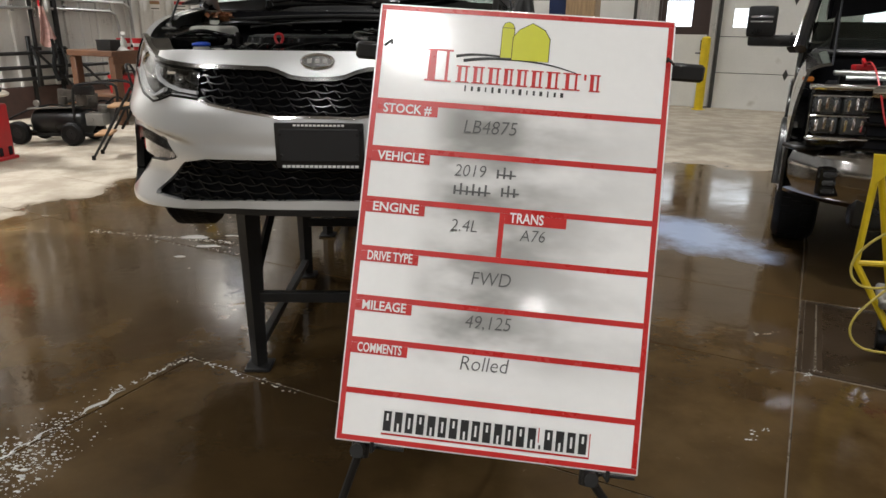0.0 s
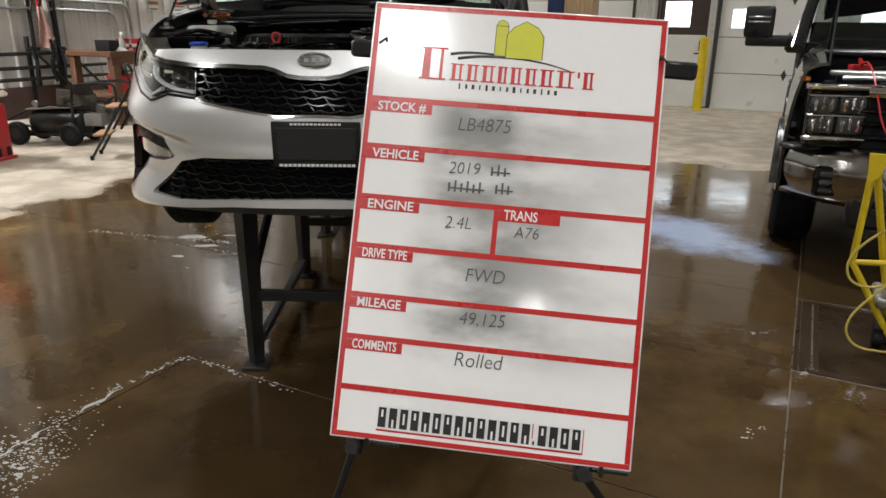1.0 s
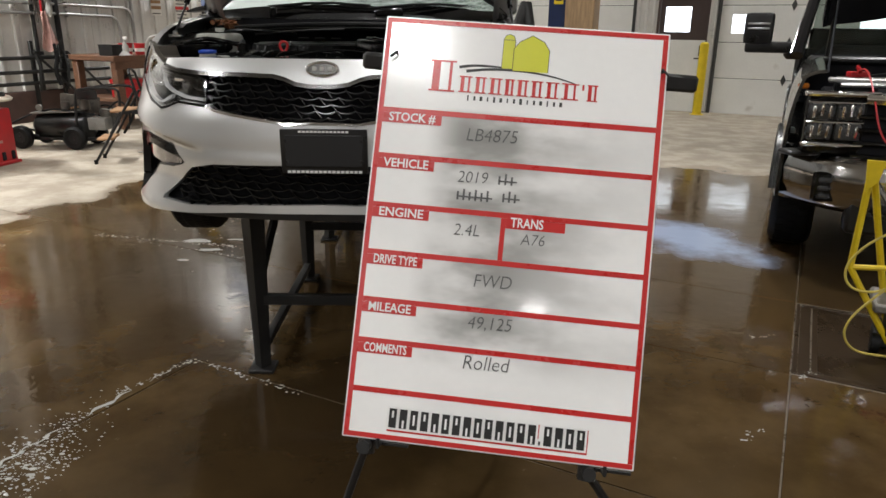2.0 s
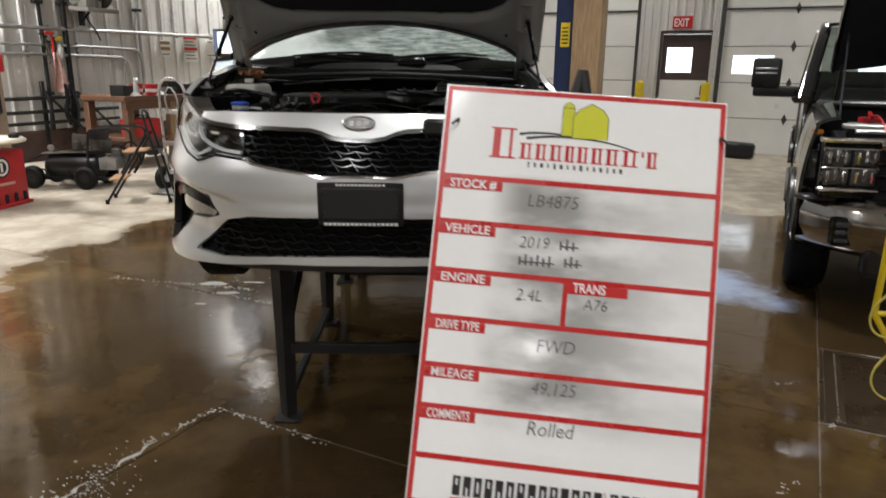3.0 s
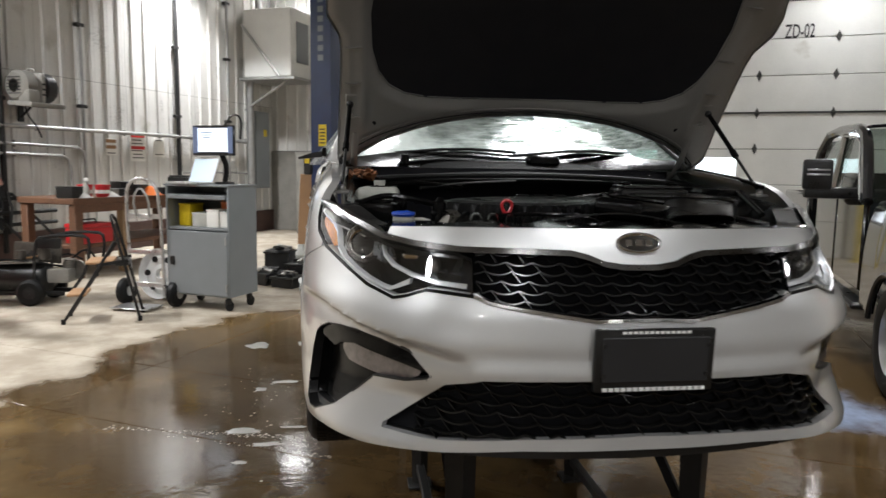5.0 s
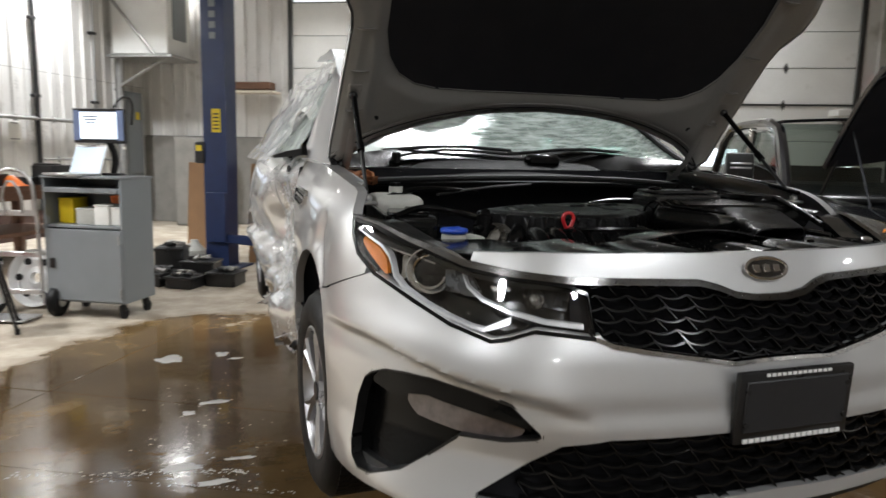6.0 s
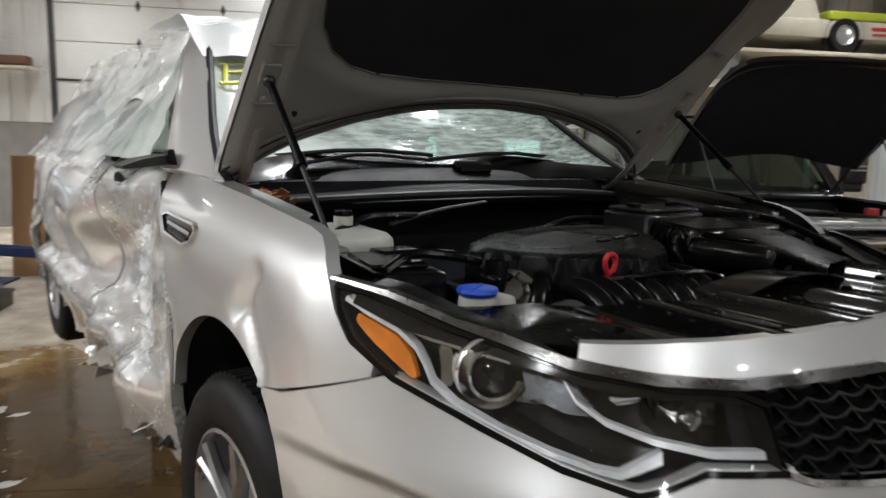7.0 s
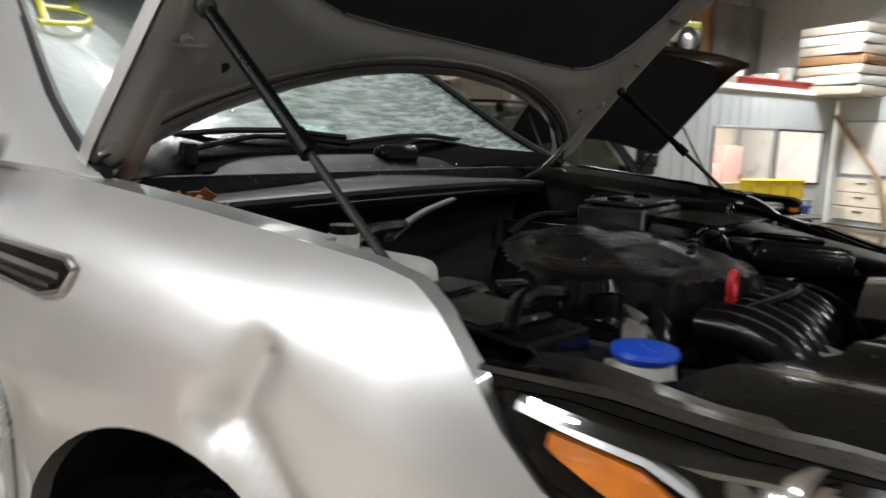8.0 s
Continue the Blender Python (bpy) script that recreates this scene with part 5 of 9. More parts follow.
def wheel(name_label):
    """A road wheel about its own x axis, outer face towards -x."""
    w = thing("wheel", name_label, "")
    del w["label"]
    R = 0.332
    part("tyre", G().lathe((0, 0, 0), (1, 0, 0), [(0.215, -0.10), (0.235, -0.112), (0.29, -0.115), (0.318, -0.098), (R, -0.075), (R + 0.002, 0), (R, 0.075), (0.318, 0.098), (0.29, 0.115), (0.235, 0.112), (0.215, 0.10)], 56), RUBBER, w)
    g = G()
    for k in range(72):
        for x in (-0.062, -0.022, 0.022, 0.062):
            a = 2 * math.pi * (k + (0.5 if x in (-0.022, 0.062) else 0)) / 72
            g.box((x, R * math.cos(a), R * math.sin(a)), (0.033, 0.020, 0.006), 0, (math.degrees(a) - 90, 0, 0))
    part("tread", g, RUBBER, w)
    rim = part("rim", G().lathe((0, 0, 0), (1, 0, 0), [(0.216, -0.105), (0.208, -0.108), (0.200, -0.095), (0.195, 0.0), (0.205, 0.1)], 48), ALLOY, w, "grey alloy rim")
    g = G()
    for k in range(5):
        a = 2 * math.pi * k / 5 + 0.3
        for off in (-0.16, 0.16):
            ca, sa = math.cos(a + off * 0.5), math.sin(a + off * 0.5)
            cb, sb = math.cos(a + off), math.sin(a + off)
            g.tube([(-0.082, 0.04 * ca, 0.04 * sa), (-0.088, 0.12 * ca, 0.12 * sa), (-0.094, 0.202 * cb, 0.202 * sb)], 0.016, 6, 0, 0.7)
    part("spokes", g, ALLOY, rim)
    part("hub", G().cyl((-0.06, 0, 0), (-0.095, 0, 0), 0.055, 0.048, 24).cyl((0.0, 0, 0), (-0.06, 0, 0), 0.13, n=24), ALLOY, rim)
    part("cap", G().cyl((-0.094, 0, 0), (-0.100, 0, 0), 0.03, n=20), PLASTIC, rim)
    part("brake_disc", G().cyl((-0.005, 0, 0), (0.012, 0, 0), 0.15, n=32), CAST, rim)
    return w


def mount_wheel(x, y, z, flip, turn=0.0):
    w = wheel("road wheel")
    w.parent = sedan
    w.matrix_local = Matrix.Translation((x, y - SEDAN_AT.y, z - SEDAN_AT.z)) @ pose(0, 0, 0, 17, 0, turn + (180 if flip else 0))


mount_wheel(-0.80, 3.575, 0.885, False, 2), mount_wheel(0.80, 3.575, 0.885, True)
mount_wheel(-0.80, 6.36, 0.95, False), mount_wheel(0.80, 6.36, 0.95, True)

# ---- bonnet, standing open ----
HINGE, RISE = Vector((0, 3.95, 1.58)), radians(46)
HD = Vector((0, -math.cos(RISE), math.sin(RISE)))
HN = Vector((0, -math.sin(RISE), -math.cos(RISE)))  # towards the engine
HOOD_EDGE = [(0.0, 0.288), (0.20, 0.276), (0.33, 0.256), (0.46, 0.222), (0.60, 0.168), (0.70, 0.105), (0.755, 0.05), (0.80, 0.035), (0.805, 0.10), (0.795, 0.35), (0.787, 0.60), (0.793, 0.66), (0.835, 0.745), (0.835, 0.82), (0.80, 0.95), (0.74, 1.06), (0.62, 1.14), (0.40, 1.19), (0.0, 1.21)]
HOOD_EDGE = [(x + 0.040 * min(1.0, x / 0.6) * (h > 0.04), h) for x, h in HOOD_EDGE] + mirror(HOOD_EDGE)[::-1][1:-1]


def bonnet_at(x, h, back=0.0):
    """The inner face of the bonnet; back: towards the outer skin."""
    x, h = np.asarray(x, float), np.asarray(h, float)
    bow = 0.045 * (1 - (x / 0.85) ** 2) + 0.03 * np.sin(np.clip(h, 0, 1.25) / 1.25 * math.pi)
    b = back + bow
    p = np.stack([x, HINGE.y + HD.y * h - HN.y * b, HINGE.z + HD.z * h - HN.z * b], -1)
    return p


LINER_EDGE = both([(0, 0.368), (0.30, 0.370), (0.45, 0.378), (0.535, 0.398), (0.600, 0.440), (0.642, 0.505), (0.668, 0.60), (0.677, 0.75), (0.66, 0.90), (0.615, 1.02), (0.51, 1.09), (0.30, 1.12), (0, 1.125)])
LINER_EDGE = [(x + 0.026 * max(0.0, x) / 0.6, h) for x, h in LINER_EDGE]
bonnet = bodypart("bonnet", cut_skin(lambda x, h, b: bonnet_at(x, h, b + 0.028), -0.86, 0.89, 0.0, 1.24, 0.02, [HOOD_EDGE], rim=-0.026), SILVER, label="raised bonnet with a grey inner frame and black liner", angle=60)


def frame_at(x, h, b):
    """Pressed inner frame: raised rim, a sunken field under the liner and bead lines."""
    ax = np.abs(x)
    q, _ = to_outline(np.stack([x, h], -1), LINER_EDGE)
    e, _ = to_outline(np.stack([x, h], -1), HOOD_EDGE)
    lift = 0.020 * step01((q + 0.015) / 0.07) + 0.012 * step01((-e - 0.012) / 0.02) - 0.014 * step01((0.052 - np.abs(h - (0.155 + 0.14 * (1 - (ax / 0.7) ** 2)))) / 0.02) * (ax < 0.72) * 0.5
    lift = lift + 0.010 * np.exp(-((ax - 0.70) / 0.020) ** 2) * step01((h - 0.2) / 0.1)
    return bonnet_at(x, h, b + 0.020 - lift)


part("inner_frame", cut_skin(frame_at, -0.86, 0.89, 0.0, 1.24, 0.0125, [[(x * 0.992, 0.02 + h * 0.985) for x, h in HOOD_EDGE]], [LINER_EDGE], 0.02), HOOD_GREY, bonnet, "grey pressed inner frame", angle=60)
part("insulation", cut_skin(lambda x, h, b: bonnet_at(x, h, b + 0.010 + 0.004 * np.sin(x * 9) * np.sin(h * 8)), -0.70, 0.72, 0.34, 1.14, 0.02, [[(x * 1.004, h * 1.0) for x, h in LINER_EDGE]], rim=-0.008), LINER, bonnet, "black insulation felt", angle=60)


def on_bonnet(x, h, out=0.0):
    return Vector(bonnet_at(np.array([x]), np.array([h]), -out)[0])


for off, mt, r in ((0.030, LINER, 0.0035), (0.046, HOOD_GREY, 0.006)):
    arc = [(x, h + off) for x, h in HOOD_EDGE[:7]]
    part("seam", G().tube([on_bonnet(x, h, 0.006) for x, h in mirror(arc)[::-1][:-1] + arc], r, 6, 2, 0.6), mt, bonnet)
for sg in (-1, 1):
    for k, h in enumerate((0.30, 0.46, 0.62, 0.86)):
        g = G().tube([on_bonnet(sg * (0.700 + 0.012 * q), h, 0.009 + 0.007 * math.sin(q * math.pi / 6)) for q in range(7)], lambda f: 0.004 + 0.011 * math.sin(math.pi * f) ** 0.5, 8, 0, 0.25)
        part("bead", g, HOOD_GREY, bonnet)
    for x, h in ((0.655, 0.265), (0.745, 0.92)):
        part("hole", G().cyl(on_bonnet(sg * x, h, -0.012), on_bonnet(sg * x, h, 0.0125), 0.010, n=12), LINER, bonnet)
    # gas strut, hinge and bracket
    a, b = on_bonnet(sg * 0.752, 0.375, 0.030), Vector((sg * 0.780, 3.330, 1.535))
    st = part("gas_strut", G().cyl(a, a.lerp(b, 0.55), 0.0095, n=14), LIDBLACK, bonnet, "black gas strut")
    part("rod", G().cyl(a.lerp(b, 0.53), b, 0.0055, n=10), STEEL, st)
    part("sleeve", G().cyl(a.lerp(b, 0.50), a.lerp(b, 0.57), 0.0125, n=14), LIDBLACK, st)
    part("ball_socket", G().ball(a, (0.015, 0.015, 0.015)), STEEL, st)
    part("ball_socket", G().ball(b, (0.014, 0.014, 0.014)).box(b + Vector((0, 0, -0.012)), (0.05, 0.05, 0.012), 0.004), GALV, st)
    part("strut_bracket", G().box(on_bonnet(sg * 0.745, 0.345, 0.006), (0.05, 0.13, 0.012), 0.004, (-46, 0, 0)).cyl(on_bonnet(sg * 0.745, 0.31, 0.0), on_bonnet(sg * 0.745, 0.31, 0.022), 0.010, n=8), HOOD_GREY, bonnet)
    g = G().tube([on_bonnet(sg * 0.735, 0.22, 0.008), on_bonnet(sg * 0.735, 0.05, 0.012), Vector((sg * 0.74, 4.03, 1.555)), Vector((sg * 0.745, 3.93, 1.52))], 0.016, 6, 1, 0.4)
    part("hinge", g, HOOD_GREY, bonnet, "grey steel hinge arm")

# ---- engine bay ----
bay = bodypart("engine_bay", G().box((0, 3.45, 1.10), (1.30, 1.30, 0.30), 0.02).box((0, 4.02, 1.40), (1.46, 0.03, 0.42)), LINER, label="dark engine bay tub")
for sg in (-1, 1):
    part("side_apron", G().sheet(lambda i, j: Vector((sg * (0.765 - 0.12 * j), 3.20 + 0.80 * i, 1.500 + 0.075 * i - 0.20 * j * j)), 10, 6, 0.004), BAYBLACK, bay)


def cover_at(x, y, b):
    h = 1.455 - 0.022 * (np.abs(x) / 0.75) ** 2.2 + 0.006 * np.sin(x * 31) * (np.abs(x) < 0.5)
    return np.stack([x, y, h - b], -1)


rad = both([(0, 2.655), (.31, 2.675), (.50, 2.745), (.62, 2.825), (.72, 2.95), (.80, 3.16), (.80, 3.26), (.72, 3.25), (.65, 3.14), (.60, 3.098), (.53, 3.07), (.45, 3.02), (.40, 2.96), (.20, 2.91), (0, 2.90)])
part("radiator_cover", cut_skin(cover_at, -.82, .82, 2.62, 3.30, 0.02, [rad], rim=0.06), RADBLACK, bay, "black plastic radiator cover, wet", angle=50)
for x in (-.52, -.30, -.08, .14, .36, .55):
    part("clip", G().lathe((x, 2.80 + 0.12 * abs(x), 1.455 - 0.022 * (abs(x) / 0.75) ** 2.2), (0, 0, 1), [(0.010, -0.004), (0.010, 0.003), (0.006, 0.005), (0.001, 0.005)], 12), BAYBLACK, bay)
part("intake_scoop", G().sheet(lambda i, j: Vector((-0.18 + 0.42 * i, 2.86 + 0.10 * j, 1.456 + 0.03 * math.sin(math.pi * i) * (1 - 0.3 * j))), 14, 4, 0.004), GLOSS, bay)
# engine cover: a broad moulded lid with a raised hump and ribs
EC = [(-0.43, 3.29), (-0.33, 3.165), (-0.14, 3.085), (-0.02, 3.13), (0.10, 3.23), (0.22, 3.36), (0.30, 3.50), (0.22, 3.60), (0.0, 3.63), (-0.20, 3.57), (-0.37, 3.45), (-0.44, 3.36)]


def lid_at(x, y, b):
    e, _ = to_outline(np.stack([x, y], -1), EC)
    h = 1.440 + 0.052 * step01(-e / 0.010) + 0.006 * step01(-(e + 0.030) / 0.012) - 0.005 * step01(-(e + 0.085) / 0.010) + 0.010 * (y - 3.1)
    return np.stack([x, y, h - b], -1)


ec = part("engine_cover", cut_skin(lid_at, -0.50, 0.34, 3.05, 3.66, 0.012, [EC], rim=0.022), LIDBLACK, bay, "black moulded engine cover", angle=40)
for x in (-0.17, -0.10, -0.03):
    part("cover_bar", G().box((x, 3.22 + 0.25 * (x + 0.1), 1.522), (0.045, 0.016, 0.006), 0.002, (0, 0, 8)), GLOSS, ec)
# oil dipstick
bodypart("dipstick", G().tube([(-0.242 + 0.016 * math.cos(t) * (1 + 0.35 * math.sin(t)), 3.120, 1.486 + 0.022 * math.sin(t)) for t in np.linspace(0, 2 * math.pi, 17)], 0.0055, 8).cyl((-0.242, 3.120, 1.468), (-0.240, 3.122, 1.415), 0.010, 0.007, 10), RED, label="red oil dipstick ring")
# reservoirs, caps and boxes
part("coolant_tank", G().box((-0.645, 3.55, 1.480), (0.16, 0.25, 0.11), 0.032, (0, 0, -6), 3).box((-0.63, 3.42, 1.462), (0.11, 0.08, 0.07), 0.026, (0, 0, 0), 2).cyl((-0.64, 3.55, 1.54), (-0.64, 3.55, 1.56), 0.022, n=14), WHITEPL, bay, "milky coolant tank")
part("tank_cap", G().cyl((-0.64, 3.55, 1.556), (-0.64, 3.55, 1.572), 0.020, n=14), BAYBLACK, bay)
part("washer_neck", G().lathe((-0.580, 3.140, 1.342), (0, 0, 1), [(0.036, 0.0), (0.036, 0.09), (0.034, 0.108), (0.028, 0.112)], 20), WHITEPL, bay)
part("washer_body", G().box((-0.66, 3.20, 1.405), (0.13, 0.05, 0.05), 0.02, (0, 0, -20), 2).box((-0.525, 3.165, 1.400), (0.07, 0.08, 0.09), 0.018, (0, 0, 10), 2), WHITEPL, bay)
part("washer_cap", G().lathe((-0.580, 3.140, 1.460), (0, 0, 1), [(0.036, -0.006), (0.039, 0.0), (0.037, 0.006), (0.026, 0.008), (0.001, 0.008)], 24).box((-0.580, 3.140, 1.468), (0.052, 0.010, 0.005), 0.003, (0, 0, 35)), BLUE, bay, "blue washer cap")
part("fuse_box", G().box((-0.655, 3.315, 1.455), (0.15, 0.22, 0.07), 0.014, (0, 0, -14), 2).box((-0.66, 3.33, 1.494), (0.12, 0.17, 0.012), 0.005, (0, 0, -14)).box((-0.60, 3.40, 1.48), (0.10, 0.08, 0.05), 0.01), BAYBLACK, bay)
part("connector", G().box((-0.50, 3.36, 1.49), (0.05, 0.022, 0.02), 0.004, (0, 0, -30)), BAYBLACK, bay)
GREASY = material("greasy_cast_metal", (0.07, 0.065, 0.055), 0.4, 0.7, 0.5, 20, 120, 0.4)
part("alternator", G().lathe((-0.415, 3.235, 1.405), (-0.55, -0.55, 0.6), [(0.001, 0.05), (0.028, 0.05), (0.03, 0.035), (0.042, 0.04), (0.046, 0.025), (0.058, 0.03), (0.062, 0.0), (0.063, -0.06)], 28), GREASY, bay, "greasy ribbed alternator")
for k in range(10):
    a = 2 * math.pi * k / 10
    q = Matrix.Translation((-0.415, 3.235, 1.405)) @ Vector((-0.55, -0.55, 0.6)).to_track_quat("Z", "Y").to_matrix().to_4x4()
    part("fin", G().tube([q @ Vector((0.032 * math.cos(a), 0.032 * math.sin(a), 0.044)), q @ Vector((0.060 * math.cos(a), 0.060 * math.sin(a), 0.022))], 0.004, 5), GREASY, bay)
part("fender_seal", G().tube([Vector(skin_at(s_of(y), z + 0.006, 0.030)) + Vector((-0.012, 0, 0.002 * math.sin(y * 60))) for y, z in [(3.30 + 0.045 * k, 1.550 + 0.0042 * k + 0.010 * min(1, k / 3)) for k in range(13)]], 0.012, 8, 1, 0.7), BAYBLACK, bay, "black rubber seal along the fender")
part("solenoid", G().cyl((-0.455, 3.235, 1.42), (-0.45, 3.24, 1.492), 0.024, n=14).cyl((-0.45, 3.24, 1.49), (-0.445, 3.245, 1.508), 0.018, 0.012, 12).box((-0.45, 3.24, 1.455), (0.06, 0.05, 0.02), 0.006), BAYBLACK, bay)
part("coolant_elbow", G().tube([(-0.33, 3.25, 1.45), (-0.36, 3.20, 1.44), (-0.40, 3.17, 1.39), (-0.41, 3.16, 1.30)], 0.028, 12, 2), BAYBLACK, bay)
for k in range(7):
    x = -0.37 + 0.056 * k
    part("intake_runner", G().tube([(x + 0.03, 3.14, 1.445), (x + 0.02, 3.08, 1.448), (x + 0.005, 3.01, 1.42), (x - 0.005, 2.975, 1.36), (x, 2.96, 1.28)], 0.024, 10, 2), BAYBLACK, bay)
    part("runner_rib", G().tube([(x + 0.045, 3.13, 1.455), (x + 0.035, 3.07, 1.455), (x + 0.02, 3.005, 1.425), (x + 0.012, 2.975, 1.37)], 0.006, 6, 2), BAYBLACK, bay)
part("throttle_clamp", G().box((-0.265, 2.975, 1.405), (0.10, 0.045, 0.014), 0.004, (15, 0, 5)).box((-0.265, 2.965, 1.385), (0.095, 0.04, 0.012), 0.004, (15, 0, 5)), CAST, bay)
# flat intake duct from its mouth behind the nose to the filter box
def duct_at(i, j):
    y = 2.93 + 0.38 * j
    x, w, z, h = 0.34 + 0.20 * j, 0.13 + 0.04 * j, 1.452 + 0.028 * j, 0.022 + 0.016 * j
    a = 2 * math.pi * i
    c, s_ = math.cos(a), math.sin(a)
    return Vector((x + w * math.copysign(abs(c) ** 0.6, c), y + 0.04 * c, z + h * math.copysign(abs(s_) ** 0.6, s_)))


part("intake_duct", G().sheet(duct_at, 32, 14, 0.004), LIDBLACK, bay, "flat black intake duct with an open mouth", angle=50)
part("air_box", G().box((0.50, 3.36, 1.43), (0.42, 0.26, 0.17), 0.03, (0, 0, -10), 2).box((0.46, 3.33, 1.508), (0.34, 0.20, 0.03), 0.014, (3, 0, -10)), BAYBLACK, bay, "black air filter box")
part("filter_lid", G().box((0.20, 3.12, 1.475), (0.22, 0.20, 0.07), 0.03, (4, 6, 30), 3).box((0.21, 3.13, 1.515), (0.16, 0.12, 0.014), 0.006, (4, 6, 30)), BAYBLACK, bay)
part("air_hose", G().tube([(0.34, 3.30, 1.47), (0.24, 3.28, 1.49), (0.16, 3.22, 1.46), (0.10, 3.14, 1.42)], 0.036, 12, 2), BAYBLACK, bay)
for k in range(5):
    part("hose_clamp", G().lathe((0.32 - 0.045 * k, 3.305 - 0.012 * k, 1.478 + 0.004 * k), (1, 0.3, -0.1), [(0.036, -0.006), (0.040, -0.004), (0.040, 0.004), (0.036, 0.006)], 16), BAYBLACK, bay)
part("coil_cable", G().tube([(-0.30, 3.10, 1.46), (-0.12, 3.04, 1.47), (0.02, 3.06, 1.46), (0.06, 2.99, 1.43), (0.04, 2.95, 1.38)], 0.006, 6, 3), BAYBLACK, bay)
part("battery", G().box((0.42, 3.52, 1.455), (0.26, 0.18, 0.17), 0.008, (0, 0, -4)).box((0.42, 3.52, 1.548), (0.24, 0.15, 0.012), 0.004, (0, 0, -4)), material("grey_battery_top", (0.018, 0.018, 0.018), 0.22, 0, 0.2, 8, 60), bay)
for x in (0.33, 0.52):
    part("terminal", G().cyl((x, 3.54, 1.545), (x, 3.54, 1.562), 0.010, n=10).box((x, 3.525, 1.560), (0.035, 0.04, 0.010), 0.003), BAYBLACK, bay)
part("relay_box", G().box((0.66, 3.42, 1.50), (0.12, 0.22, 0.09), 0.014).box((0.67, 3.66, 1.51), (0.10, 0.12, 0.07), 0.012), BAYBLACK, bay)
for a, b in (((-0.70, 3.50, 1.52), (-0.30, 3.70, 1.53)), ((0.10, 3.70, 1.47), (0.60, 3.74, 1.48)), ((-0.72, 3.24, 1.49), (-0.45, 3.30, 1.48)), ((0.2, 2.98, 1.45), (0.62, 3.02, 1.44)), ((0.62, 3.05, 1.47), (0.72, 3.5, 1.54))):
    a, b = Vector(a), Vector(b)
    part("hose", G().tube([a, a.lerp(b, 0.33) + Vector((0, 0.02, 0.03)), a.lerp(b, 0.66) + Vector((0, -0.02, 0.02)), b], 0.010, 8, 2), BAYBLACK, bay)
part("strut_brace", G().tube([(-0.48, 3.60, 1.53), (-0.30, 3.68, 1.55), (-0.06, 3.76, 1.560)], 0.010, 8, 1, 0.5), STEEL, bay, "pale metal heat shield edge")
# cowl and wipers
cw = bodypart("cowl_panel", G().sheet(lambda i, j: Vector((-0.76 + 1.52 * i, 3.80 + 0.34 * j - 0.14 * (2 * i - 1) ** 2 * -1.0, 1.535 + 0.075 * j + 0.030 * (1 - (2 * i - 1) ** 2) + 0.012 * math.sin(j * 9))), 30, 12, 0.012), COWL, label="black plastic cowl with wiper arms")
part("rubber_seal", G().tube([(-0.74 + 1.48 * i / 14, 3.80 + 0.14 * (2 * i / 14 - 1) ** 2, 1.553 + 0.030 * (1 - (2 * i / 14 - 1) ** 2)) for i in range(15)], 0.012, 8), RUBBER, cw)
for x0, x1 in ((-0.50, 0.02), (0.12, 0.62)):
    wp = part("wiper_arm", G().tube([(x0, 4.10, 1.655), (x0 + 0.12, 4.14, 1.672), ((x0 + x1) / 2, 4.165, 1.690), (x1, 4.15, 1.670)], 0.010, 6, 1, 0.6), BAYBLACK, cw)
    part("blade", G().tube([(x0 - 0.10, 4.175, 1.672), ((x0 + x1) / 2, 4.195, 1.705), (x1 + 0.02, 4.18, 1.688)], 0.008, 6, 1), RUBBER, wp)
    part("pivot", G().cyl((x0, 4.10, 1.63), (x0, 4.095, 1.67), 0.022, 0.016, 14), BAYBLACK, wp)
part("blower_motor", G().box((0.15, 4.09, 1.648), (0.16, 0.05, 0.05), 0.014), BAYBLACK, cw)
g = G()
rnd = random.Random(3)
for k in range(26):
    g.box((-0.70 + rnd.uniform(-0.05, 0.06), 3.88 + rnd.uniform(-0.10, 0.08), 1.575 + rnd.uniform(-0.012, 0.02)), (0.035, 0.022, 0.002), 0, (rnd.uniform(-50, 50), rnd.uniform(-50, 50), rnd.uniform(0, 180)))
tagged(solo("dry_leaves", g, LEAF, "brown dry leaves caught by the bonnet hinge", "leaves", Matrix.Translation((CX, 0, 0))), kind="stuff")

# ---- cabin, crushed side and film ----
def wob(y, z, f=1.0, seed=0.0):
    return noise.noise(Vector((y * f, z * f, seed)))


PILLAR_Z, PILLAR_X, PILLAR_Y = [1.60, 1.622, 1.66, 1.745, 1.92, 2.065], [.80, .80, .79, .755, .68, .60], [3.84, 3.87, 3.96, 4.11, 4.36, 4.62]


def screen_at(i, j, out=0.0):
    """The windscreen between its pillars; i across, j up."""
    a, z = 2 * i - 1, 1.605 + 0.45 * j
    mid, edge = 4.13 + 0.60 * j, float(np.interp(z, PILLAR_Z, PILLAR_Y)) + 0.03
    return Vector(((float(np.interp(z, PILLAR_Z, PILLAR_X)) - 0.01) * a, mid + (edge - mid) * abs(a) ** 4 - out, z + 0.010 * wob(6 * i, 6 * j, 1, 2) + 0.5 * out))


bodypart("windscreen", G().sheet(screen_at, 40, 18, 0.005), GLASS, label="wet windscreen with pale glare painted into the glass")
bodypart("frit_band", G().sheet(lambda i, j: screen_at(0.01 + 0.98 * i, (0.17 - 0.08 * abs(2 * i - 1) ** 3) * j, 0.012), 40, 4, 0.003), BAYBLACK, label="black lower edge of the windscreen")
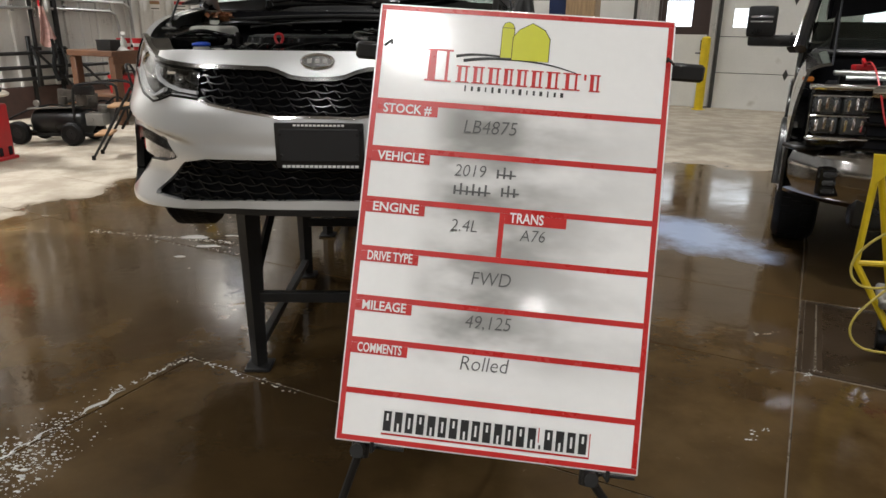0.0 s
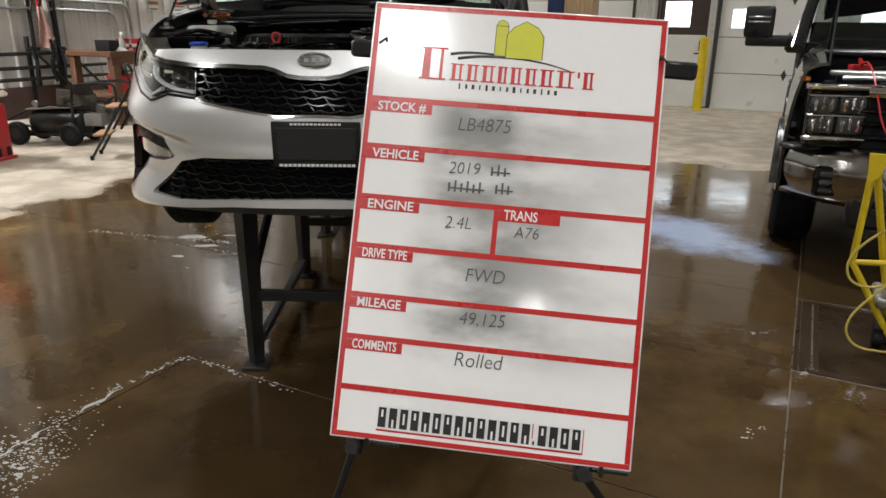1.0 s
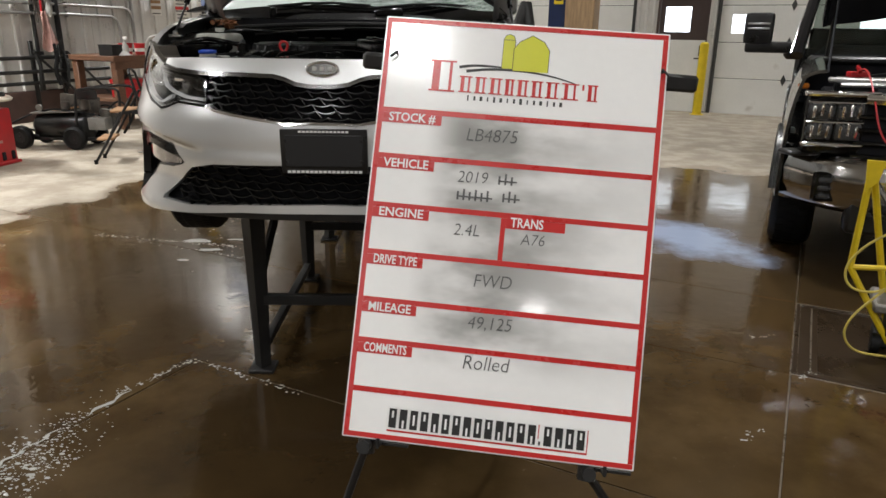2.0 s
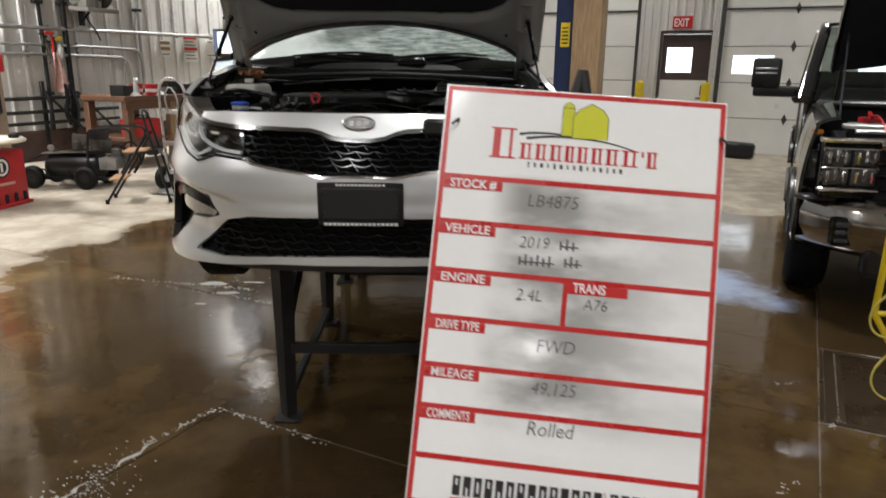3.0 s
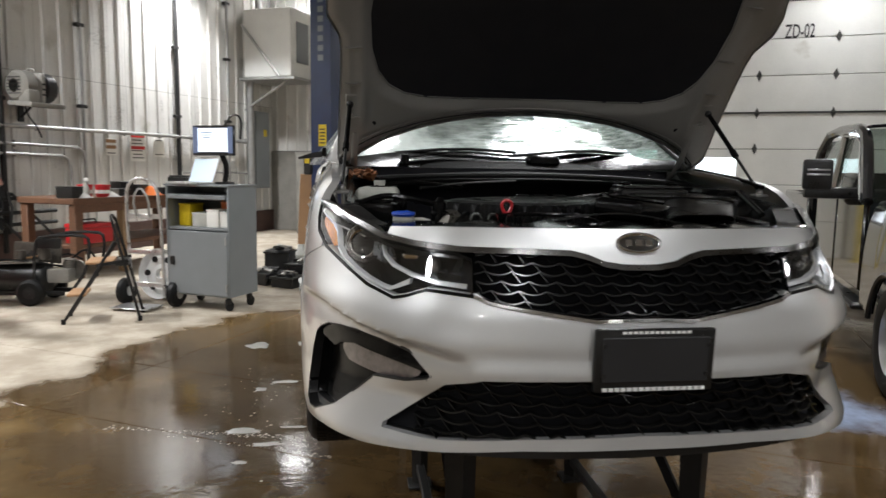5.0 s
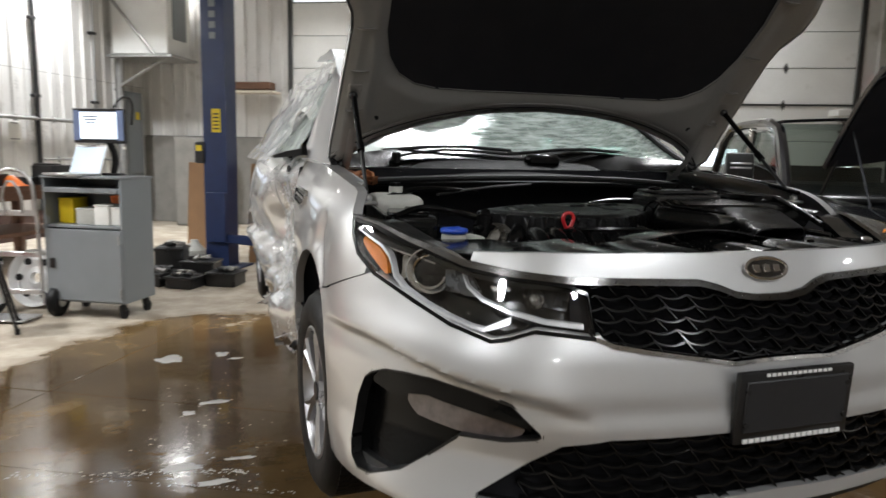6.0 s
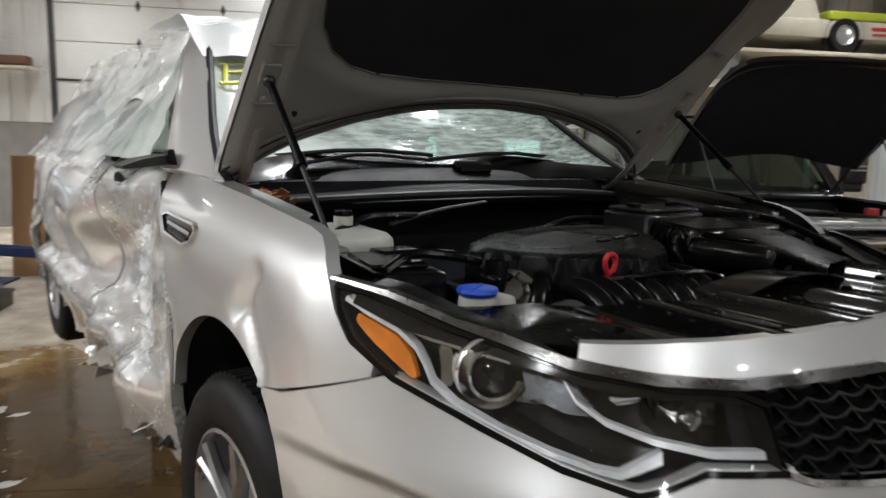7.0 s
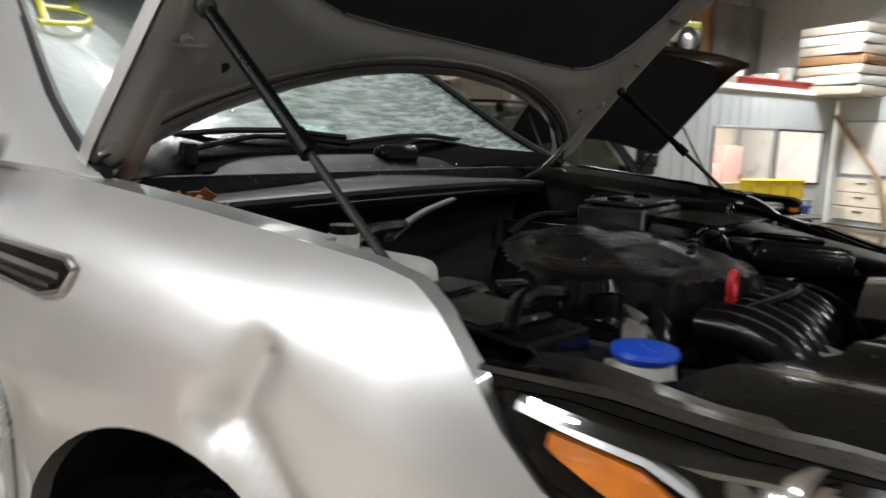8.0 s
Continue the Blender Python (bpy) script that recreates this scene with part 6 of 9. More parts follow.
# a letter of paint chalk on the glass
_c, _r, _u = screen_at(0.045, 0.625, 0.02), screen_at(0.165, 0.675, 0.02), screen_at(0.05, 0.79, 0.02)
g = G()
for run_ in ([(0, 0), (0.02, 1)], [(-0.12, 0.98), (0.55, 1.0), (0.78, 0.80), (0.55, 0.58), (0.02, 0.54)], [(0.02, 0.54), (0.70, 0.50), (0.95, 0.26), (0.65, 0.02), (-0.12, 0.0)]):
    g.tube([_c + (_r - _c) * q + (_u - _c) * w for q, w in run_], 0.0075, 6, 2, 0.4)
bodypart("chalk_mark", g, PRINT_YELLOW, label="yellow chalk letter on the windscreen")
dash = bodypart("dashboard", G().sheet(lambda i, j: Vector((-0.68 + 1.36 * i, 4.30 + 0.55 * j, 1.60 - 0.06 * j + 0.03 * math.sin(i * 9))), 16, 8, 0.02).box((0, 5.6, 1.35), (1.3, 1.6, 0.4), 0.1), LINER, label="dark dashboard and cabin")
for x in (-0.36, 0.36):
    part("seat", G().box((x, 5.05, 1.55), (0.48, 0.16, 0.60), 0.06, (-12, 0, 0), 3).box((x, 5.12, 1.90), (0.24, 0.10, 0.16), 0.04, (-12, 0, 0), 2), material("grey_seat_cloth", (0.10, 0.10, 0.10), 0.9, 0, 0.2, 10, 90), dash)
bag = part("airbag", G().sheet(lambda i, j: Vector((-0.62 + 1.2 * i, 4.95 + 0.35 * j * (1 - j), 1.98 - 0.26 * j + 0.03 * wob(5 * i, 3 * j, 1, 7))), 20, 8, 0.004), material("white_airbag", (0.70, 0.71, 0.68), 0.8, 0, 0.08, 8, 60, 0.15), dash, "deployed white curtain airbag")


part("curtain_airbag", G().sheet(lambda i, j: Vector((-0.63 - 0.16 * j + 0.025 * math.sin(9 * i + 2 * j), 4.62 + 1.55 * i + 0.04 * wob(3 * j, 4 * i, 1, 5), 2.02 - 0.30 * j * (0.75 + 0.35 * wob(4 * i, 0, 1, 9)))), 34, 10, 0.004), bag.data.materials[0], dash, "white curtain airbag hanging behind the side glass")


def strip4(a, b, n, m, bulge, sg):
    """A skin between two lines of points."""
    def run(p, f):
        f *= len(p) - 1
        k = min(int(f), len(p) - 2)
        return Vector(p[k]).lerp(Vector(p[k + 1]), f - k)

    def fn(i, j):
        p = run(a, i).lerp(run(b, i), j)
        return Vector((sg * (p.x - bulge * math.sin(math.pi * j)), p.y, p.z + 0.4 * bulge * math.sin(math.pi * j)))

    return G().sheet(fn, n, m, 0.03)


PF = [(-.80, 3.87, 1.622), (-.790, 3.96, 1.66), (-.755, 4.11, 1.745), (-.68, 4.36, 1.92), (-.60, 4.62, 2.065)]
PR = [(-.868, 4.20, 1.640), (-.835, 4.24, 1.70), (-.795, 4.34, 1.79), (-.715, 4.54, 1.93), (-.64, 4.74, 2.05)]
for sg in (1, -1):
    bodypart("a_pillar", strip4(PF, PR, 24, 6, 0.02, sg), SILVER, label="silver windscreen pillar", angle=50)
    bodypart("pillar_seal", G().tube([(sg * (x + 0.012), y + 0.02, z + 0.002) for x, y, z in PF], 0.014, 8, 1), RUBBER)


def roof_at(i, j):
    x, y = -0.66 + 1.32 * i, 4.66 + 1.75 * j
    c = 1 - (x / 0.66) ** 2
    crush = 0.06 * max(0.0, wob(x * 2, y * 1.6, 1.0, 3)) * (1 - i)
    return Vector((x, y - 0.05 * c * (1 - j) * 0, 2.035 + 0.075 * c - 0.10 * max(0, j - 0.6) - crush))


bodypart("roof", G().sheet(roof_at, 26, 26, 0.02), SILVER_BENT, label="dented silver roof", angle=50)
bodypart("rear_screen", G().sheet(lambda i, j: Vector(((0.58 + 0.10 * j) * (2 * i - 1), 6.38 + 0.50 * j, 1.99 - 0.36 * j)), 10, 8, 0.005), SIDEGLASS, label="rear window")
SEAM_Y, SEAM_Z = [3.925, 3.915, 3.93, 3.98, 4.08, 4.15, 4.20], [0.86, 1.10, 1.30, 1.42, 1.52, 1.60, 1.66]


def flank(y, z, sg, bent):
    """Outward reach of the side at y, z: smooth, or crushed where it was hit."""
    q = 1.655 - z
    x = 0.932 - float(np.interp(q, QX, QO)) - 0.03 * max(0.0, (y - 6.5)) ** 1.5
    if bent:
        env = min(1.0, max(0.0, (y - 3.95) / 0.35)) * (1 - 0.6 * max(0.0, min(1.0, (y - 6.2) / 0.5)))
        fold = wob(y * 1.0 + 0.35 * z, 0.35 * z, 2.3, 4) * 1.5
        fine = 1 - abs(wob(y * 0.8 + 0.9 * z, z * 0.9 - 0.5 * y, 2.2, 9)) * 3.2
        hit = 0.13 * math.exp(-((y - 4.75) / 0.60) ** 2 - ((z - 1.24) / 0.16) ** 2)
        bulge = 0.10 * math.exp(-((y - 5.55) / 0.55) ** 2 - ((z - 1.42) / 0.22) ** 2)
        # the lower third is folded out into a shelf that rises backwards
        t = z - 1.13 - 0.05 * (y - 4.2)
        shelf = 0.085 * float(step01(-t / 0.07)) * (1 - 0.5 * float(step01((-t - 0.10) / 0.15)))
        x += env * (0.058 * fold + 0.027 * max(-0.6, fine) - 0.045 - hit + bulge + shelf)
    return sg * x


def side_panel(name, y0, y1, sg, bent, label, low=lambda y: 0.86, n=60, hole=None, mat=None):
    def fn(y, z, b):
        out = np.zeros((len(y), 3))
        for k in range(len(y)):
            lead = float(np.interp(z[k], SEAM_Z, SEAM_Y)) + 0.008 if name == "front_door" else y0
            yy = lead + (y[k] - y0) / (y1 - y0) * (y1 - lead)
            zl = low(yy)
            zz = zl + (z[k] - 0.86) / (1.655 - 0.86) * (1.655 - zl)
            out[k] = (flank(yy, zz, sg, bent) - sg * b, yy, zz)
        return out
    return bodypart(name, cut_skin(fn, y0, y1, 0.86, 1.655, 0.024 if bent else 0.05, (), [hole] if hole else (), 0.03), mat or (SILVER_BENT if bent else SILVER), label=label, angle=70 if bent else 50)


rag = lambda y: 0.90 + 0.07 * wob(y, 0, 5.0, 1) + 0.05 * wob(y, 0, 13.0, 5)
rear_arch = [(6.36 + 0.36 * math.cos(t), 0.985 + 0.37 * math.sin(t)) for t in np.linspace(-0.6, math.pi + 0.6, 30)]
fd = side_panel("front_door", 3.95, 5.06, -1, True, "crushed silver front door", rag)
rd = side_panel("rear_door", 5.075, 5.98, -1, True, "crushed silver rear door", rag)
side_panel("rear_quarter", 5.99, 7.30, -1, True, "creased silver rear quarter", lambda y: 0.88, hole=rear_arch)
side_panel("front_door", 3.95, 5.06, 1, False, "silver front door"), side_panel("rear_door", 5.075, 5.98, 1, False, "silver rear door")
side_panel("rear_quarter", 5.99, 7.30, 1, False, "silver rear quarter", hole=rear_arch)
bodypart("boot_lid", G().sheet(lambda i, j: Vector(((0.76) * (2 * i - 1), 6.86 + 0.46 * j, 1.635 + 0.02 * (1 - (2 * i - 1) ** 2) - 0.05 * j * j)), 12, 6, 0.02).box((0, 7.30, 1.25), (1.62, 0.10, 0.76), 0.05, (0, 0, 0), 2), SILVER, label="silver boot lid and rear bumper")
bodypart("underbody", G().box((0, 5.2, 0.90), (1.5, 3.9, 0.10), 0.02).box((0, 3.5, 0.86), (1.2, 0.9, 0.08), 0.02).box((0, 5.4, 1.15), (1.35, 3.0, 0.4), 0.05), LINER, label="black underbody")
# door details on the crushed side
_hx = flank(4.87, 1.57, -1, True)
part("door_pull", G().ball((_hx, 4.87, 1.572), (0.007, 0.080, 0.026), 14), LINER, fd, "dark empty handle recess")
part("door_pull_bar", G().box((_hx - 0.008, 4.845, 1.560), (0.012, 0.09, 0.010), 0.004), CHROME, fd)
TOSIDE = Matrix(((0, 0, -1, 0), (1, 0, 0, 0), (0, 1, 0, 0), (0, 0, 0, 1)))
part("mirror_base", G().prism([(0, 0), (0.26, -0.002), (0.20, 0.014), (0.12, 0.026), (0.06, 0.040), (0.03, 0.040)], Matrix.Translation((-0.858, 4.06, 1.652)) @ TOSIDE, 0.018, 0.004), GLOSS, fd, "broken black door mirror base")
part("mirror_stub", G().prism([(0.02, -0.004), (0.125, -0.016), (0.13, -0.008), (0.08, 0.010), (0.02, 0.022)], Matrix.Translation((-0.855, 4.10, 1.655)) @ Matrix(((-1, 0, 0, 0), (0, 0, 1, 0), (0, 1, 0, 0), (0, 0, 0, 1))), 0.13, 0.006), PLASTIC, fd)
part("door_gap", G().tube([(-float(np.interp(z, [0.86, 1.3, 1.5, 1.66], [0.885, 0.895, 0.890, 0.852])), y + 0.006, z) for y, z in zip(SEAM_Y[1:-1], SEAM_Z[1:-1])], 0.012, 6, 1), LINER, fd, "dark gap along the fender")
part("door_glass", G().sheet(lambda i, j: Vector((-0.87 + 0.22 * j + 0.02 * wob(8 * i, 8 * j, 1, 6), 4.32 + 0.75 * i + 0.30 * j * (1 - i), 1.655 + 0.36 * j)), 16, 10, 0.004), GLASS, fd, "side glass with the windscreen's painted pale streaks")
part("door_glass", G().sheet(lambda i, j: Vector((-0.87 + 0.22 * j, 5.12 + 0.80 * i, 1.655 + 0.36 * j)), 12, 8, 0.004), GLASS, rd, "side glass with the windscreen's painted pale streaks")
bodypart("b_pillar", G().tube([(-0.80, 5.09, 1.62), (-0.70, 5.10, 1.86), (-0.60, 5.12, 2.02)], 0.035, 8, 1, 0.6), GLOSS)
bodypart("c_pillar", strip4([(-.90, 5.95, 1.66), (-.78, 6.02, 1.88), (-.66, 6.10, 2.03)], [(-.90, 6.75, 1.66), (-.80, 6.55, 1.88), (-.64, 6.38, 2.0)], 10, 6, 0.01, 1), SILVER, angle=50)
bodypart("c_pillar", strip4([(-.90, 5.95, 1.66), (-.78, 6.02, 1.88), (-.66, 6.10, 2.03)], [(-.90, 6.75, 1.66), (-.80, 6.55, 1.88), (-.64, 6.38, 2.0)], 10, 6, 0.01, -1), SILVER, angle=50)
bodypart("door_glass", G().sheet(lambda i, j: Vector((0.87 - 0.22 * j, 4.32 + 1.6 * i + 0.30 * j * (1 - i), 1.655 + 0.36 * j)), 10, 8, 0.004), SIDEGLASS, label="side windows")
# torn sill
rnd = random.Random(11)
sill = bodypart("torn_sill", G().sheet(lambda i, j: Vector((-0.80 - 0.05 * wob(9 * i, 3 * j, 1, 8), 4.05 + 2.0 * i, 0.99 - 0.16 * j + 0.03 * wob(14 * i, 0, 1, 3))), 40, 5, 0.006), SILVER_BENT, label="torn, bent sill", angle=25)
for k in range(14):
    y, z = rnd.uniform(4.0, 5.6), rnd.uniform(0.84, 0.98)
    s = rnd.uniform(0.06, 0.15)
    m = pose(-0.86 + rnd.uniform(-0.07, 0.04), y, z, rnd.uniform(-70, 70), rnd.uniform(50, 130), rnd.uniform(-40, 40))
    g = G().sheet(lambda i, j: m @ Vector((s * (i - 0.5) * (1 - 0.6 * j), s * 1.3 * (j - 0.5), 0.03 * math.sin(3 * i + 4 * j + k))), 4, 5, 0.003)
    part("torn_flap", g, (SILVER_BENT, SILVER_BENT, ALLOY, PLASTIC)[k % 4], sill, angle=20)
# the film stretched over roof and windows
def film_at(i, j):
    y = 4.46 + 2.05 * i + 0.16 * j
    if j < 0.42:
        f = j / 0.42
        x, z = -0.40 - 0.25 * f, 2.120 - 0.025 * f * f
    else:
        f = (j - 0.42) / 0.58
        x, z = -0.65 - 0.30 * f + 0.04 * math.sin(math.pi * f), 2.095 - 0.48 * f
    r = 0.010 * (1 - 2 * abs(wob(y + 0.6 * j, z * 0.8 + x, 1.7, 5))) + 0.008 * max(0.0, 1 - 5 * abs(wob(y * 1.2 - j, z + x, 2.6, 8)))
    return Vector((x - r * (j > 0.3) - 0.01, y + 0.05 * wob(j * 4, y, 1, 3), z + r * 0.8 * (j < 0.6)))


bodypart("plastic_wrap", G().sheet(film_at, 80, 52), FILM, label="wrinkled clear plastic film over roof and windows", angle=60)
def shred_at(i, j):
    y, z = 4.07 + 0.52 * j + 0.04 * wob(6 * i, 2, 1, 3), 1.44 - (0.40 - 0.20 * j) * i + 0.03 * wob(9 * j, 3 * i, 1, 6)
    k = 1 - 2.6 * abs(wob(2.3 * i + 1.2 * j, 4.2 * j - 1.5 * i, 1.6, 12))
    m = 1 - 2.6 * abs(wob(5.0 * i - 2.0 * j, 3.0 * j + 2.5 * i, 1.7, 21))
    return Vector((flank(y, z, -1, True) - 0.008 - 0.016 * max(-0.3, k) - 0.012 * max(-0.3, m), y, z))


bodypart("loose_wrap", G().sheet(shred_at, 44, 34), glassy("crumpled_film", (0.95, 0.96, 0.96), 0.10, 0.60, 0.25), label="crumpled torn film hanging from the front door", angle=35)
bodypart("white_wrap", G().sheet(lambda i, j: Vector((-0.66 + 0.90 * i, 4.47 + 0.80 * j + 0.07 * wob(5 * i, 0, 1, 4) + 0.05 * (1 - j) * math.sin(9 * i), 1.985 + 0.165 * math.sin(min(1.0, j / 0.42) * 1.5708) + 0.03 * (1 - (2 * i - 1) ** 2) + 0.022 * wob(7 * i, 5 * j, 1, 2))), 34, 26),
         material("white_wrap", (0.86, 0.87, 0.87), 0.4, 0, 0.05, 8, 60), label="bunched white wrap on the roof", angle=60)
bodypart("wrap_knot", G().sheet(lambda i, j: Vector((-0.20 + 0.14 * i, 4.60 + 0.10 * j, 2.14 + 0.11 * math.sin(math.pi * i) * math.sin(math.pi * j) + 0.03 * wob(9 * i, 9 * j, 1, 2))), 10, 8), WHITE, label="knot of white wrap", angle=50)

# ---- the steel stand under the car ----
def stand(m, label):
    st = thing("car_stand", label, "stand", m, "car stands")
    for x, y in ((-0.40, -0.62), (0.40, -0.62), (-0.40, 0.62), (0.40, 0.62)):
        lg = part("leg", G().tube([(x, y, 0.02), (x, y, 0.83)], lambda f: 0.038 + 0.016 * f, 4), STEEL, st)
        part("foot", G().box((x, y, 0.008), (0.12, 0.12, 0.016), 0.003), STEEL, lg)
    for y in (-0.62, 0.62):
        part("rail", G().box((0, y, 0.80), (0.9, 0.07, 0.07), 0.006), STEEL, st)
        part("stretcher", G().box((0, y, 0.36), (0.78, 0.035, 0.05), 0.004), STEEL, st)
    for x in (-0.40, 0.40):
        part("side_rail", G().box((x, 0, 0.80), (0.07, 1.20, 0.07), 0.006), STEEL, st)
        part("brace", G().tube([(x, -0.60, 0.42), (x, 0.05, 0.78)], 0.022, 4), STEEL, st)
        part("floor_rail", G().box((x, 0.0, 0.10), (0.04, 1.20, 0.04), 0.004), STEEL, st)
    return st


st = stand(Matrix.Translation((CX, 3.62, 0)), "black welded steel car stand with braced legs")
copy_thing(st, Matrix.Translation((CX, 5.75, 0)))

# ---- the dark pickup beside it ----
truck = thing("pickup_truck", "black pickup truck with its bonnet raised and jump leads clipped on", "truck", B @ pose(0.86, 5.92, 0, 0, 0, 1))
for sg in (-1, 1):
    def tx(x):
        return sg * x
    # fender with arch
    g = G()
    n = 30

    def tf(i, j):
        y = -0.86 + 1.72 * i
        d = math.sqrt(max(0.0, 0.47 ** 2 - min(0.47, abs(y - 0.0)) ** 2)) if abs(y) < 0.47 else 0
        z0 = max(0.52, 0.42 + d)
        z = z0 + (1.30 - z0) * j
        return Vector((tx(1.03 - 0.06 * j ** 4 - 0.04 * max(0, -y - 0.5)), y, z + 0.04 * i * j))
    part("fender", g.sheet(tf, n, 10, 0.02), TRUCKBLACK, truck)
    part("fender_top", G().sheet(lambda i, j: Vector((tx(0.97 - 0.14 * j), -0.86 + 1.72 * i, 1.30 + 0.04 * i + 0.05 * math.sin(j * 1.6))), 12, 5, 0.02), TRUCKBLACK, truck)
    part("arch_lip", G().tube([(tx(1.045), 0.47 * math.cos(t), 0.42 + 0.47 * math.sin(t)) for t in np.linspace(0.15, math.pi - 0.15, 20)], 0.022, 6), PLASTIC, truck)
    # headlamps: two stacked units, bright trims
    hl = part("headlamp", G().box((tx(0.745), -0.90, 1.02), (0.36, 0.14, 0.36), 0.03, (0, 0, -sg * 14), 2), GLOSS, truck, "black stacked headlamp")
    yaw = -sg * 14
    for z, h_ in ((1.105, 0.105), (0.985, 0.105)):
        for q in range(2):
            c = pose(tx(0.745), -0.975, z, 0, 0, yaw) @ Vector((0.082 * (2 * q - 1), 0, 0))
            un = part("lamp_unit", G().box(c, (0.150, 0.03, h_), 0.022, (0, 0, yaw), 2), SATIN, hl, "chromed reflector bowl")
            f = pose(*c, 0, 0, yaw)
            for k in range(3):
                part("reflector_fin", G().box(f @ Vector((-0.045 + 0.045 * k, -0.018, 0.012 * (k % 2))), (0.020, 0.012, h_ * 0.72), 0.005, (8, 0, yaw + 14 * (k - 1))), CHROME, un)
            part("bulb", G().ball(f @ Vector((0.01, -0.024, 0)), (0.022, 0.012, 0.026)), CLEAR, un)
        part("lamp_bar", G().box(pose(tx(0.745), -0.995, z + h_ / 2 + 0.006, 0, 0, yaw) @ Vector((0, 0, 0)), (0.33, 0.016, 0.010), 0.003, (0, 0, yaw)), CHROME, hl)
    part("lamp_trim", G().box((tx(0.725), -0.975, 1.215), (0.42, 0.06, 0.034), 0.012, (0, 0, yaw), 2), CHROME, hl, "bright chrome brow")
    part("lamp_trim", G().box((tx(0.745), -0.975, 0.905), (0.36, 0.05, 0.024), 0.008, (0, 0, yaw)), CHROME, hl)
    part("side_marker", G().box((tx(0.945), -0.80, 1.245), (0.05, 0.08, 0.035), 0.01, (0, 0, -sg * 20)), AMBER, hl)
    # tow mirror
    mi = part("mirror", G().box((tx(1.36), 1.18, 1.60), (0.24, 0.12, 0.27), 0.035, (0, 0, sg * 6), 2), PLASTIC, truck, "large black towing mirror")
    part("mirror_arm", G().box((tx(1.24), 1.20, 1.44), (0.44, 0.11, 0.10), 0.03, (0, 0, 0), 2).box((tx(1.05), 1.22, 1.40), (0.16, 0.12, 0.12), 0.03), PLASTIC, mi)
    part("mirror_trim", G().box((tx(1.36), 1.115, 1.64), (0.18, 0.012, 0.016), 0.003).box((tx(1.36), 1.115, 1.60), (0.18, 0.012, 0.016), 0.003), ALLOY, mi)
    # cab side and bed
    part("door", G().box((tx(1.00), 1.50, 1.02), (0.05, 1.06, 0.80), 0.02).box((tx(1.00), 2.62, 1.02), (0.05, 1.06, 0.80), 0.02), TRUCKBLACK, truck)
    part("side_glass", G().sheet(lambda i, j: Vector((tx(1.02 - 0.10 * j), 1.05 + 2.55 * i + 0.42 * j * (1 - i), 1.42 + 0.54 * j)), 10, 4, 0.006), SIDEGLASS, truck)
    part("pillar", G().tube([(tx(1.02), 0.92, 1.38), (tx(0.97), 1.25, 1.74), (tx(0.92), 1.62, 2.02), (tx(0.91), 2.5, 2.07), (tx(0.93), 3.5, 2.02), (tx(1.02), 3.7, 1.42)], 0.05, 8, 1), TRUCKBLACK, truck)
    part("window_trim", G().tube([(tx(1.065), 0.98, 1.40), (tx(1.02), 1.28, 1.70), (tx(0.965), 1.60, 1.95), (tx(0.96), 2.5, 1.99)], 0.010, 6, 1), CHROME, truck)
    part("door_post", G().tube([(tx(1.03), 2.25, 1.42), (tx(0.94), 2.35, 2.0)], 0.035, 8), TRUCKGREY, truck)
    part("bed_side", G().box((tx(1.01), 4.72, 1.06), (0.06, 2.0, 0.62), 0.03), TRUCKBLACK, truck)
    part("flare", G().tube([(tx(1.05), 4.45 + 0.48 * math.cos(t), 0.42 + 0.48 * math.sin(t)) for t in np.linspace(0.1, math.pi - 0.1, 18)], 0.03, 6), TRUCKBLACK, truck)
    part("step", G().box((tx(1.00), 2.0, 0.50), (0.16, 2.2, 0.06), 0.02), PLASTIC, truck)
    for y in (0.0, 4.45):
        wh = part("wheel", G().lathe((tx(0.88), y, 0.415), (tx(1), 0, 0), [(0.25, -0.13), (0.30, -0.145), (0.37, -0.145), (0.405, -0.12), (0.415, -0.09), (0.415, 0.09), (0.405, 0.12), (0.37, 0.145), (0.30, 0.145), (0.25, 0.13)], 44), RUBBER, truck)
        g = G()
        for k in range(40):
            a = 2 * math.pi * k / 40
            for q in (-0.07, 0.0, 0.07):
                g.box((tx(0.88) + q, y + 0.413 * math.cos(a + q * 3), 0.415 + 0.413 * math.sin(a + q * 3)), (0.055, 0.038, 0.014), 0, (math.degrees(a + q * 3) - 90, 0, 0))
        part("tread", g, RUBBER, wh)
        part("rim", G().lathe((tx(0.88), y, 0.415), (tx(1), 0, 0), [(0.252, 0.13), (0.24, 0.11), (0.20, 0.08), (0.10, 0.10), (0.001, 0.11)], 24), ALLOY, wh)
# bumper: bright steel with lamps and tow openings
def bumper_at(i, j):
    """Bright steel bumper: a ledge on top, a full face and a tucked-in foot."""
    a = 2 * i - 1
    prof_y, prof_z = [0.16, 0.07, 0.015, -0.012, -0.005, 0.035, 0.14], [0.835, 0.828, 0.785, 0.70, 0.60, 0.51, 0.465]
    q = [k / 6 for k in range(7)]
    return Vector((0.99 * a, -1.10 + float(np.interp(j, q, prof_y)) + 0.26 * abs(a) ** 3.2, float(np.interp(j, q, prof_z)) + 0.03 * abs(a) ** 4))


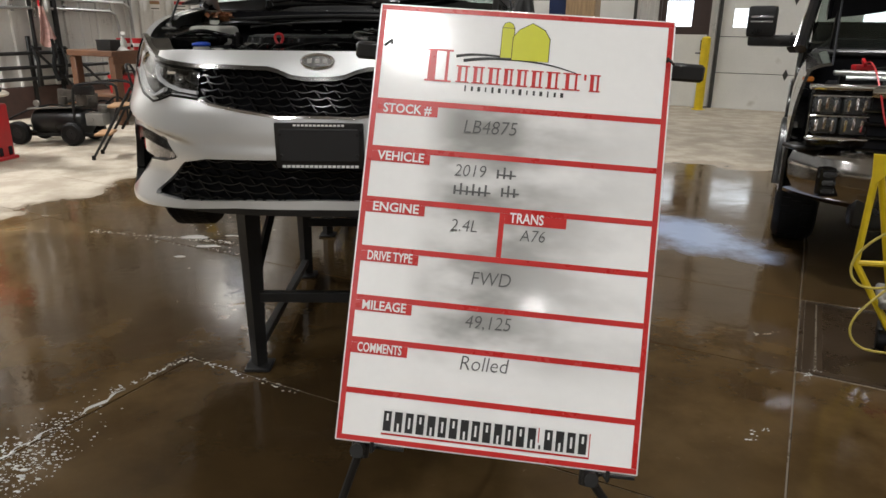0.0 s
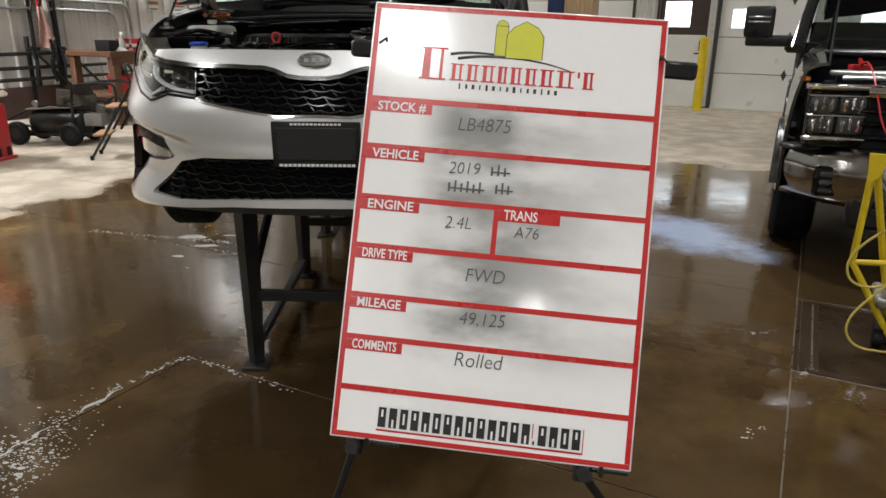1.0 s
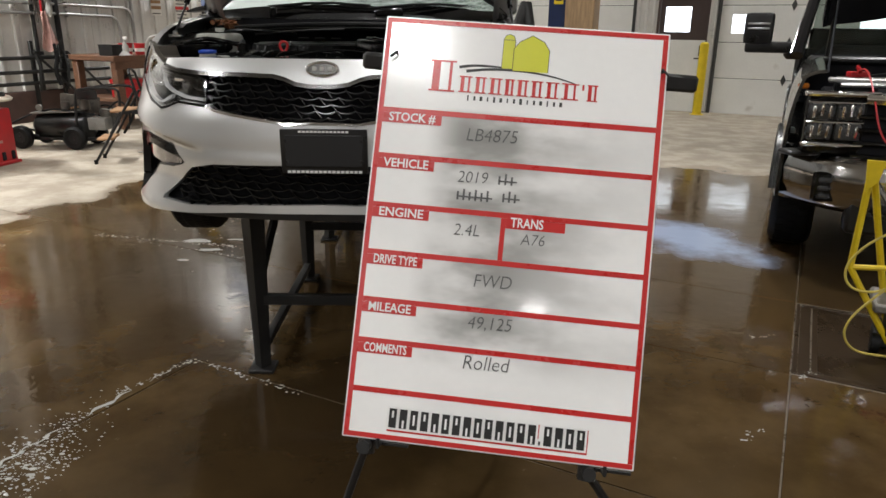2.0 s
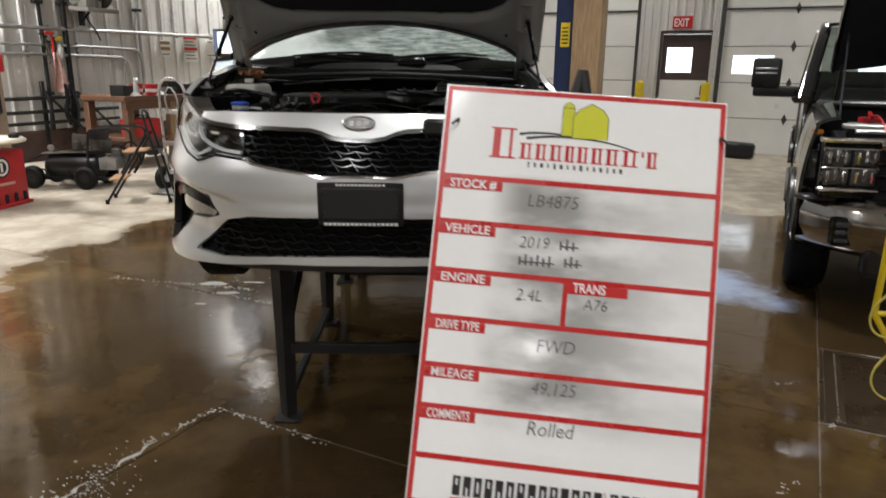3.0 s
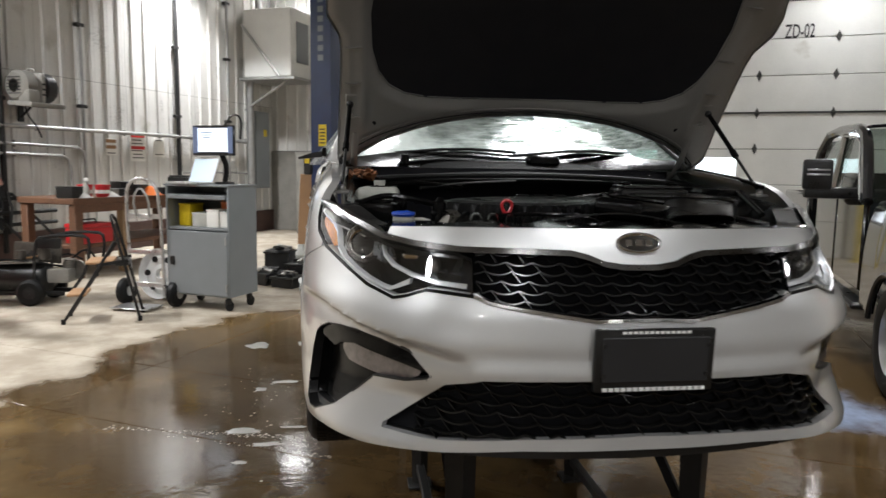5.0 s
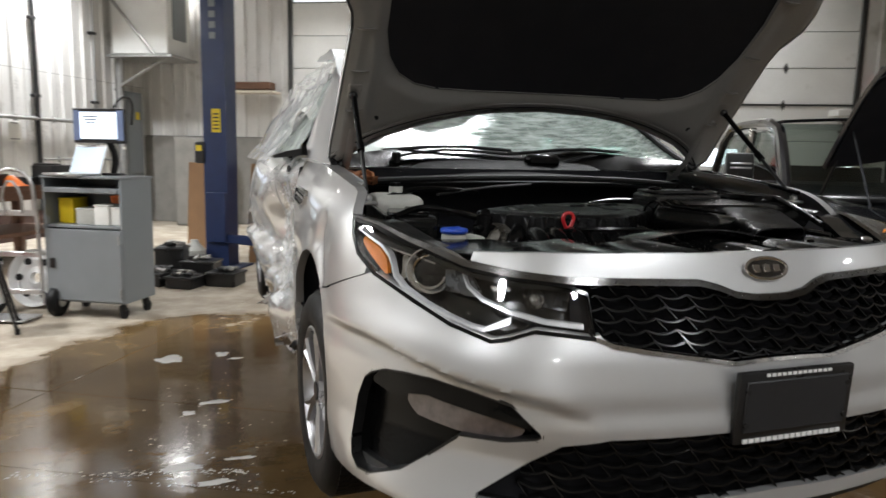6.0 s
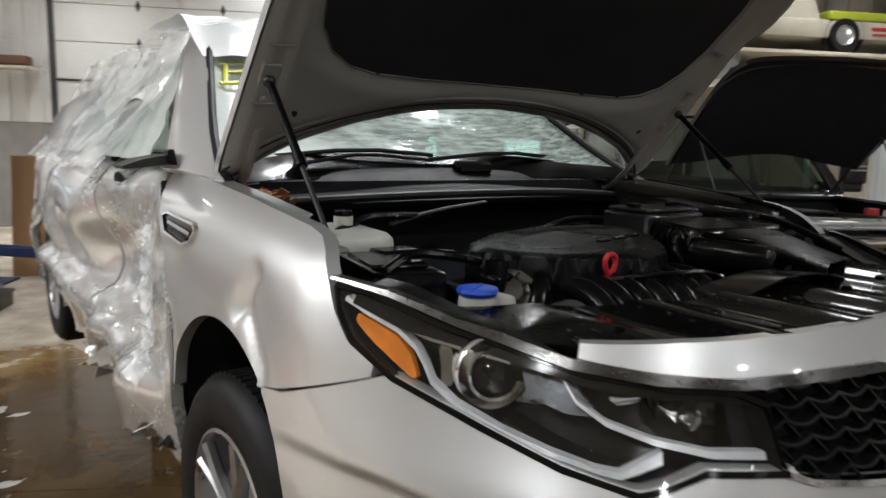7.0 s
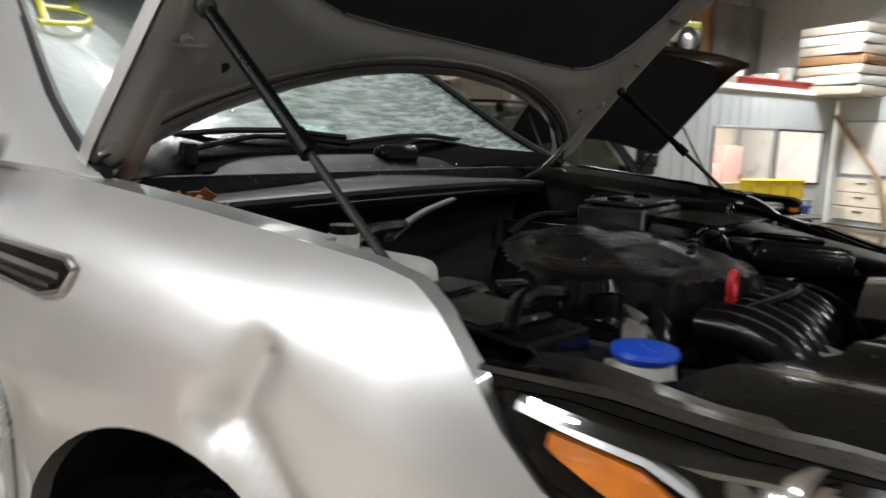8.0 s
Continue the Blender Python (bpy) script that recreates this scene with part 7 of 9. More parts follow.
bump = part("bumper", G().sheet(bumper_at, 36, 24, 0.03), TRUCKGREY, truck, "bright chromed steel bumper", angle=50)
for sg in (-1, 1):
    fo = part("fog_lamp", G().box((sg * 0.735, -0.995, 0.64), (0.15, 0.07, 0.19), 0.025, (0, 0, -sg * 20), 2), GLOSS, bump, "black fog lamp pod")
    for k in range(3):
        part("fog_lens", G().box((sg * 0.735, -1.033, 0.585 + 0.052 * k), (0.085, 0.012, 0.030), 0.008, (0, 0, -sg * 20)), SATIN, fo)
    part("corner_step", G().box((sg * 0.905, -0.90, 0.835), (0.22, 0.16, 0.03), 0.012, (0, 0, -sg * 34)), PLASTIC, bump)
    part("face_rib", G().tube([(sg * 0.52, -1.075, 0.80), (sg * 0.46, -1.095, 0.70), (sg * 0.36, -1.09, 0.56)], 0.030, 8, 2, 0.5), TRUCKGREY, bump)
    part("tow_hook", G().tube([(sg * 0.40, -1.02, 0.50), (sg * 0.40, -1.13, 0.50), (sg * 0.47, -1.13, 0.50), (sg * 0.47, -1.02, 0.50)], 0.014, 8, 1), PLASTIC, bump)
part("lower_valance", G().box((0, -0.94, 0.47), (1.2, 0.2, 0.22), 0.03), PLASTIC, bump)
gr = part("grille", G().box((0, -0.88, 1.00), (1.26, 0.10, 0.44), 0.02), LINER, truck, "black grille with horizontal bars")
for z in (0.84, 0.92, 1.00, 1.08):
    part("bar", G().box((0, -0.945, z), (1.26, 0.04, 0.03), 0.01), GLOSS, gr)
part("top_bar", G().box((0, -0.95, 1.19), (1.20, 0.08, 0.07), 0.03, (0, 0, 0), 2), CHROME, gr)
part("badge", G().box((0, -0.985, 1.04), (0.30, 0.03, 0.09), 0.01), GLOSS, gr)
# engine bay
eb = part("engine_bay", G().box((0, -0.05, 0.90), (1.6, 1.5, 0.5), 0.02).box((0, 0.80, 1.25), (1.8, 0.05, 0.30)), LINER, truck)
part("radiator_support", G().box((0, -0.76, 1.285), (1.62, 0.10, 0.03), 0.008).box((0, -0.60, 1.275), (1.50, 0.05, 0.03), 0.006), GALV, eb, "pale radiator support bars")
for y, z in ((-0.46, 1.262), (-0.33, 1.268), (-0.86, 1.262)):
    part("cross_pipe", G().tube([(-0.74, y, z), (-0.2, y + 0.02, z + 0.012), (0.3, y - 0.01, z), (0.74, y + 0.01, z + 0.006)], 0.014, 8, 1), ALU, eb)
for x, w_ in ((-0.30, 0.22), (0.42, 0.16)):
    part("warning_tag", G().box((x, -0.76, 1.303), (w_, 0.07, 0.004)), PAPER, eb)
part("engine_block", G().box((0.05, 0.05, 1.17), (0.62, 0.62, 0.14), 0.05, (0, 0, 0), 2).cyl((0.55, -0.25, 1.22), (0.2, -0.1, 1.24), 0.07, n=14), PLASTIC, eb)
part("battery", G().box((-0.62, -0.28, 1.20), (0.26, 0.20, 0.16), 0.01), PLASTIC, eb)
part("battery_cap", G().box((-0.62, -0.28, 1.30), (0.13, 0.08, 0.04), 0.012, (0, 0, 20), 2), RED, eb)
part("filler_cap", G().cyl((0.48, -0.12, 1.27), (0.48, -0.12, 1.34), 0.055, 0.05, 16), RED, eb)
part("filler_cap", G().cyl((0.60, -0.16, 1.27), (0.60, -0.16, 1.33), 0.045, 0.04, 16), PAPER, eb)
part("reservoir", G().box((0.62, -0.30, 1.22), (0.2, 0.2, 0.14), 0.03, (0, 0, 0), 2).cyl((0.62, -0.3, 1.29), (0.62, -0.3, 1.33), 0.03), WHITEPL, eb)
for k, p in enumerate((((-0.75, -0.1, 1.24), (0.4, 0.35, 1.26)), ((-0.5, 0.4, 1.25), (0.7, 0.3, 1.24)), ((-0.3, -0.5, 1.22), (0.5, -0.45, 1.23)))):
    a, b = Vector(p[0]), Vector(p[1])
    part("hose", G().tube([a, a.lerp(b, 0.4) + Vector((0, 0.06, 0.05)), b], 0.02, 8, 2), RUBBER, eb)
# cab glass and roof
part("cowl", G().box((0, 0.84, 1.36), (1.86, 0.22, 0.06), 0.02), PLASTIC, truck)
part("windscreen", G().sheet(lambda i, j: Vector(((0.95 - 0.06 * j) * (2 * i - 1), 0.88 + 0.70 * j + 0.08 * (2 * i - 1) ** 2, 1.38 + 0.64 * j)), 16, 8, 0.006), SIDEGLASS, truck)
part("roof", G().sheet(lambda i, j: Vector((0.90 * (2 * i - 1), 1.54 + 2.1 * j, 2.05 + 0.03 * (1 - (2 * i - 1) ** 2))), 12, 8, 0.03).box((0, 3.66, 1.50), (1.85, 0.05, 0.24), 0.02), TRUCKBLACK, truck)
part("cab_inside", G().box((0, 2.4, 1.2), (1.7, 1.5, 0.5), 0.1), LINER, truck)
part("bed", G().box((0, 4.72, 0.80), (1.9, 2.0, 0.08)).box((0, 5.74, 1.06), (1.96, 0.05, 0.60), 0.02).box((0, 2.6, 0.62), (1.7, 5.2, 0.2)), TRUCKBLACK, truck)
# raised bonnet
TH, TR = Vector((0, 0.74, 1.40)), radians(42)


def tb(x, h, out):
    d, nrm = Vector((0, -math.cos(TR), math.sin(TR))), Vector((0, math.sin(TR), math.cos(TR)))
    return TH + Vector((x, 0, 0)) + d * h + nrm * out


bn = part("bonnet", G().sheet(lambda i, j: tb((0.88 - 0.05 * j ** 4) * (2 * i - 1), 0.34 - 0.06 * math.cos(6.28 * i) + (1.12 + 0.06 * math.cos(6.28 * i)) * j, 0.10 + 0.05 * (1 - (2 * i - 1) ** 2) - 0.10 * j ** 8 - 0.04 * abs(2 * i - 1) ** 8), 24, 16, 0.03), TRUCKBLACK, truck, "raised black bonnet")
part("bonnet_liner", G().sheet(lambda i, j: tb(0.84 * (2 * i - 1), 0.36 - 0.06 * math.cos(6.28 * i) + 1.02 * j, 0.05 + 0.03 * (1 - (2 * i - 1) ** 2)), 16, 12, 0.012), LINER, bn, "black bonnet liner")
for x in (-0.80, 0.80):
    part("hinge", G().tube([(x, 0.80, 1.36), tb(x, 0.10, 0.02), tb(x, 0.44, 0.06)], 0.014, 6), PLASTIC, bn)
    part("bonnet_prop", G().tube([(x, -0.20, 1.30), tb(x, 0.70, 0.04)], 0.008, 8), LINER, bn)
# jump leads
leads = thing("jump_leads", "red jump leads hanging over the truck's grille", "cable", B @ pose(0.86, 5.92, 0, 0, 0, 1))
part("red_lead", G().tube([(-0.62, -0.30, 1.33), (-0.60, -0.70, 1.36), (-0.56, -0.98, 1.22), (-0.50, -1.08, 0.98), (-0.36, -1.10, 0.86), (-0.10, -1.14, 0.82), (0.2, -1.16, 0.88)], 0.0055, 8, 3), RED, leads)
part("red_clamp", G().box((-0.62, -0.30, 1.335), (0.022, 0.10, 0.028), 0.008, (20, 0, 10), 2), RED, leads)
part("charger_grip", G().box((-0.22, -1.12, 0.80), (0.16, 0.05, 0.12), 0.02), RED, leads)

# ---- along the left wall ----
def at(u, v, z=0.0, turn=0.0):
    return B @ pose(u, v, z, 0, 0, turn)


# pipes and conduit on the wall
for k, v in enumerate((7.38, 7.80, 9.30, 11.6, 13.2)):
    dark = k in (0, 1, 3)
    pp = thing("wall_pipe", "dark steel drop pipe clamped to the wall" if dark else "grey conduit pipe clamped to the wall", "pipe", at(WALL_U + 0.09, v), "wall pipes")
    part("tube", G().cyl((0, 0, 0.5), (0, 0, 6.0), 0.045 if k in (1, 3) else 0.03, n=12), STEEL if dark else GALV, pp)
    for z in (1.1, 2.55, 3.9, 5.1):
        part("clamp", G().box((-0.02, 0, z), (0.10, 0.16, 0.06), 0.008), STEEL, pp)
for k, (v0, v1, z, r) in enumerate(((3.5, 14.4, 2.145, 0.035), (4.0, 9.30, 1.88, 0.026), (4.0, 9.0, 1.73, 0.026), (11.7, 14.0, 1.42, 0.022))):
    pp = thing("conduit", "grey pipe run along the wall", "pipe", at(WALL_U + 0.10, v0, z), "wall pipes")
    L = v1 - v0
    part("tube", G().tube([(0, 0, 0), (0, L - 0.2, 0), (0, L, -0.12), (0, L, -0.75 if k in (1, 2) else -0.12)], r, 10, 1), GALV, pp)
    for q in range(int(L / 0.9)):
        part("clamp", G().box((-0.02, 0.4 + 0.9 * q, 0), (0.06, 0.03, 0.11), 0.006), GALV, pp)
rail = thing("pipe_rack", "dark steel pipes lying on wall brackets", "rack", at(WALL_U + 0.16, 6.0, 0))
for v in (1.23, 1.81):
    part("brace", G().tube([(0.04, v, 1.12), (0.10, v + 0.64, 0.44), (0.12, v + 0.75, 0.30)], 0.022, 8), STEEL, rail)
for z in (0.62, 0.80, 1.02):
    part("pipe", G().cyl((0, -2.4, z), (0.02, 2.6, z + 0.02), 0.03, n=10), STEEL, rail)
for v in (-1.2, 1.25, 1.75):
    part("upright", G().box((-0.05, v, 0.75), (0.05, 0.06, 1.1), 0.006).tube([(0.05, v, 0.5), (0.12, v, 0.9), (0.02, v, 1.15)], 0.022, 6), STEEL, rail)
# fan box
fan = thing("wall_fan", "dusty grey and black air blower on a wall bracket", "fan", at(WALL_U + 0.30, 8.18, 2.42))
hs = part("housing", G().lathe((0, -0.30, 0.32), (0, 1, 0), [(0.10, -0.01), (0.19, 0.0), (0.235, 0.05), (0.24, 0.22), (0.20, 0.24)], 26).box((0.16, -0.19, 0.16), (0.24, 0.20, 0.20), 0.05, (0, 0, 0), 2), BLOCK, fan, "dusty grey half of the housing")
for q in range(6):
    part("guard_bar", G().box((0.0, -0.315, 0.20 + 0.048 * q), (0.28, 0.012, 0.014)), STEEL, hs)
part("spine", G().box((0.02, 0.02, 0.30), (0.40, 0.11, 0.48), 0.08, (0, 0, 0), 3).tube([(0.05, 0.02, 0.52), (0.04, 0.02, 0.60), (-0.10, 0.02, 0.60), (-0.14, 0.02, 0.50)], 0.016, 8, 1), CREAMGREY, fan, "pale grey middle with a handle")
for q in range(3):
    part("vent_slot", G().box((0.225, 0.02, 0.20 + 0.08 * q), (0.012, 0.06, 0.03), 0.004), STEEL, fan)
part("motor_drum", G().lathe((0, 0.10, 0.32), (0, 1, 0), [(0.18, 0.0), (0.225, 0.02), (0.23, 0.16), (0.20, 0.20), (0.08, 0.22), (0.001, 0.22)], 26), PLASTIC, fan, "black motor side")
part("base", G().box((0.08, 0, 0.05), (0.50, 0.60, 0.07), 0.02, (0, 4, 0), 2), BLOCK, fan)
part("bracket", G().tube([(-0.28, 0, -0.14), (-0.05, 0, 0.02)], 0.02, 6).box((-0.27, 0, -0.05), (0.03, 0.10, 0.30), 0.005), STEEL, fan)
part("cable", G().tube([(-0.05, -0.10, 0.02), (-0.02, -0.06, -0.14), (0.02, 0.04, -0.28), (0.0, 0.12, -0.44)], 0.012, 6, 2), RUBBER, fan)


def notice(v0, v1, z0, z1, label, rows, top=None):
    n = thing("wall_notice", label, "sign", at(WALL_U + 0.045, (v0 + v1) / 2, z0), "wall notices")
    w, h = v1 - v0, z1 - z0
    part("sheet", G().box((0, 0, h / 2), (0.008, w, h), 0.002), PAPER, n)
    if top:
        for z in (h - 0.05, h * 0.48):
            part("band", G().box((0.007, 0, z), (0.004, w * 0.92, 0.06)), top, n)
    for q in range(rows):
        z = h * (0.12 + 0.76 * q / max(1, rows - 1))
        part("line", G().box((0.0065, -0.04 * w * (q % 3), z), (0.003, w * (0.75 - 0.12 * (q % 2)), 0.018)), PRINT_BLACK, n)


notice(9.78, 10.03, 1.74, 2.04, "white notice sheet with a brown emblem", 3, CARD)
notice(10.36, 10.73, 1.64, 2.16, "white safety notices with red headers", 7, PRINT_RED)
notice(10.95, 11.24, 1.73, 2.09, "plain white notice sheet", 2)
solo("hanging_rag", G().sheet(lambda i, j: Vector((0.03 + 0.03 * math.sin(9 * i + 3 * j), (-0.5 + i) * (0.07 + 0.24 * j) + 0.06 * j, -0.56 * j - 0.08 * j * math.sin(4 * i))), 16, 18, 0.004), PINK, "faded pink rag hanging from a wall pipe", "rag", at(WALL_U + 0.18, 7.48, 1.76))
solo("red_gun", G().tube([(0, 0, 0.0), (0, 0.02, -0.12), (0.01, 0.0, -0.34)], 0.018, 8, 1).box((0.01, -0.03, 0.01), (0.04, 0.16, 0.05), 0.012), RED, "dull red air tool hanging on the wall", "tool", at(WALL_U + 0.2, 7.46, 2.06))
for v, z, ln in ((7.31, 2.06, 0.20), (7.37, 2.00, 0.30), (7.41, 1.92, 0.34), (7.52, 1.98, 0.26)):
    o = thing("hand_tool", "greasy hand tool hanging from a hook on the wall", "tool", at(WALL_U + 0.17, v, z), "hanging tools")
    part("hook", G().tube([(-0.06, 0, 0.03), (0.0, 0, 0.04), (0.015, 0, 0.0)], 0.006, 6, 1), STEEL, o)
    part("grip", G().tube([(0.01, 0.0, 0.0), (0.015, 0.02, -ln * 0.5), (0.01, -0.02, -ln)], 0.016, 8, 1), DUSTY, o)
    part("jaw", G().box((0.01, 0.0, 0.0), (0.03, 0.09, 0.04), 0.010, (20, 0, 0)), STEEL, o)
o = thing("spray_bottle", "white spray bottle with a yellow head hung on a pipe", "bottle", at(WALL_U + 0.18, 7.60, 1.66))
part("bottle", G().lathe((0, 0, 0), (0, 0, 1), [(0.001, 0), (0.055, 0), (0.06, 0.03), (0.06, 0.16), (0.02, 0.25), (0.018, 0.28)], 16), WHITEPL, o)
part("trigger", G().box((0.01, -0.01, 0.32), (0.04, 0.13, 0.06), 0.012, (12, 0, 0)), YELLOW, o, "yellow trigger head")
solo("hanging_hose", G().tube([(0, 0, 1.25), (0.03, 0.03, 1.05), (0.0, -0.03, 0.80), (0.04, 0.02, 0.58)], 0.035, 8, 3), RUBBER, "black hose hanging below the rag", "hose", at(WALL_U + 0.22, 7.57))
# tan column
solo("timber_column", G().box((0, 0, 3.0), (0.30, 0.30, 6.0), 0.012), material("dusty_tan_board", (0.34, 0.27, 0.19), 0.7, 0, 0.3, 3, 40, 0.1), "tan boxed timber column", "column", at(-9.44, 5.22))
# tyre changer
tc = thing("tyre_changer", "red tyre changer with a turntable and swing arm", "machine", at(-8.48, 4.42, 0, 18))
body = part("cabinet", G().box((0, 0, 0.33), (0.74, 0.70, 0.62), 0.03, (0, 0, 0), 2), REDPAINT, tc)
part("base_slots", G().box((0.0, 0, 0.02), (0.80, 0.74, 0.04), 0.01), REDPAINT, body)
for k in range(5):
    part("slot", G().box((0.372, -0.28 + 0.14 * k, 0.10), (0.02, 0.06, 0.10), 0.01), LINER, body)
part("emblem", G().cyl((0.368, -0.02, 0.46), (0.376, -0.02, 0.46), 0.12, n=24), PLASTIC, body, "round black and white badge")
part("emblem_disc", G().lathe((0.377, -0.02, 0.46), (1, 0, 0), [(0.095, 0.0), (0.095, 0.003), (0.070, 0.003), (0.070, 0.0)], 24).box((0.378, -0.02, 0.46), (0.004, 0.03, 0.10)), PAPER, body)
part("text_bar", G().box((0.376, -0.02, 0.27), (0.004, 0.34, 0.03)), PINK, body)
part("pedals", G().box((0.2, -0.42, 0.06), (0.5, 0.12, 0.03), 0.01), STEEL, body)
tb_ = part("turntable", G().cyl((0.22, 0, 0.64), (0.22, 0, 0.74), 0.12, n=20).lathe((0.22, 0, 0.74), (0, 0, 1), [(0.38, 0.0), (0.39, 0.02), (0.36, 0.045), (0.05, 0.05), (0.001, 0.05)], 32), CREAM, tc)
for k in range(4):
    a = k * math.pi / 2 + 0.4
    part("jaw", G().box((0.22 + 0.28 * math.cos(a), 0.28 * math.sin(a), 0.81), (0.10, 0.06, 0.05), 0.01, (0, 0, math.degrees(a))), STEEL, tb_)
part("tower", G().box((-0.25, 0.42, 0.95), (0.16, 0.14, 1.9), 0.02), REDPAINT, tc)
part("swing_arm", G().box((0.08, 0.20, 1.60), (0.92, 0.14, 0.17), 0.03, (0, 0, -30), 2).box((0.42, 0.02, 1.60), (0.18, 0.18, 0.20), 0.03, (0, 0, -30), 2), REDPAINT, tc, "red swing arm")
part("tool_post", G().cyl((0.42, 0.02, 1.10), (0.42, 0.02, 1.98), 0.035, n=12).box((0.42, 0.0, 1.10), (0.06, 0.12, 0.10), 0.02), STEEL, tc)
part("spring", G().tube([(0.42 + 0.048 * math.cos(q * 0.9), 0.02 + 0.048 * math.sin(q * 0.9), 1.70 + 0.0045 * q) for q in range(56)], 0.007, 5), STEEL, tc)
# air compressor
ac = thing("air_compressor", "dirty low portable air compressor with a black tank and wheels", "compressor", at(-8.62, 5.95, 0, 24))
part("tank", G().lathe((-0.52, 0, 0.27), (1, 0, 0), [(0.001, -0.04), (0.10, -0.03), (0.17, 0.03), (0.18, 0.10), (0.18, 0.62), (0.17, 0.69), (0.10, 0.75), (0.001, 0.76)], 24), PLASTIC, ac)
part("skid", G().box((-0.10, -0.12, 0.12), (1.0, 0.04, 0.05), 0.008).box((-0.10, 0.12, 0.12), (1.0, 0.04, 0.05), 0.008), STEEL, ac)
part("deck_plate", G().box((-0.22, 0, 0.465), (0.62, 0.34, 0.02), 0.005, (0, -3, 0)), BLOCK, ac)
part("loose_board", G().box((-0.12, 0.03, 0.495), (0.46, 0.12, 0.02), 0.004, (0, -10, 12)), CARD, ac)
part("motor", G().lathe((-0.30, 0.02, 0.33), (1, 0, 0), [(0.001, 0), (0.10, 0.0), (0.125, 0.03), (0.125, 0.26), (0.10, 0.29), (0.001, 0.29)], 18), DUSTY, ac)
part("belt_guard", G().box((0.02, 0.10, 0.56), (0.52, 0.06, 0.22), 0.03, (0, 6, 4), 2), DUSTY, ac)
part("air_filter", G().cyl((0.16, -0.05, 0.50), (0.16, -0.05, 0.66), 0.07, 0.06, 14), DUSTY, ac)
part("pressure_valve", G().cyl((-0.10, -0.04, 0.50), (-0.10, -0.04, 0.60), 0.05, n=12), DUSTY, ac)
for y in (-0.20, 0.20):
    part("frame_tube", G().tube([(0.10, y, 0.18), (0.14, y, 0.70), (0.20, y, 0.78), (0.66, y, 0.80), (0.74, y, 0.74), (0.70, y, 0.42), (0.52, y, 0.16)], 0.018, 8, 1), STEEL, ac)
part("control_box", G().box((0.30, -0.20, 0.70), (0.26, 0.05, 0.12), 0.02, (0, 0, 0), 2), PLASTIC, ac)
part("gauge", G().cyl((-0.42, -0.10, 0.52), (-0.42, -0.13, 0.52), 0.04, n=14), CAST, ac)
pump = part("pump", G().box((0.34, -0.02, 0.32), (0.24, 0.24, 0.16), 0.02, (0, 0, 0), 2).cyl((0.30, -0.15, 0.32), (0.30, -0.11, 0.32), 0.035, n=12).cyl((0.40, 0, 0.40), (0.42, 0, 0.50), 0.06, n=12), BLOCK, ac, "dusty grey pump block")
for k in range(5):
    part("fin", G().cyl((0.40 + 0.004 * k, 0, 0.41 + 0.02 * k), (0.40 + 0.004 * k, 0, 0.418 + 0.02 * k), 0.075, n=14), CAST, pump)
part("flywheel", G().lathe((0.50, 0.02, 0.38), (0.3, 1, 0), [(0.09, -0.015), (0.105, -0.015), (0.105, 0.015), (0.09, 0.015), (0.02, 0.01), (0.001, 0.01)], 24), CAST, ac)
part("handle", G().tube([(-0.45, -0.16, 0.16), (-0.95, -0.17, 0.20), (-0.98, 0.0, 0.21), (-0.95, 0.17, 0.20), (-0.45, 0.16, 0.16)], 0.016, 8, 1), STEEL, ac)
for x in (-0.62, 0.10):
    for y in (-0.26, 0.26):
        w_ = part("wheel", G().lathe((x, y, 0.15), (0, 1, 0), [(0.07, -0.05), (0.12, -0.055), (0.15, -0.03), (0.15, 0.03), (0.12, 0.055), (0.07, 0.05)], 24), RUBBER, ac)
        part("hub", G().cyl((x, y - 0.045, 0.15), (x, y + 0.045, 0.15), 0.068, n=16).cyl((x, y - 0.06, 0.15), (x, y + 0.06, 0.15), 0.02, n=10), STEEL, w_)
for k, pts_ in enumerate(([(-0.4, -0.1, 0.47), (-0.15, -0.2, 0.52), (0.2, -0.12, 0.46), (0.36, -0.05, 0.42)], [(0.42, 0.05, 0.50), (0.55, 0.12, 0.62), (0.68, 0.1, 0.50), (0.72, 0.0, 0.3)], [(-0.5, 0.12, 0.45), (-0.75, 0.2, 0.40), (-1.1, 0.1, 0.22), (-1.3, -0.1, 0.03)], [(0.1, 0.15, 0.45), (0.3, 0.2, 0.55), (0.5, 0.14, 0.48)])):
    part("hose", G().tube(pts_, 0.012, 8, 2), RUBBER, ac)
solo("wire_coil", G().tube([((0.20 - 0.004 * q) * math.cos(q * 0.55), (0.16 - 0.003 * q) * math.sin(q * 0.55), 0.02 + 0.004 * q) for q in range(30)], 0.010, 6, 1), RUBBER, "loose black hose coil on the dusty floor", "hose", at(-9.75, 5.75))
# workbench
wb = thing("workbench", "worn brown timber workbench with a lower shelf", "workbench", at(-9.95, 8.6))
part("top", G().box((0, 0, 1.07), (1.05, 2.7, 0.09), 0.012), WOOD, wb)
part("apron", G().box((0.49, 0, 0.97), (0.05, 2.65, 0.12), 0.008), WOOD, wb)
part("shelf", G().box((0, 0, 0.44), (0.95, 2.6, 0.06), 0.01), WOOD, wb)
for v in (-1.25, -0.42, 1.25):
    for x in (-0.45, 0.45):
        part("leg", G().box((x, v, 0.51), (0.13, 0.13, 1.02), 0.012), PINE if v == -0.42 else WOOD, wb)
tb2 = thing("tool_box", "red steel tool box on the bench's shelf", "tool box", at(-9.62, 7.68, 0.47))
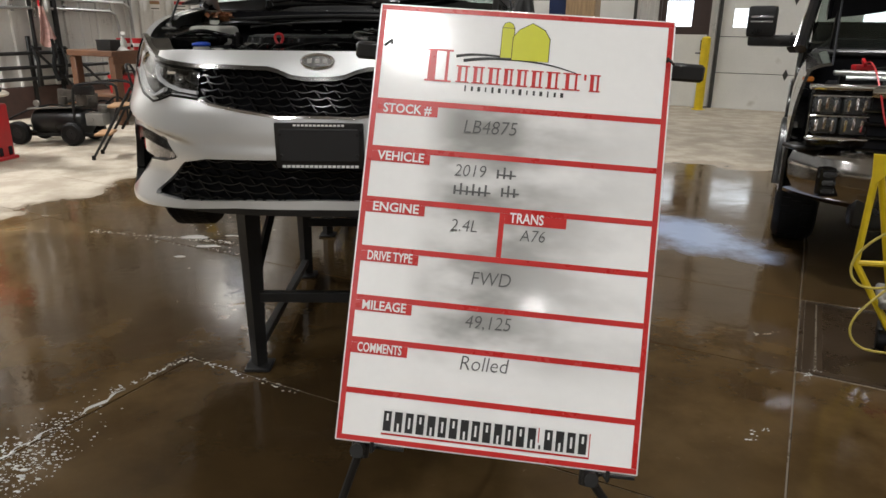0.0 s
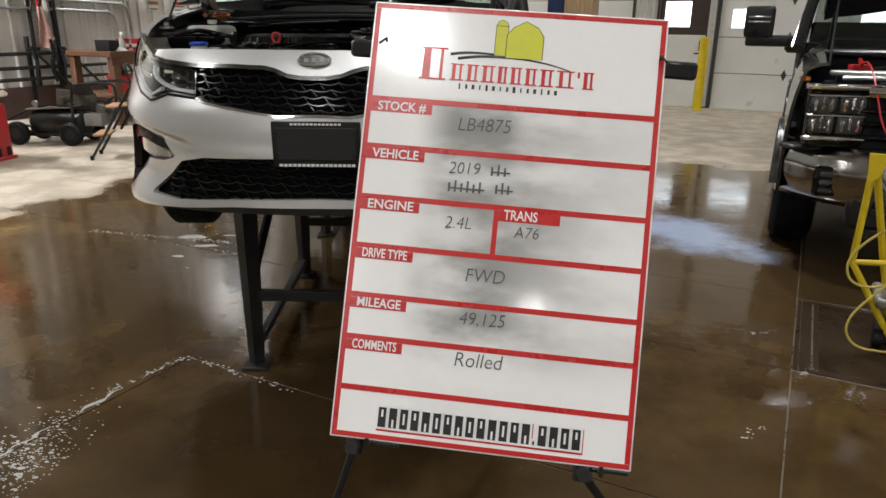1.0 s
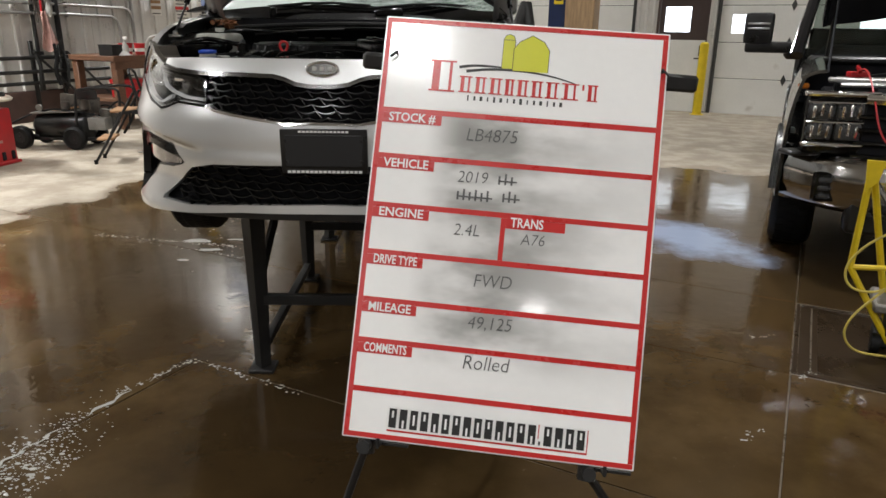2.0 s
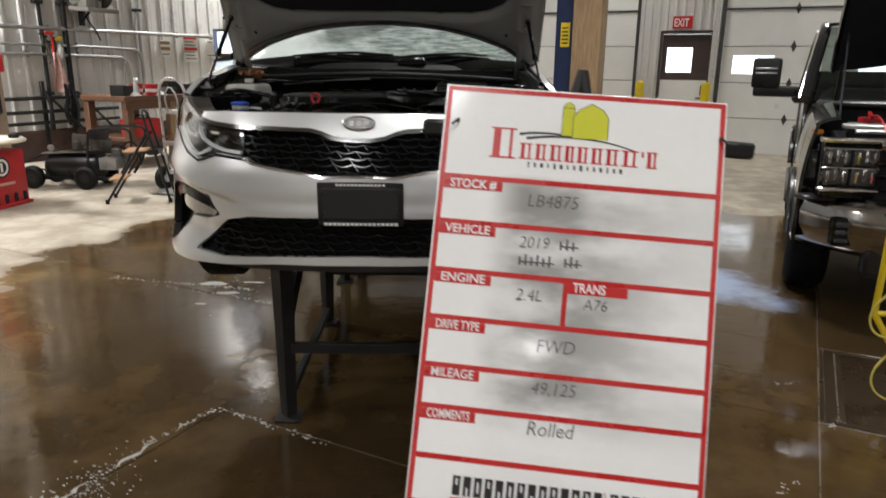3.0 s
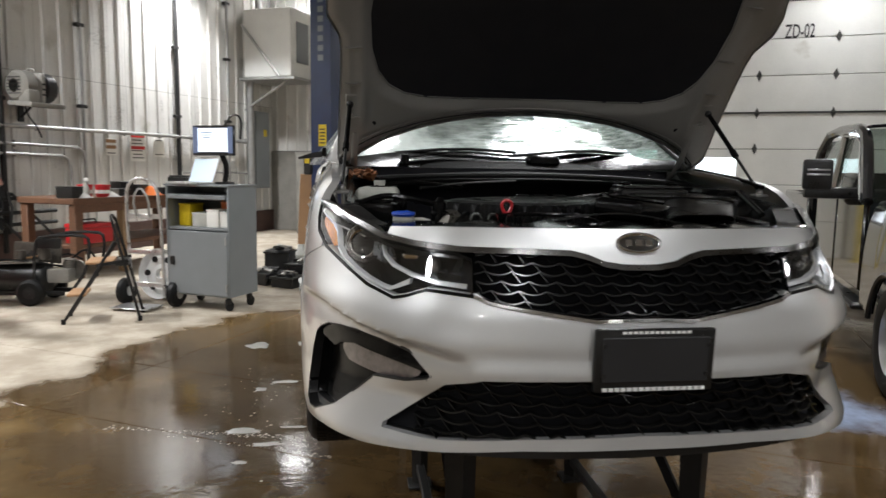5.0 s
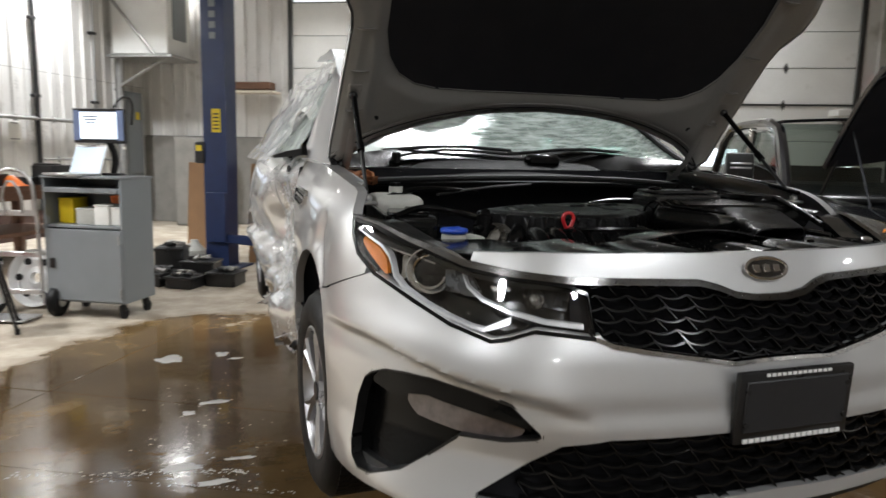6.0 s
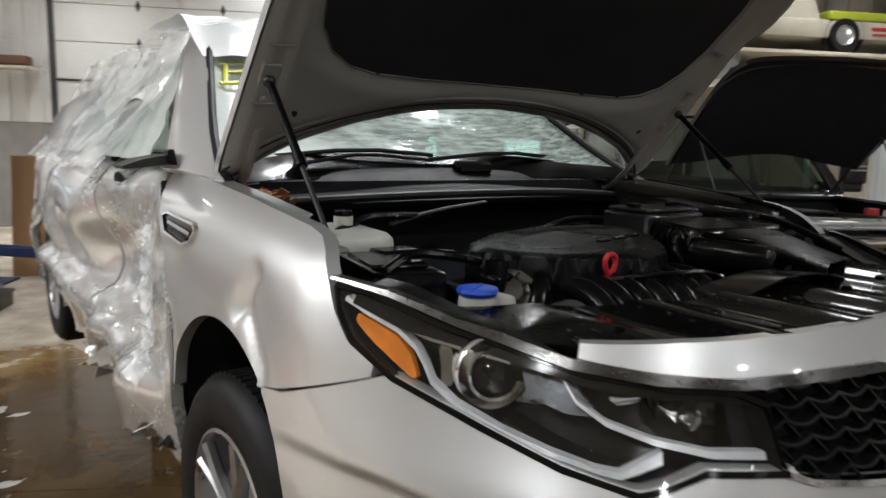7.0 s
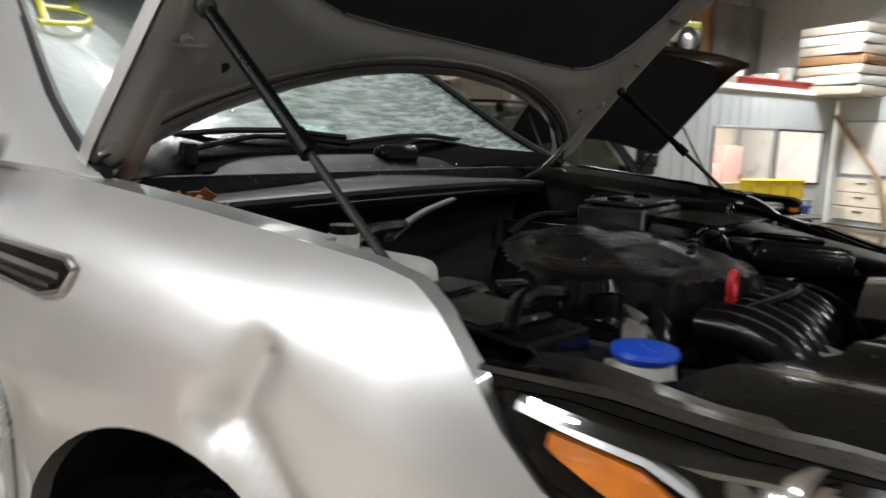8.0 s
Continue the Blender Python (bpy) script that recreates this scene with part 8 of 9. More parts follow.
part("case", G().box((0, 0, 0.11), (0.32, 0.54, 0.22), 0.02, (0, 0, 0), 2), REDPAINT, tb2)
part("lid", G().box((0, 0, 0.25), (0.34, 0.56, 0.06), 0.02, (0, 0, 0), 2), REDPAINT, tb2)
part("handle", G().tube([(0, -0.12, 0.28), (0, -0.10, 0.33), (0, 0.10, 0.33), (0, 0.12, 0.28)], 0.012, 8), STEEL, tb2)
rnd = random.Random(5)
CL = [("spray_bottle", "white spray bottle", WHITEPL), ("parts_tub", "red tub of hand cleaner", REDPAINT), ("rag_heap", "crumpled white shop towel", PAPER), ("black_case", "black plastic tool case", PLASTIC), ("oil_can", "dark oil can", STEEL), ("parts_bin", "black parts bin", PLASTIC), ("socket_tray", "grey steel socket tray", CAST)]
for k, (v, nm) in enumerate(((7.36, 4), (7.50, 2), (7.60, 0), (7.74, 1), (7.86, 1), (7.98, 2), (8.06, 6), (8.22, 3), (8.42, 5), (8.66, 4), (8.85, 2), (9.1, 3), (9.4, 6), (9.65, 1))):
    name, lab_, mt = CL[nm]
    m_ = at(-9.62 + rnd.uniform(-0.12, 0.10), v, 1.115, rnd.uniform(-20, 20))
    if nm == 0:
        o = thing(name, lab_ + " on the workbench", "bottle", m_)
        part("bottle", G().lathe((0, 0, 0), (0, 0, 1), [(0.001, 0), (0.05, 0), (0.055, 0.03), (0.055, 0.13), (0.02, 0.19), (0.018, 0.22), (0.001, 0.22)], 16), mt, o)
        part("trigger", G().box((0.02, 0, 0.25), (0.08, 0.025, 0.05), 0.008), PAPER, o)
    elif nm == 1:
        o = thing(name, lab_ + " on the workbench", "tub", m_)
        part("tub", G().lathe((0, 0, 0), (0, 0, 1), [(0.001, 0), (0.085, 0), (0.10, 0.15), (0.001, 0.15)], 20), mt, o)
        part("band", G().lathe((0, 0, 0.05), (0, 0, 1), [(0.094, 0), (0.099, 0.05)], 20), PAPER, o)
        part("lid", G().cyl((0, 0, 0.151), (0, 0, 0.175), 0.105, n=20), REDPAINT, o)
    elif nm == 2:
        solo(name, G().sheet(lambda i, j: Vector((0.13 * (2 * i - 1), 0.12 * (2 * j - 1), 0.11 * math.sin(math.pi * i) * math.sin(math.pi * j) * (0.7 + 0.5 * noise.noise(Vector((5 * i, 5 * j, k)))))), 12, 12, 0.003), mt, lab_ + " on the workbench", "towel", m_)
    else:
        o = thing(name, lab_ + " on the workbench", "case", m_)
        h = 0.10 + 0.05 * (nm % 3)
        part("case", G().box((0, 0, h / 2), (0.26, 0.22, h), 0.015, (0, 0, 0), 2), mt, o)
        part("rim", G().box((0, 0, h), (0.27, 0.23, 0.02), 0.006), mt, o)
# hand truck with a spare rim beside it
ht = thing("hand_truck", "aluminium hand truck with a looped handle", "hand truck", at(-7.27, 6.25, 0, 8))
part("frame", G().tube([(-0.21, 0.05, 0.12), (-0.21, 0.0, 1.25), (-0.15, -0.01, 1.40), (0, -0.02, 1.45), (0.15, -0.01, 1.40), (0.21, 0.0, 1.25), (0.21, 0.05, 0.12)], 0.018, 10, 1), ALU, ht)
for z in (0.25, 0.62, 1.02):
    part("cross_bar", G().box((0, 0.02, z), (0.42, 0.03, 0.055), 0.008), ALU, ht)
part("toe_plate", G().box((0, -0.16, 0.03), (0.46, 0.30, 0.012), 0.003), ALU, ht)
part("loop", G().tube([(-0.08, 0, 1.02), (-0.10, -0.03, 1.22), (0.0, -0.04, 1.36), (0.10, -0.03, 1.22), (0.08, 0, 1.02)], 0.012, 8, 1), GALV, ht)
for x in (-0.32, 0.32):
    w_ = part("wheel", G().lathe((x, 0.10, 0.15), (1, 0, 0), [(0.06, -0.05), (0.12, -0.055), (0.15, -0.03), (0.15, 0.03), (0.12, 0.055), (0.06, 0.05)], 24), RUBBER, ht)
    part("hub", G().cyl((x - 0.05, 0.10, 0.15), (x + 0.05, 0.10, 0.15), 0.065, n=16), ALU, w_)
solo("orange_bag", G().sheet(lambda i, j: Vector((0.18 * (2 * i - 1), 0.10 * (2 * j - 1), 0.14 * math.sin(math.pi * i) * math.sin(math.pi * j))), 10, 8, 0.004), ORANGE, "orange plastic sleeve on the bench", "bag", at(-9.5, 8.75, 1.115))
wl_ = thing("spare_wheel", "bare white steel wheel leaning by the bench", "wheel", B @ pose(-7.42, 6.72, 0.30, -8, 0, 0))
part("barrel", G().lathe((0, 0, 0), (0, 1, 0), [(0.29, -0.09), (0.30, -0.10), (0.27, -0.08), (0.24, 0.0), (0.27, 0.09), (0.30, 0.10)], 36), WHITE, wl_)
part("disc", G().lathe((0, -0.03, 0), (0, 1, 0), [(0.25, 0.0), (0.19, -0.04), (0.12, -0.02), (0.06, -0.05), (0.05, 0.0)], 36), WHITE, wl_)
for k in range(6):
    a = k * math.pi / 3
    part("opening", G().cyl((0.19 * math.cos(a), -0.085, 0.19 * math.sin(a)), (0.19 * math.cos(a), -0.05, 0.19 * math.sin(a)), 0.036, n=12), STEEL, wl_)
# step stool
ss = thing("step_stool", "black folding step stool with tan treads", "step stool", at(-7.20, 5.62, 0, 40))
for y in (-0.21, 0.21):
    part("rear_leg", G().tube([(0.34, y, 0.02), (0.22, y * 0.9, 0.55), (0.11, y * 0.75, 1.02)], 0.015, 8), STEEL, ss)
    part("front_leg", G().tube([(-0.36, y, 0.02), (-0.12, y * 0.95, 0.40), (0.13, y * 0.86, 0.82)], 0.015, 8), STEEL, ss)
    part("hinge_strap", G().box((0.10, y * 0.9, 0.60), (0.30, 0.012, 0.035), 0.003, (0, -8, 0)), STEEL, ss)
    for x in (-0.36, 0.34):
        part("rubber_foot", G().cyl((x, y, 0), (x, y, 0.05), 0.022, n=10), RUBBER, ss)
part("hand_rail", G().tube([(0.11, -0.157, 1.02), (0.09, -0.10, 1.07), (0.09, 0.10, 1.07), (0.11, 0.157, 1.02)], 0.016, 8, 1), STEEL, ss)
part("tread", G().box((-0.02, 0, 0.605), (0.26, 0.38, 0.035), 0.012), CARD, ss, "tan seat tread")
part("tread", G().box((-0.24, 0, 0.285), (0.18, 0.38, 0.03), 0.010), CARD, ss, "tan lower tread")
part("pad", G().box((0.18, 0, 0.59), (0.14, 0.36, 0.05), 0.02, (0, 0, 0), 2), PLASTIC, ss)
# computer cart
cc = thing("computer_cart", "grey steel computer cabinet on castors, with an open shelf", "cabinet", at(-6.62, 6.60))
W, D = 0.84, 0.50
part("side", G().box((-W / 2 + 0.012, 0, 0.765), (0.024, D, 1.21), 0.004), CABINET, cc)
part("side", G().box((W / 2 - 0.012, 0, 0.765), (0.024, D, 1.21), 0.004), CABINET, cc)
part("back", G().box((0, D / 2 - 0.012, 0.765), (W - 0.05, 0.022, 1.20), 0.003), CABINET, cc)
part("worktop", G().box((0, 0, 1.375), (W + 0.02, D + 0.04, 0.022), 0.004), CABINET, cc)
part("pull_out_shelf", G().box((0, -0.03, 1.25), (W - 0.06, D - 0.04, 0.05), 0.006), CABINET, cc)
part("shelf", G().box((0, 0, 0.90), (W - 0.05, D - 0.03, 0.03), 0.004), CABINET, cc)
part("bottom", G().box((0, 0, 0.17), (W - 0.05, D - 0.03, 0.03), 0.004), CABINET, cc)
dr_ = part("door", G().box((0, -D / 2 - 0.004, 0.525), (W - 0.03, 0.022, 0.70), 0.005), CABINET, cc)
part("lock", G().box((-0.33, -D / 2 - 0.022, 0.54), (0.055, 0.022, 0.10), 0.006), PLASTIC, dr_)
for z in (0.27, 0.78):
    part("hinge", G().cyl((W / 2 - 0.03, -D / 2 - 0.02, z - 0.04), (W / 2 - 0.03, -D / 2 - 0.02, z + 0.04), 0.010, n=8), GALV, dr_)
for x in (-0.35, 0.35):
    for y in (-0.19, 0.19):
        c_ = part("castor", G().cyl((x, y, 0.10), (x, y, 0.16), 0.018, n=8).box((x, y, 0.11), (0.05, 0.07, 0.06), 0.008), STEEL, cc)
        part("castor_wheel", G().cyl((x - 0.016, y + 0.02, 0.055), (x + 0.016, y + 0.02, 0.055), 0.055, n=18), RUBBER, c_)
mo = thing("monitor", "flat computer screen with a white page on a black arm", "monitor", at(-6.60, 6.66, 1.39))
part("stand", G().tube([(0.08, 0.05, 0.0), (0.10, 0.08, 0.18), (0.04, 0.04, 0.36)], 0.035, 8, 1, 0.5).cyl((0.08, 0.05, 0), (0.08, 0.05, 0.02), 0.11, n=18), PLASTIC, mo)
bz = part("bezel", G().box((0.0, -0.02, 0.48), (0.56, 0.035, 0.335), 0.008), PLASTIC, mo)
part("screen", G().box((0, -0.040, 0.485), (0.40, 0.003, 0.26)), SCREEN, bz)
SCREENGREY = glow("screen_blue_grey", (0.10, 0.13, 0.22), 0.5)
for x in (-0.235, 0.235):
    part("screen_edge", G().box((x, -0.040, 0.485), (0.065, 0.003, 0.29)), SCREENGREY, bz)
for k in range(3):
    part("text_bar", G().box((-0.08, -0.043, 0.57 - 0.03 * k), (0.18 - 0.04 * k, 0.002, 0.010)), PRINT_BLACK, bz)
part("cable", G().tube([(0.10, 0.02, 0.62), (0.20, 0.04, 0.78), (0.32, 0.06, 0.74), (0.28, 0.08, 0.5)], 0.012, 8, 2), PLASTIC, mo)
lt = thing("laptop", "open silver laptop on the cart's top", "laptop", at(-6.78, 6.44, 1.387, -14) @ Matrix.Diagonal((1.22, 1.22, 1.22, 1)))
part("base", G().box((0, 0, 0.01), (0.36, 0.25, 0.018), 0.004), ALU, lt)
sc = part("lid", G().box((0, 0.16, 0.125), (0.36, 0.010, 0.25), 0.004, (-20, 0, 0)), ALU, lt)
part("screen", G().box((0, 0.153, 0.124), (0.335, 0.003, 0.22), 0, (-20, 0, 0)), glow("laptop_screen", (0.55, 0.66, 0.72), 0.5), sc)
for (x, y, z, s, mt, nm, lb) in ((-0.28, 0.0, 0.915, (0.16, 0.22, 0.24), YELLOW, "yellow_box", "yellow box on the cart's shelf"), (-0.02, -0.08, 0.915, (0.20, 0.20, 0.15), WHITEPL, "plastic_bin", "pale plastic bin on the cart's shelf"), (0.16, -0.10, 0.915, (0.16, 0.18, 0.19), PAPER, "paper_box", "white paper box on the cart's shelf"), (0.31, -0.08, 0.915, (0.14, 0.18, 0.17), PAPER, "paper_box", "white paper box on the cart's shelf"), (0.22, 0.06, 0.915, (0.20, 0.10, 0.27), ORANGE, "orange_box", "orange and white packet on the cart's shelf")):
    o = thing(nm, lb, "box", at(-6.62 + x, 6.60 + y, z))
    part("box", G().box((0, 0, s[2] / 2), s, 0.012, (0, 0, 0), 2), mt, o)
    part("lid", G().box((0, 0, s[2]), (s[0] * 1.05, s[1] * 1.05, 0.02), 0.006), mt, o)
bt = thing("water_bottle", "clear plastic bottle on the cart", "bottle", at(-6.30, 6.58, 1.388))
part("bottle", G().lathe((0, 0, 0), (0, 0, 1), [(0.001, 0), (0.045, 0.0), (0.05, 0.02), (0.05, 0.17), (0.018, 0.23), (0.016, 0.26)], 18), CLEAR, bt)
part("cap", G().cyl((0, 0, 0.26), (0, 0, 0.285), 0.018, n=12), PAPER, bt)
solo("black_printer", G().box((0, 0, 0.14), (0.34, 0.42, 0.28), 0.02, (0, 0, 0), 2).box((0, -0.1, 0.29), (0.30, 0.2, 0.03), 0.01), PLASTIC, "black equipment case on the bench", "case", at(-9.35, 9.35, 1.115))
# boxes behind the cart
for k, (u, v, s, mt) in enumerate(((-6.95, 8.15, (0.34, 0.40, 0.16), PLASTIC), (-6.55, 8.05, (0.36, 0.34, 0.14), PLASTIC), (-6.16, 8.3, (0.38, 0.34, 0.17), PLASTIC), (-6.62, 8.55, (0.42, 0.34, 0.26), PLASTIC), (-7.12, 8.7, (0.36, 0.34, 0.40), PLASTIC))):
    o = thing("battery_crate", "black crate heaped with old car batteries", "crate", at(u, v, 0, 7 * k - 12), "crates")
    part("crate", G().box((0, 0, s[2] / 2), s, 0.015), mt, o)
    part("rim", G().box((0, 0, s[2] * 0.92), (s[0] + 0.03, s[1] + 0.03, 0.03), 0.006), mt, o)
    for q in range(10):
        part("battery_top", G().box((rnd.uniform(-0.10, 0.10), rnd.uniform(-0.10, 0.10), s[2] + 0.03), (0.12, 0.06, 0.035), 0.006, (rnd.uniform(-15, 15), rnd.uniform(-15, 15), rnd.uniform(0, 180))), STEEL if q % 3 else CAST, o)
# two-post lift
def lift_post(u, v, label, side):
    po = thing("lift_post", label, "lift post", at(u, v), "lift posts")
    part("column", G().prism([(-0.17, -0.025), (0.17, -0.025), (0.17, 0.29), (0.14, 0.29), (0.14, 0.025), (-0.14, 0.025), (-0.14, 0.29), (-0.17, 0.29)], Matrix(), 5.8), POSTBLUE, po)
    part("base_plate", G().box((0, 0.1, 0.012), (0.7, 0.6, 0.024), 0.004), POSTBLUE, po)
    part("carriage", G().box((side * 0.02, -0.06, 0.72), (0.30, 0.08, 0.7), 0.01), POSTBLUE, po)
    part("arm", G().box((side * 0.55, -0.12, 0.42), (1.0, 0.12, 0.12), 0.015, (0, 0, side * -18)), POSTBLUE, po)
    part("warning_label", G().box((side * 0.03, -0.030, 2.06), (0.13, 0.006, 0.32)), YELLOW, po)
    for q in range(5):
        part("label_line", G().box((side * 0.03, -0.035, 1.95 + 0.05 * q), (0.09, 0.003, 0.02)), PRINT_BLACK, po)
    part("control_box", G().box((-side * 0.22, 0.02, 1.62), (0.14, 0.16, 0.30), 0.015), PLASTIC, po)
    part("control_label", G().box((-side * 0.22, -0.063, 1.68), (0.08, 0.006, 0.08)), YELLOW, po)
    for q in range(7):
        part("stencil_bar", G().box((0, -0.028, 3.2 + 0.14 * q), (0.09, 0.004, 0.085)), CABINET, po)
    return po


lift_post(-6.86, 9.45, "dark blue two-post lift column with yellow labels", 1)
p2 = lift_post(-3.22, 9.6, "dark blue lift column boarded with tan timber", -1)
part("boarding", G().box((0.30, 0.0, 2.5), (0.40, 0.28, 5.0), 0.01), PINE, p2, "tan timber boarding")
for u, w_ in ((-7.30, 0.62), (-6.42, 0.40)):
    solo("cardboard_panel", G().box((0, 0, 0.74), (w_, 0.05, 1.46), 0.008, (-5, 0, 0)), CARD, "tall brown cardboard panel leaning upright", "cardboard", at(u, 10.0))
solo("white_jug", G().lathe((0, 0, 0), (0, 0, 1), [(0.001, 0), (0.13, 0), (0.15, 0.05), (0.15, 0.28), (0.06, 0.38), (0.05, 0.42), (0.001, 0.42)], 18), WHITEPL, "pale plastic jug on the floor", "jug", at(-7.08, 9.2, 0.0))
solo("yellow_wrench", G().tube([(0, 0, 0.03), (0.15, 0, 0.16), (0.30, 0.05, 0.06)], 0.03, 6, 1), YELLOW, "yellow tool by the crates", "tool", at(-7.25, 9.0))
# unit heater and panels in the corner
uh = thing("unit_heater", "white gas heater box on a wall shelf", "heater", at(-10.75, 14.2, 3.55))
part("case", G().box((0, 0, 0.78), (1.25, 0.9, 1.5), 0.02), DOORWHITE, uh)
part("seam", G().box((0.635, 0, 0.8), (0.02, 0.5, 0.9), 0.006), CABINET, uh)
part("shelf", G().box((0.05, -0.05, -0.02), (1.45, 1.05, 0.06), 0.008), GALV, uh)
part("bracket", G().tube([(-0.65, -0.5, 1.2), (0.35, -0.52, 0.02)], 0.03, 6).tube([(-0.65, -0.4, -0.7), (0.5, -0.4, -0.05)], 0.03, 6), GALV, uh)
ep = thing("electrical_panel", "tall grey electrical cabinet on the wall", "cabinet", at(WALL_U + 0.12, 14.25, 1.05))
part("box", G().box((0, 0, 0.9), (0.22, 0.62, 1.8), 0.01), CABINET, ep)
part("door", G().box((0.12, 0, 0.9), (0.02, 0.54, 1.7), 0.006), CABINET, ep)
part("label", G().box((0.132, 0.1, 1.3), (0.004, 0.12, 0.16)), YELLOW, ep)
solo("drop_duct", G().tube([(0, 0, 0), (0, 0, 4.2), (0.2, 0.1, 4.8), (0.2, 0.1, 6.0)], 0.08, 12, 1), GALV, "grey vertical duct in the corner", "duct", at(WALL_U + 0.2, 13.85, 0.02))
solo("grey_cabinet", G().box((0, 0, 0.95), (0.9, 0.5, 1.9), 0.015).box((0, -0.255, 0.95), (0.86, 0.012, 1.84), 0.004), BLOCK, "grey steel locker against the wall", "locker", at(-9.9, 14.5))
sh = thing("wall_shelf", "dark wooden shelf with boards on the end wall", "shelf", at(-8.75, 14.72, 2.9))
part("board", G().box((0, 0, 0), (1.1, 0.45, 0.05), 0.006), CREAM, sh)
part("load", G().box((0.05, -0.02, 0.13), (0.85, 0.3, 0.16), 0.02), WOOD, sh)
# yellow bollards
bo = thing("bollard", "yellow steel guard post beside the doors", "bollard", at(-1.95, 14.55), "bollards")
part("post", G().lathe((0, 0, 0), (0, 0, 1), [(0.085, 0), (0.085, 1.30), (0.08, 1.345), (0.05, 1.37), (0.001, 1.375)], 20), YELLOW, bo)
part("base", G().cyl((0, 0, 0), (0, 0, 0.012), 0.13, n=20), YELLOW, bo)
copy_thing(bo, at(-3.22, 14.55))

# ---- beside and beyond the truck ----
ys = thing("yellow_hose_stand", "yellow tube stand with looped yellow air hose", "hose stand", at(0.42, 3.95))
part("upright", G().tube([(-0.12, 0, 0.96), (-0.13, 0, 0.42), (0.10, -0.02, 0.05)], 0.017, 8).tube([(-0.12, 0.0, 0.96), (0.02, 0.14, 0.40), (0.12, 0.2, 0.02)], 0.017, 8), YELLOW, ys)
part("cross_tube", G().tube([(-0.13, 0, 0.42), (0.35, 0.05, 0.46)], 0.015, 8), YELLOW, ys)
part("cross_tube", G().tube([(-0.12, 0, 0.95), (0.40, 0.02, 0.97)], 0.015, 8), YELLOW, ys)
part("gusset", G().prism([(-0.035, 0.10), (0.045, 0.10), (0.03, 0.0), (-0.02, -0.06)], pose(-0.115, -0.02, 0.88, 90), 0.02), YELLOW, ys)
part("hose", G().tube([(0.2, -0.03, 0.75), (-0.06, -0.06, 0.60), (-0.17, -0.08, 0.44), (-0.12, -0.10, 0.32), (0.05, -0.08, 0.34), (0.2, -0.06, 0.55), (0.02, -0.12, 0.36), (-0.13, -0.16, 0.16), (-0.08, -0.18, 0.03), (0.10, -0.16, 0.03), (0.35, -0.1, 0.03)], 0.0065, 8, 3), HOSE_YELLOW, ys)
part("tray", G().box((0.22, 0.08, 0.24), (0.44, 0.30, 0.05), 0.012), CAST, ys)
part("motor", G().cyl((0.08, 0.05, 0.14), (0.36, 0.05, 0.14), 0.10, n=16).box((0.2, 0.05, 0.06), (0.34, 0.16, 0.08), 0.01), STEEL, ys)
part("castor", G().cyl((0.02, -0.05, 0.05), (0.06, -0.05, 0.05), 0.05, n=16), RUBBER, ys)

# an office box with a storage deck on its roof
DECK = 2.98
mz = thing("storage_deck", "white storage deck over the inside office", "mezzanine", at(8.2, 13.45))
part("deck", G().box((0, 0, DECK - 0.06), (9.2, 2.95, 0.12), 0.008), CREAM, mz)
part("fascia", G().box((0.0, -1.50, DECK - 0.02), (9.2, 0.03, 0.12), 0.006), DOORWHITE, mz)
for x in (-4.5, -3.0):
    part("post", G().box((x, -1.40, DECK / 2 - 0.06), (0.10, 0.10, DECK - 0.12), 0.006), GALV, mz)
OFFICE = material("office_cladding", (0.50, 0.53, 0.53), 0.4, 0.1, 0.06, 2, 40, 0.03)
of = thing("wall_5", "pale grey metal front of the inside office with two windows", "wall", at(6.4, 12.0), kind="structure")
for (x0, x1), (z0, z1) in (((0, 2.2), (0, DECK - 0.12)), ((2.2, 5.75), (0, 0.92)), ((2.2, 5.75), (2.14, DECK - 0.12)), ((5.75, 6.1), (0, DECK - 0.12)), ((4.06, 4.16), (0.92, 2.14))):
    part("panel", G().box(((x0 + x1) / 2, 0.05, (z0 + z1) / 2), (x1 - x0, 0.10, z1 - z0)), OFFICE, of)
    n = max(1, round((x1 - x0) / 0.3))
    for k in range(n):
        if x1 - x0 > 0.2:
            part("rib", G().box((x0 + (k + 0.5) * (x1 - x0) / n, -0.006, (z0 + z1) / 2), (0.03, 0.016, z1 - z0 - 0.01), 0.004), OFFICE, of)
for n_, (a, b) in enumerate(((2.2, 4.06), (4.16, 5.75))):
    wn = thing("window_%d" % (n_ + 1), "wide office window in a grey frame", "window", at(6.4, 12.0), kind="structure")
    part("frame", G().box(((a + b) / 2, -0.01, 2.12), (b - a, 0.05, 0.05), 0.006).box(((a + b) / 2, -0.01, 0.94), (b - a, 0.05, 0.05), 0.006).box((a + 0.02, -0.01, 1.53), (0.05, 0.05, 1.2), 0.006).box((b - 0.02, -0.01, 1.53), (0.05, 0.05, 1.2), 0.006), DARKTRIM if n_ else GALV, wn)
    p = part("pane", G().box(((a + b) / 2, 0.04, 1.53), (b - a, 0.008, 1.16)), CLEAR, wn)
    p.visible_shadow = False
solo("wall_6", G().box((3.0, 2.85, 1.45), (6.2, 0.08, 2.84)).box((0.02, 1.4, 1.45), (0.06, 2.8, 2.84)), CREAM, "cream inner walls of the office", "wall", at(6.4, 12.0), kind="structure")
ol = thing("office_light", "white ceiling panel light inside the office", "lamp", at(10.3, 13.2, DECK - 0.16))
part("frame", G().box((0, 0, 0.01), (2.5, 0.66, 0.02), 0.004), GALV, ol)
part("diffuser", G().box((0, 0, -0.01), (2.4, 0.6, 0.02), 0.004), glow("office_light_face", (1.0, 0.93, 0.86), 8.0), ol)
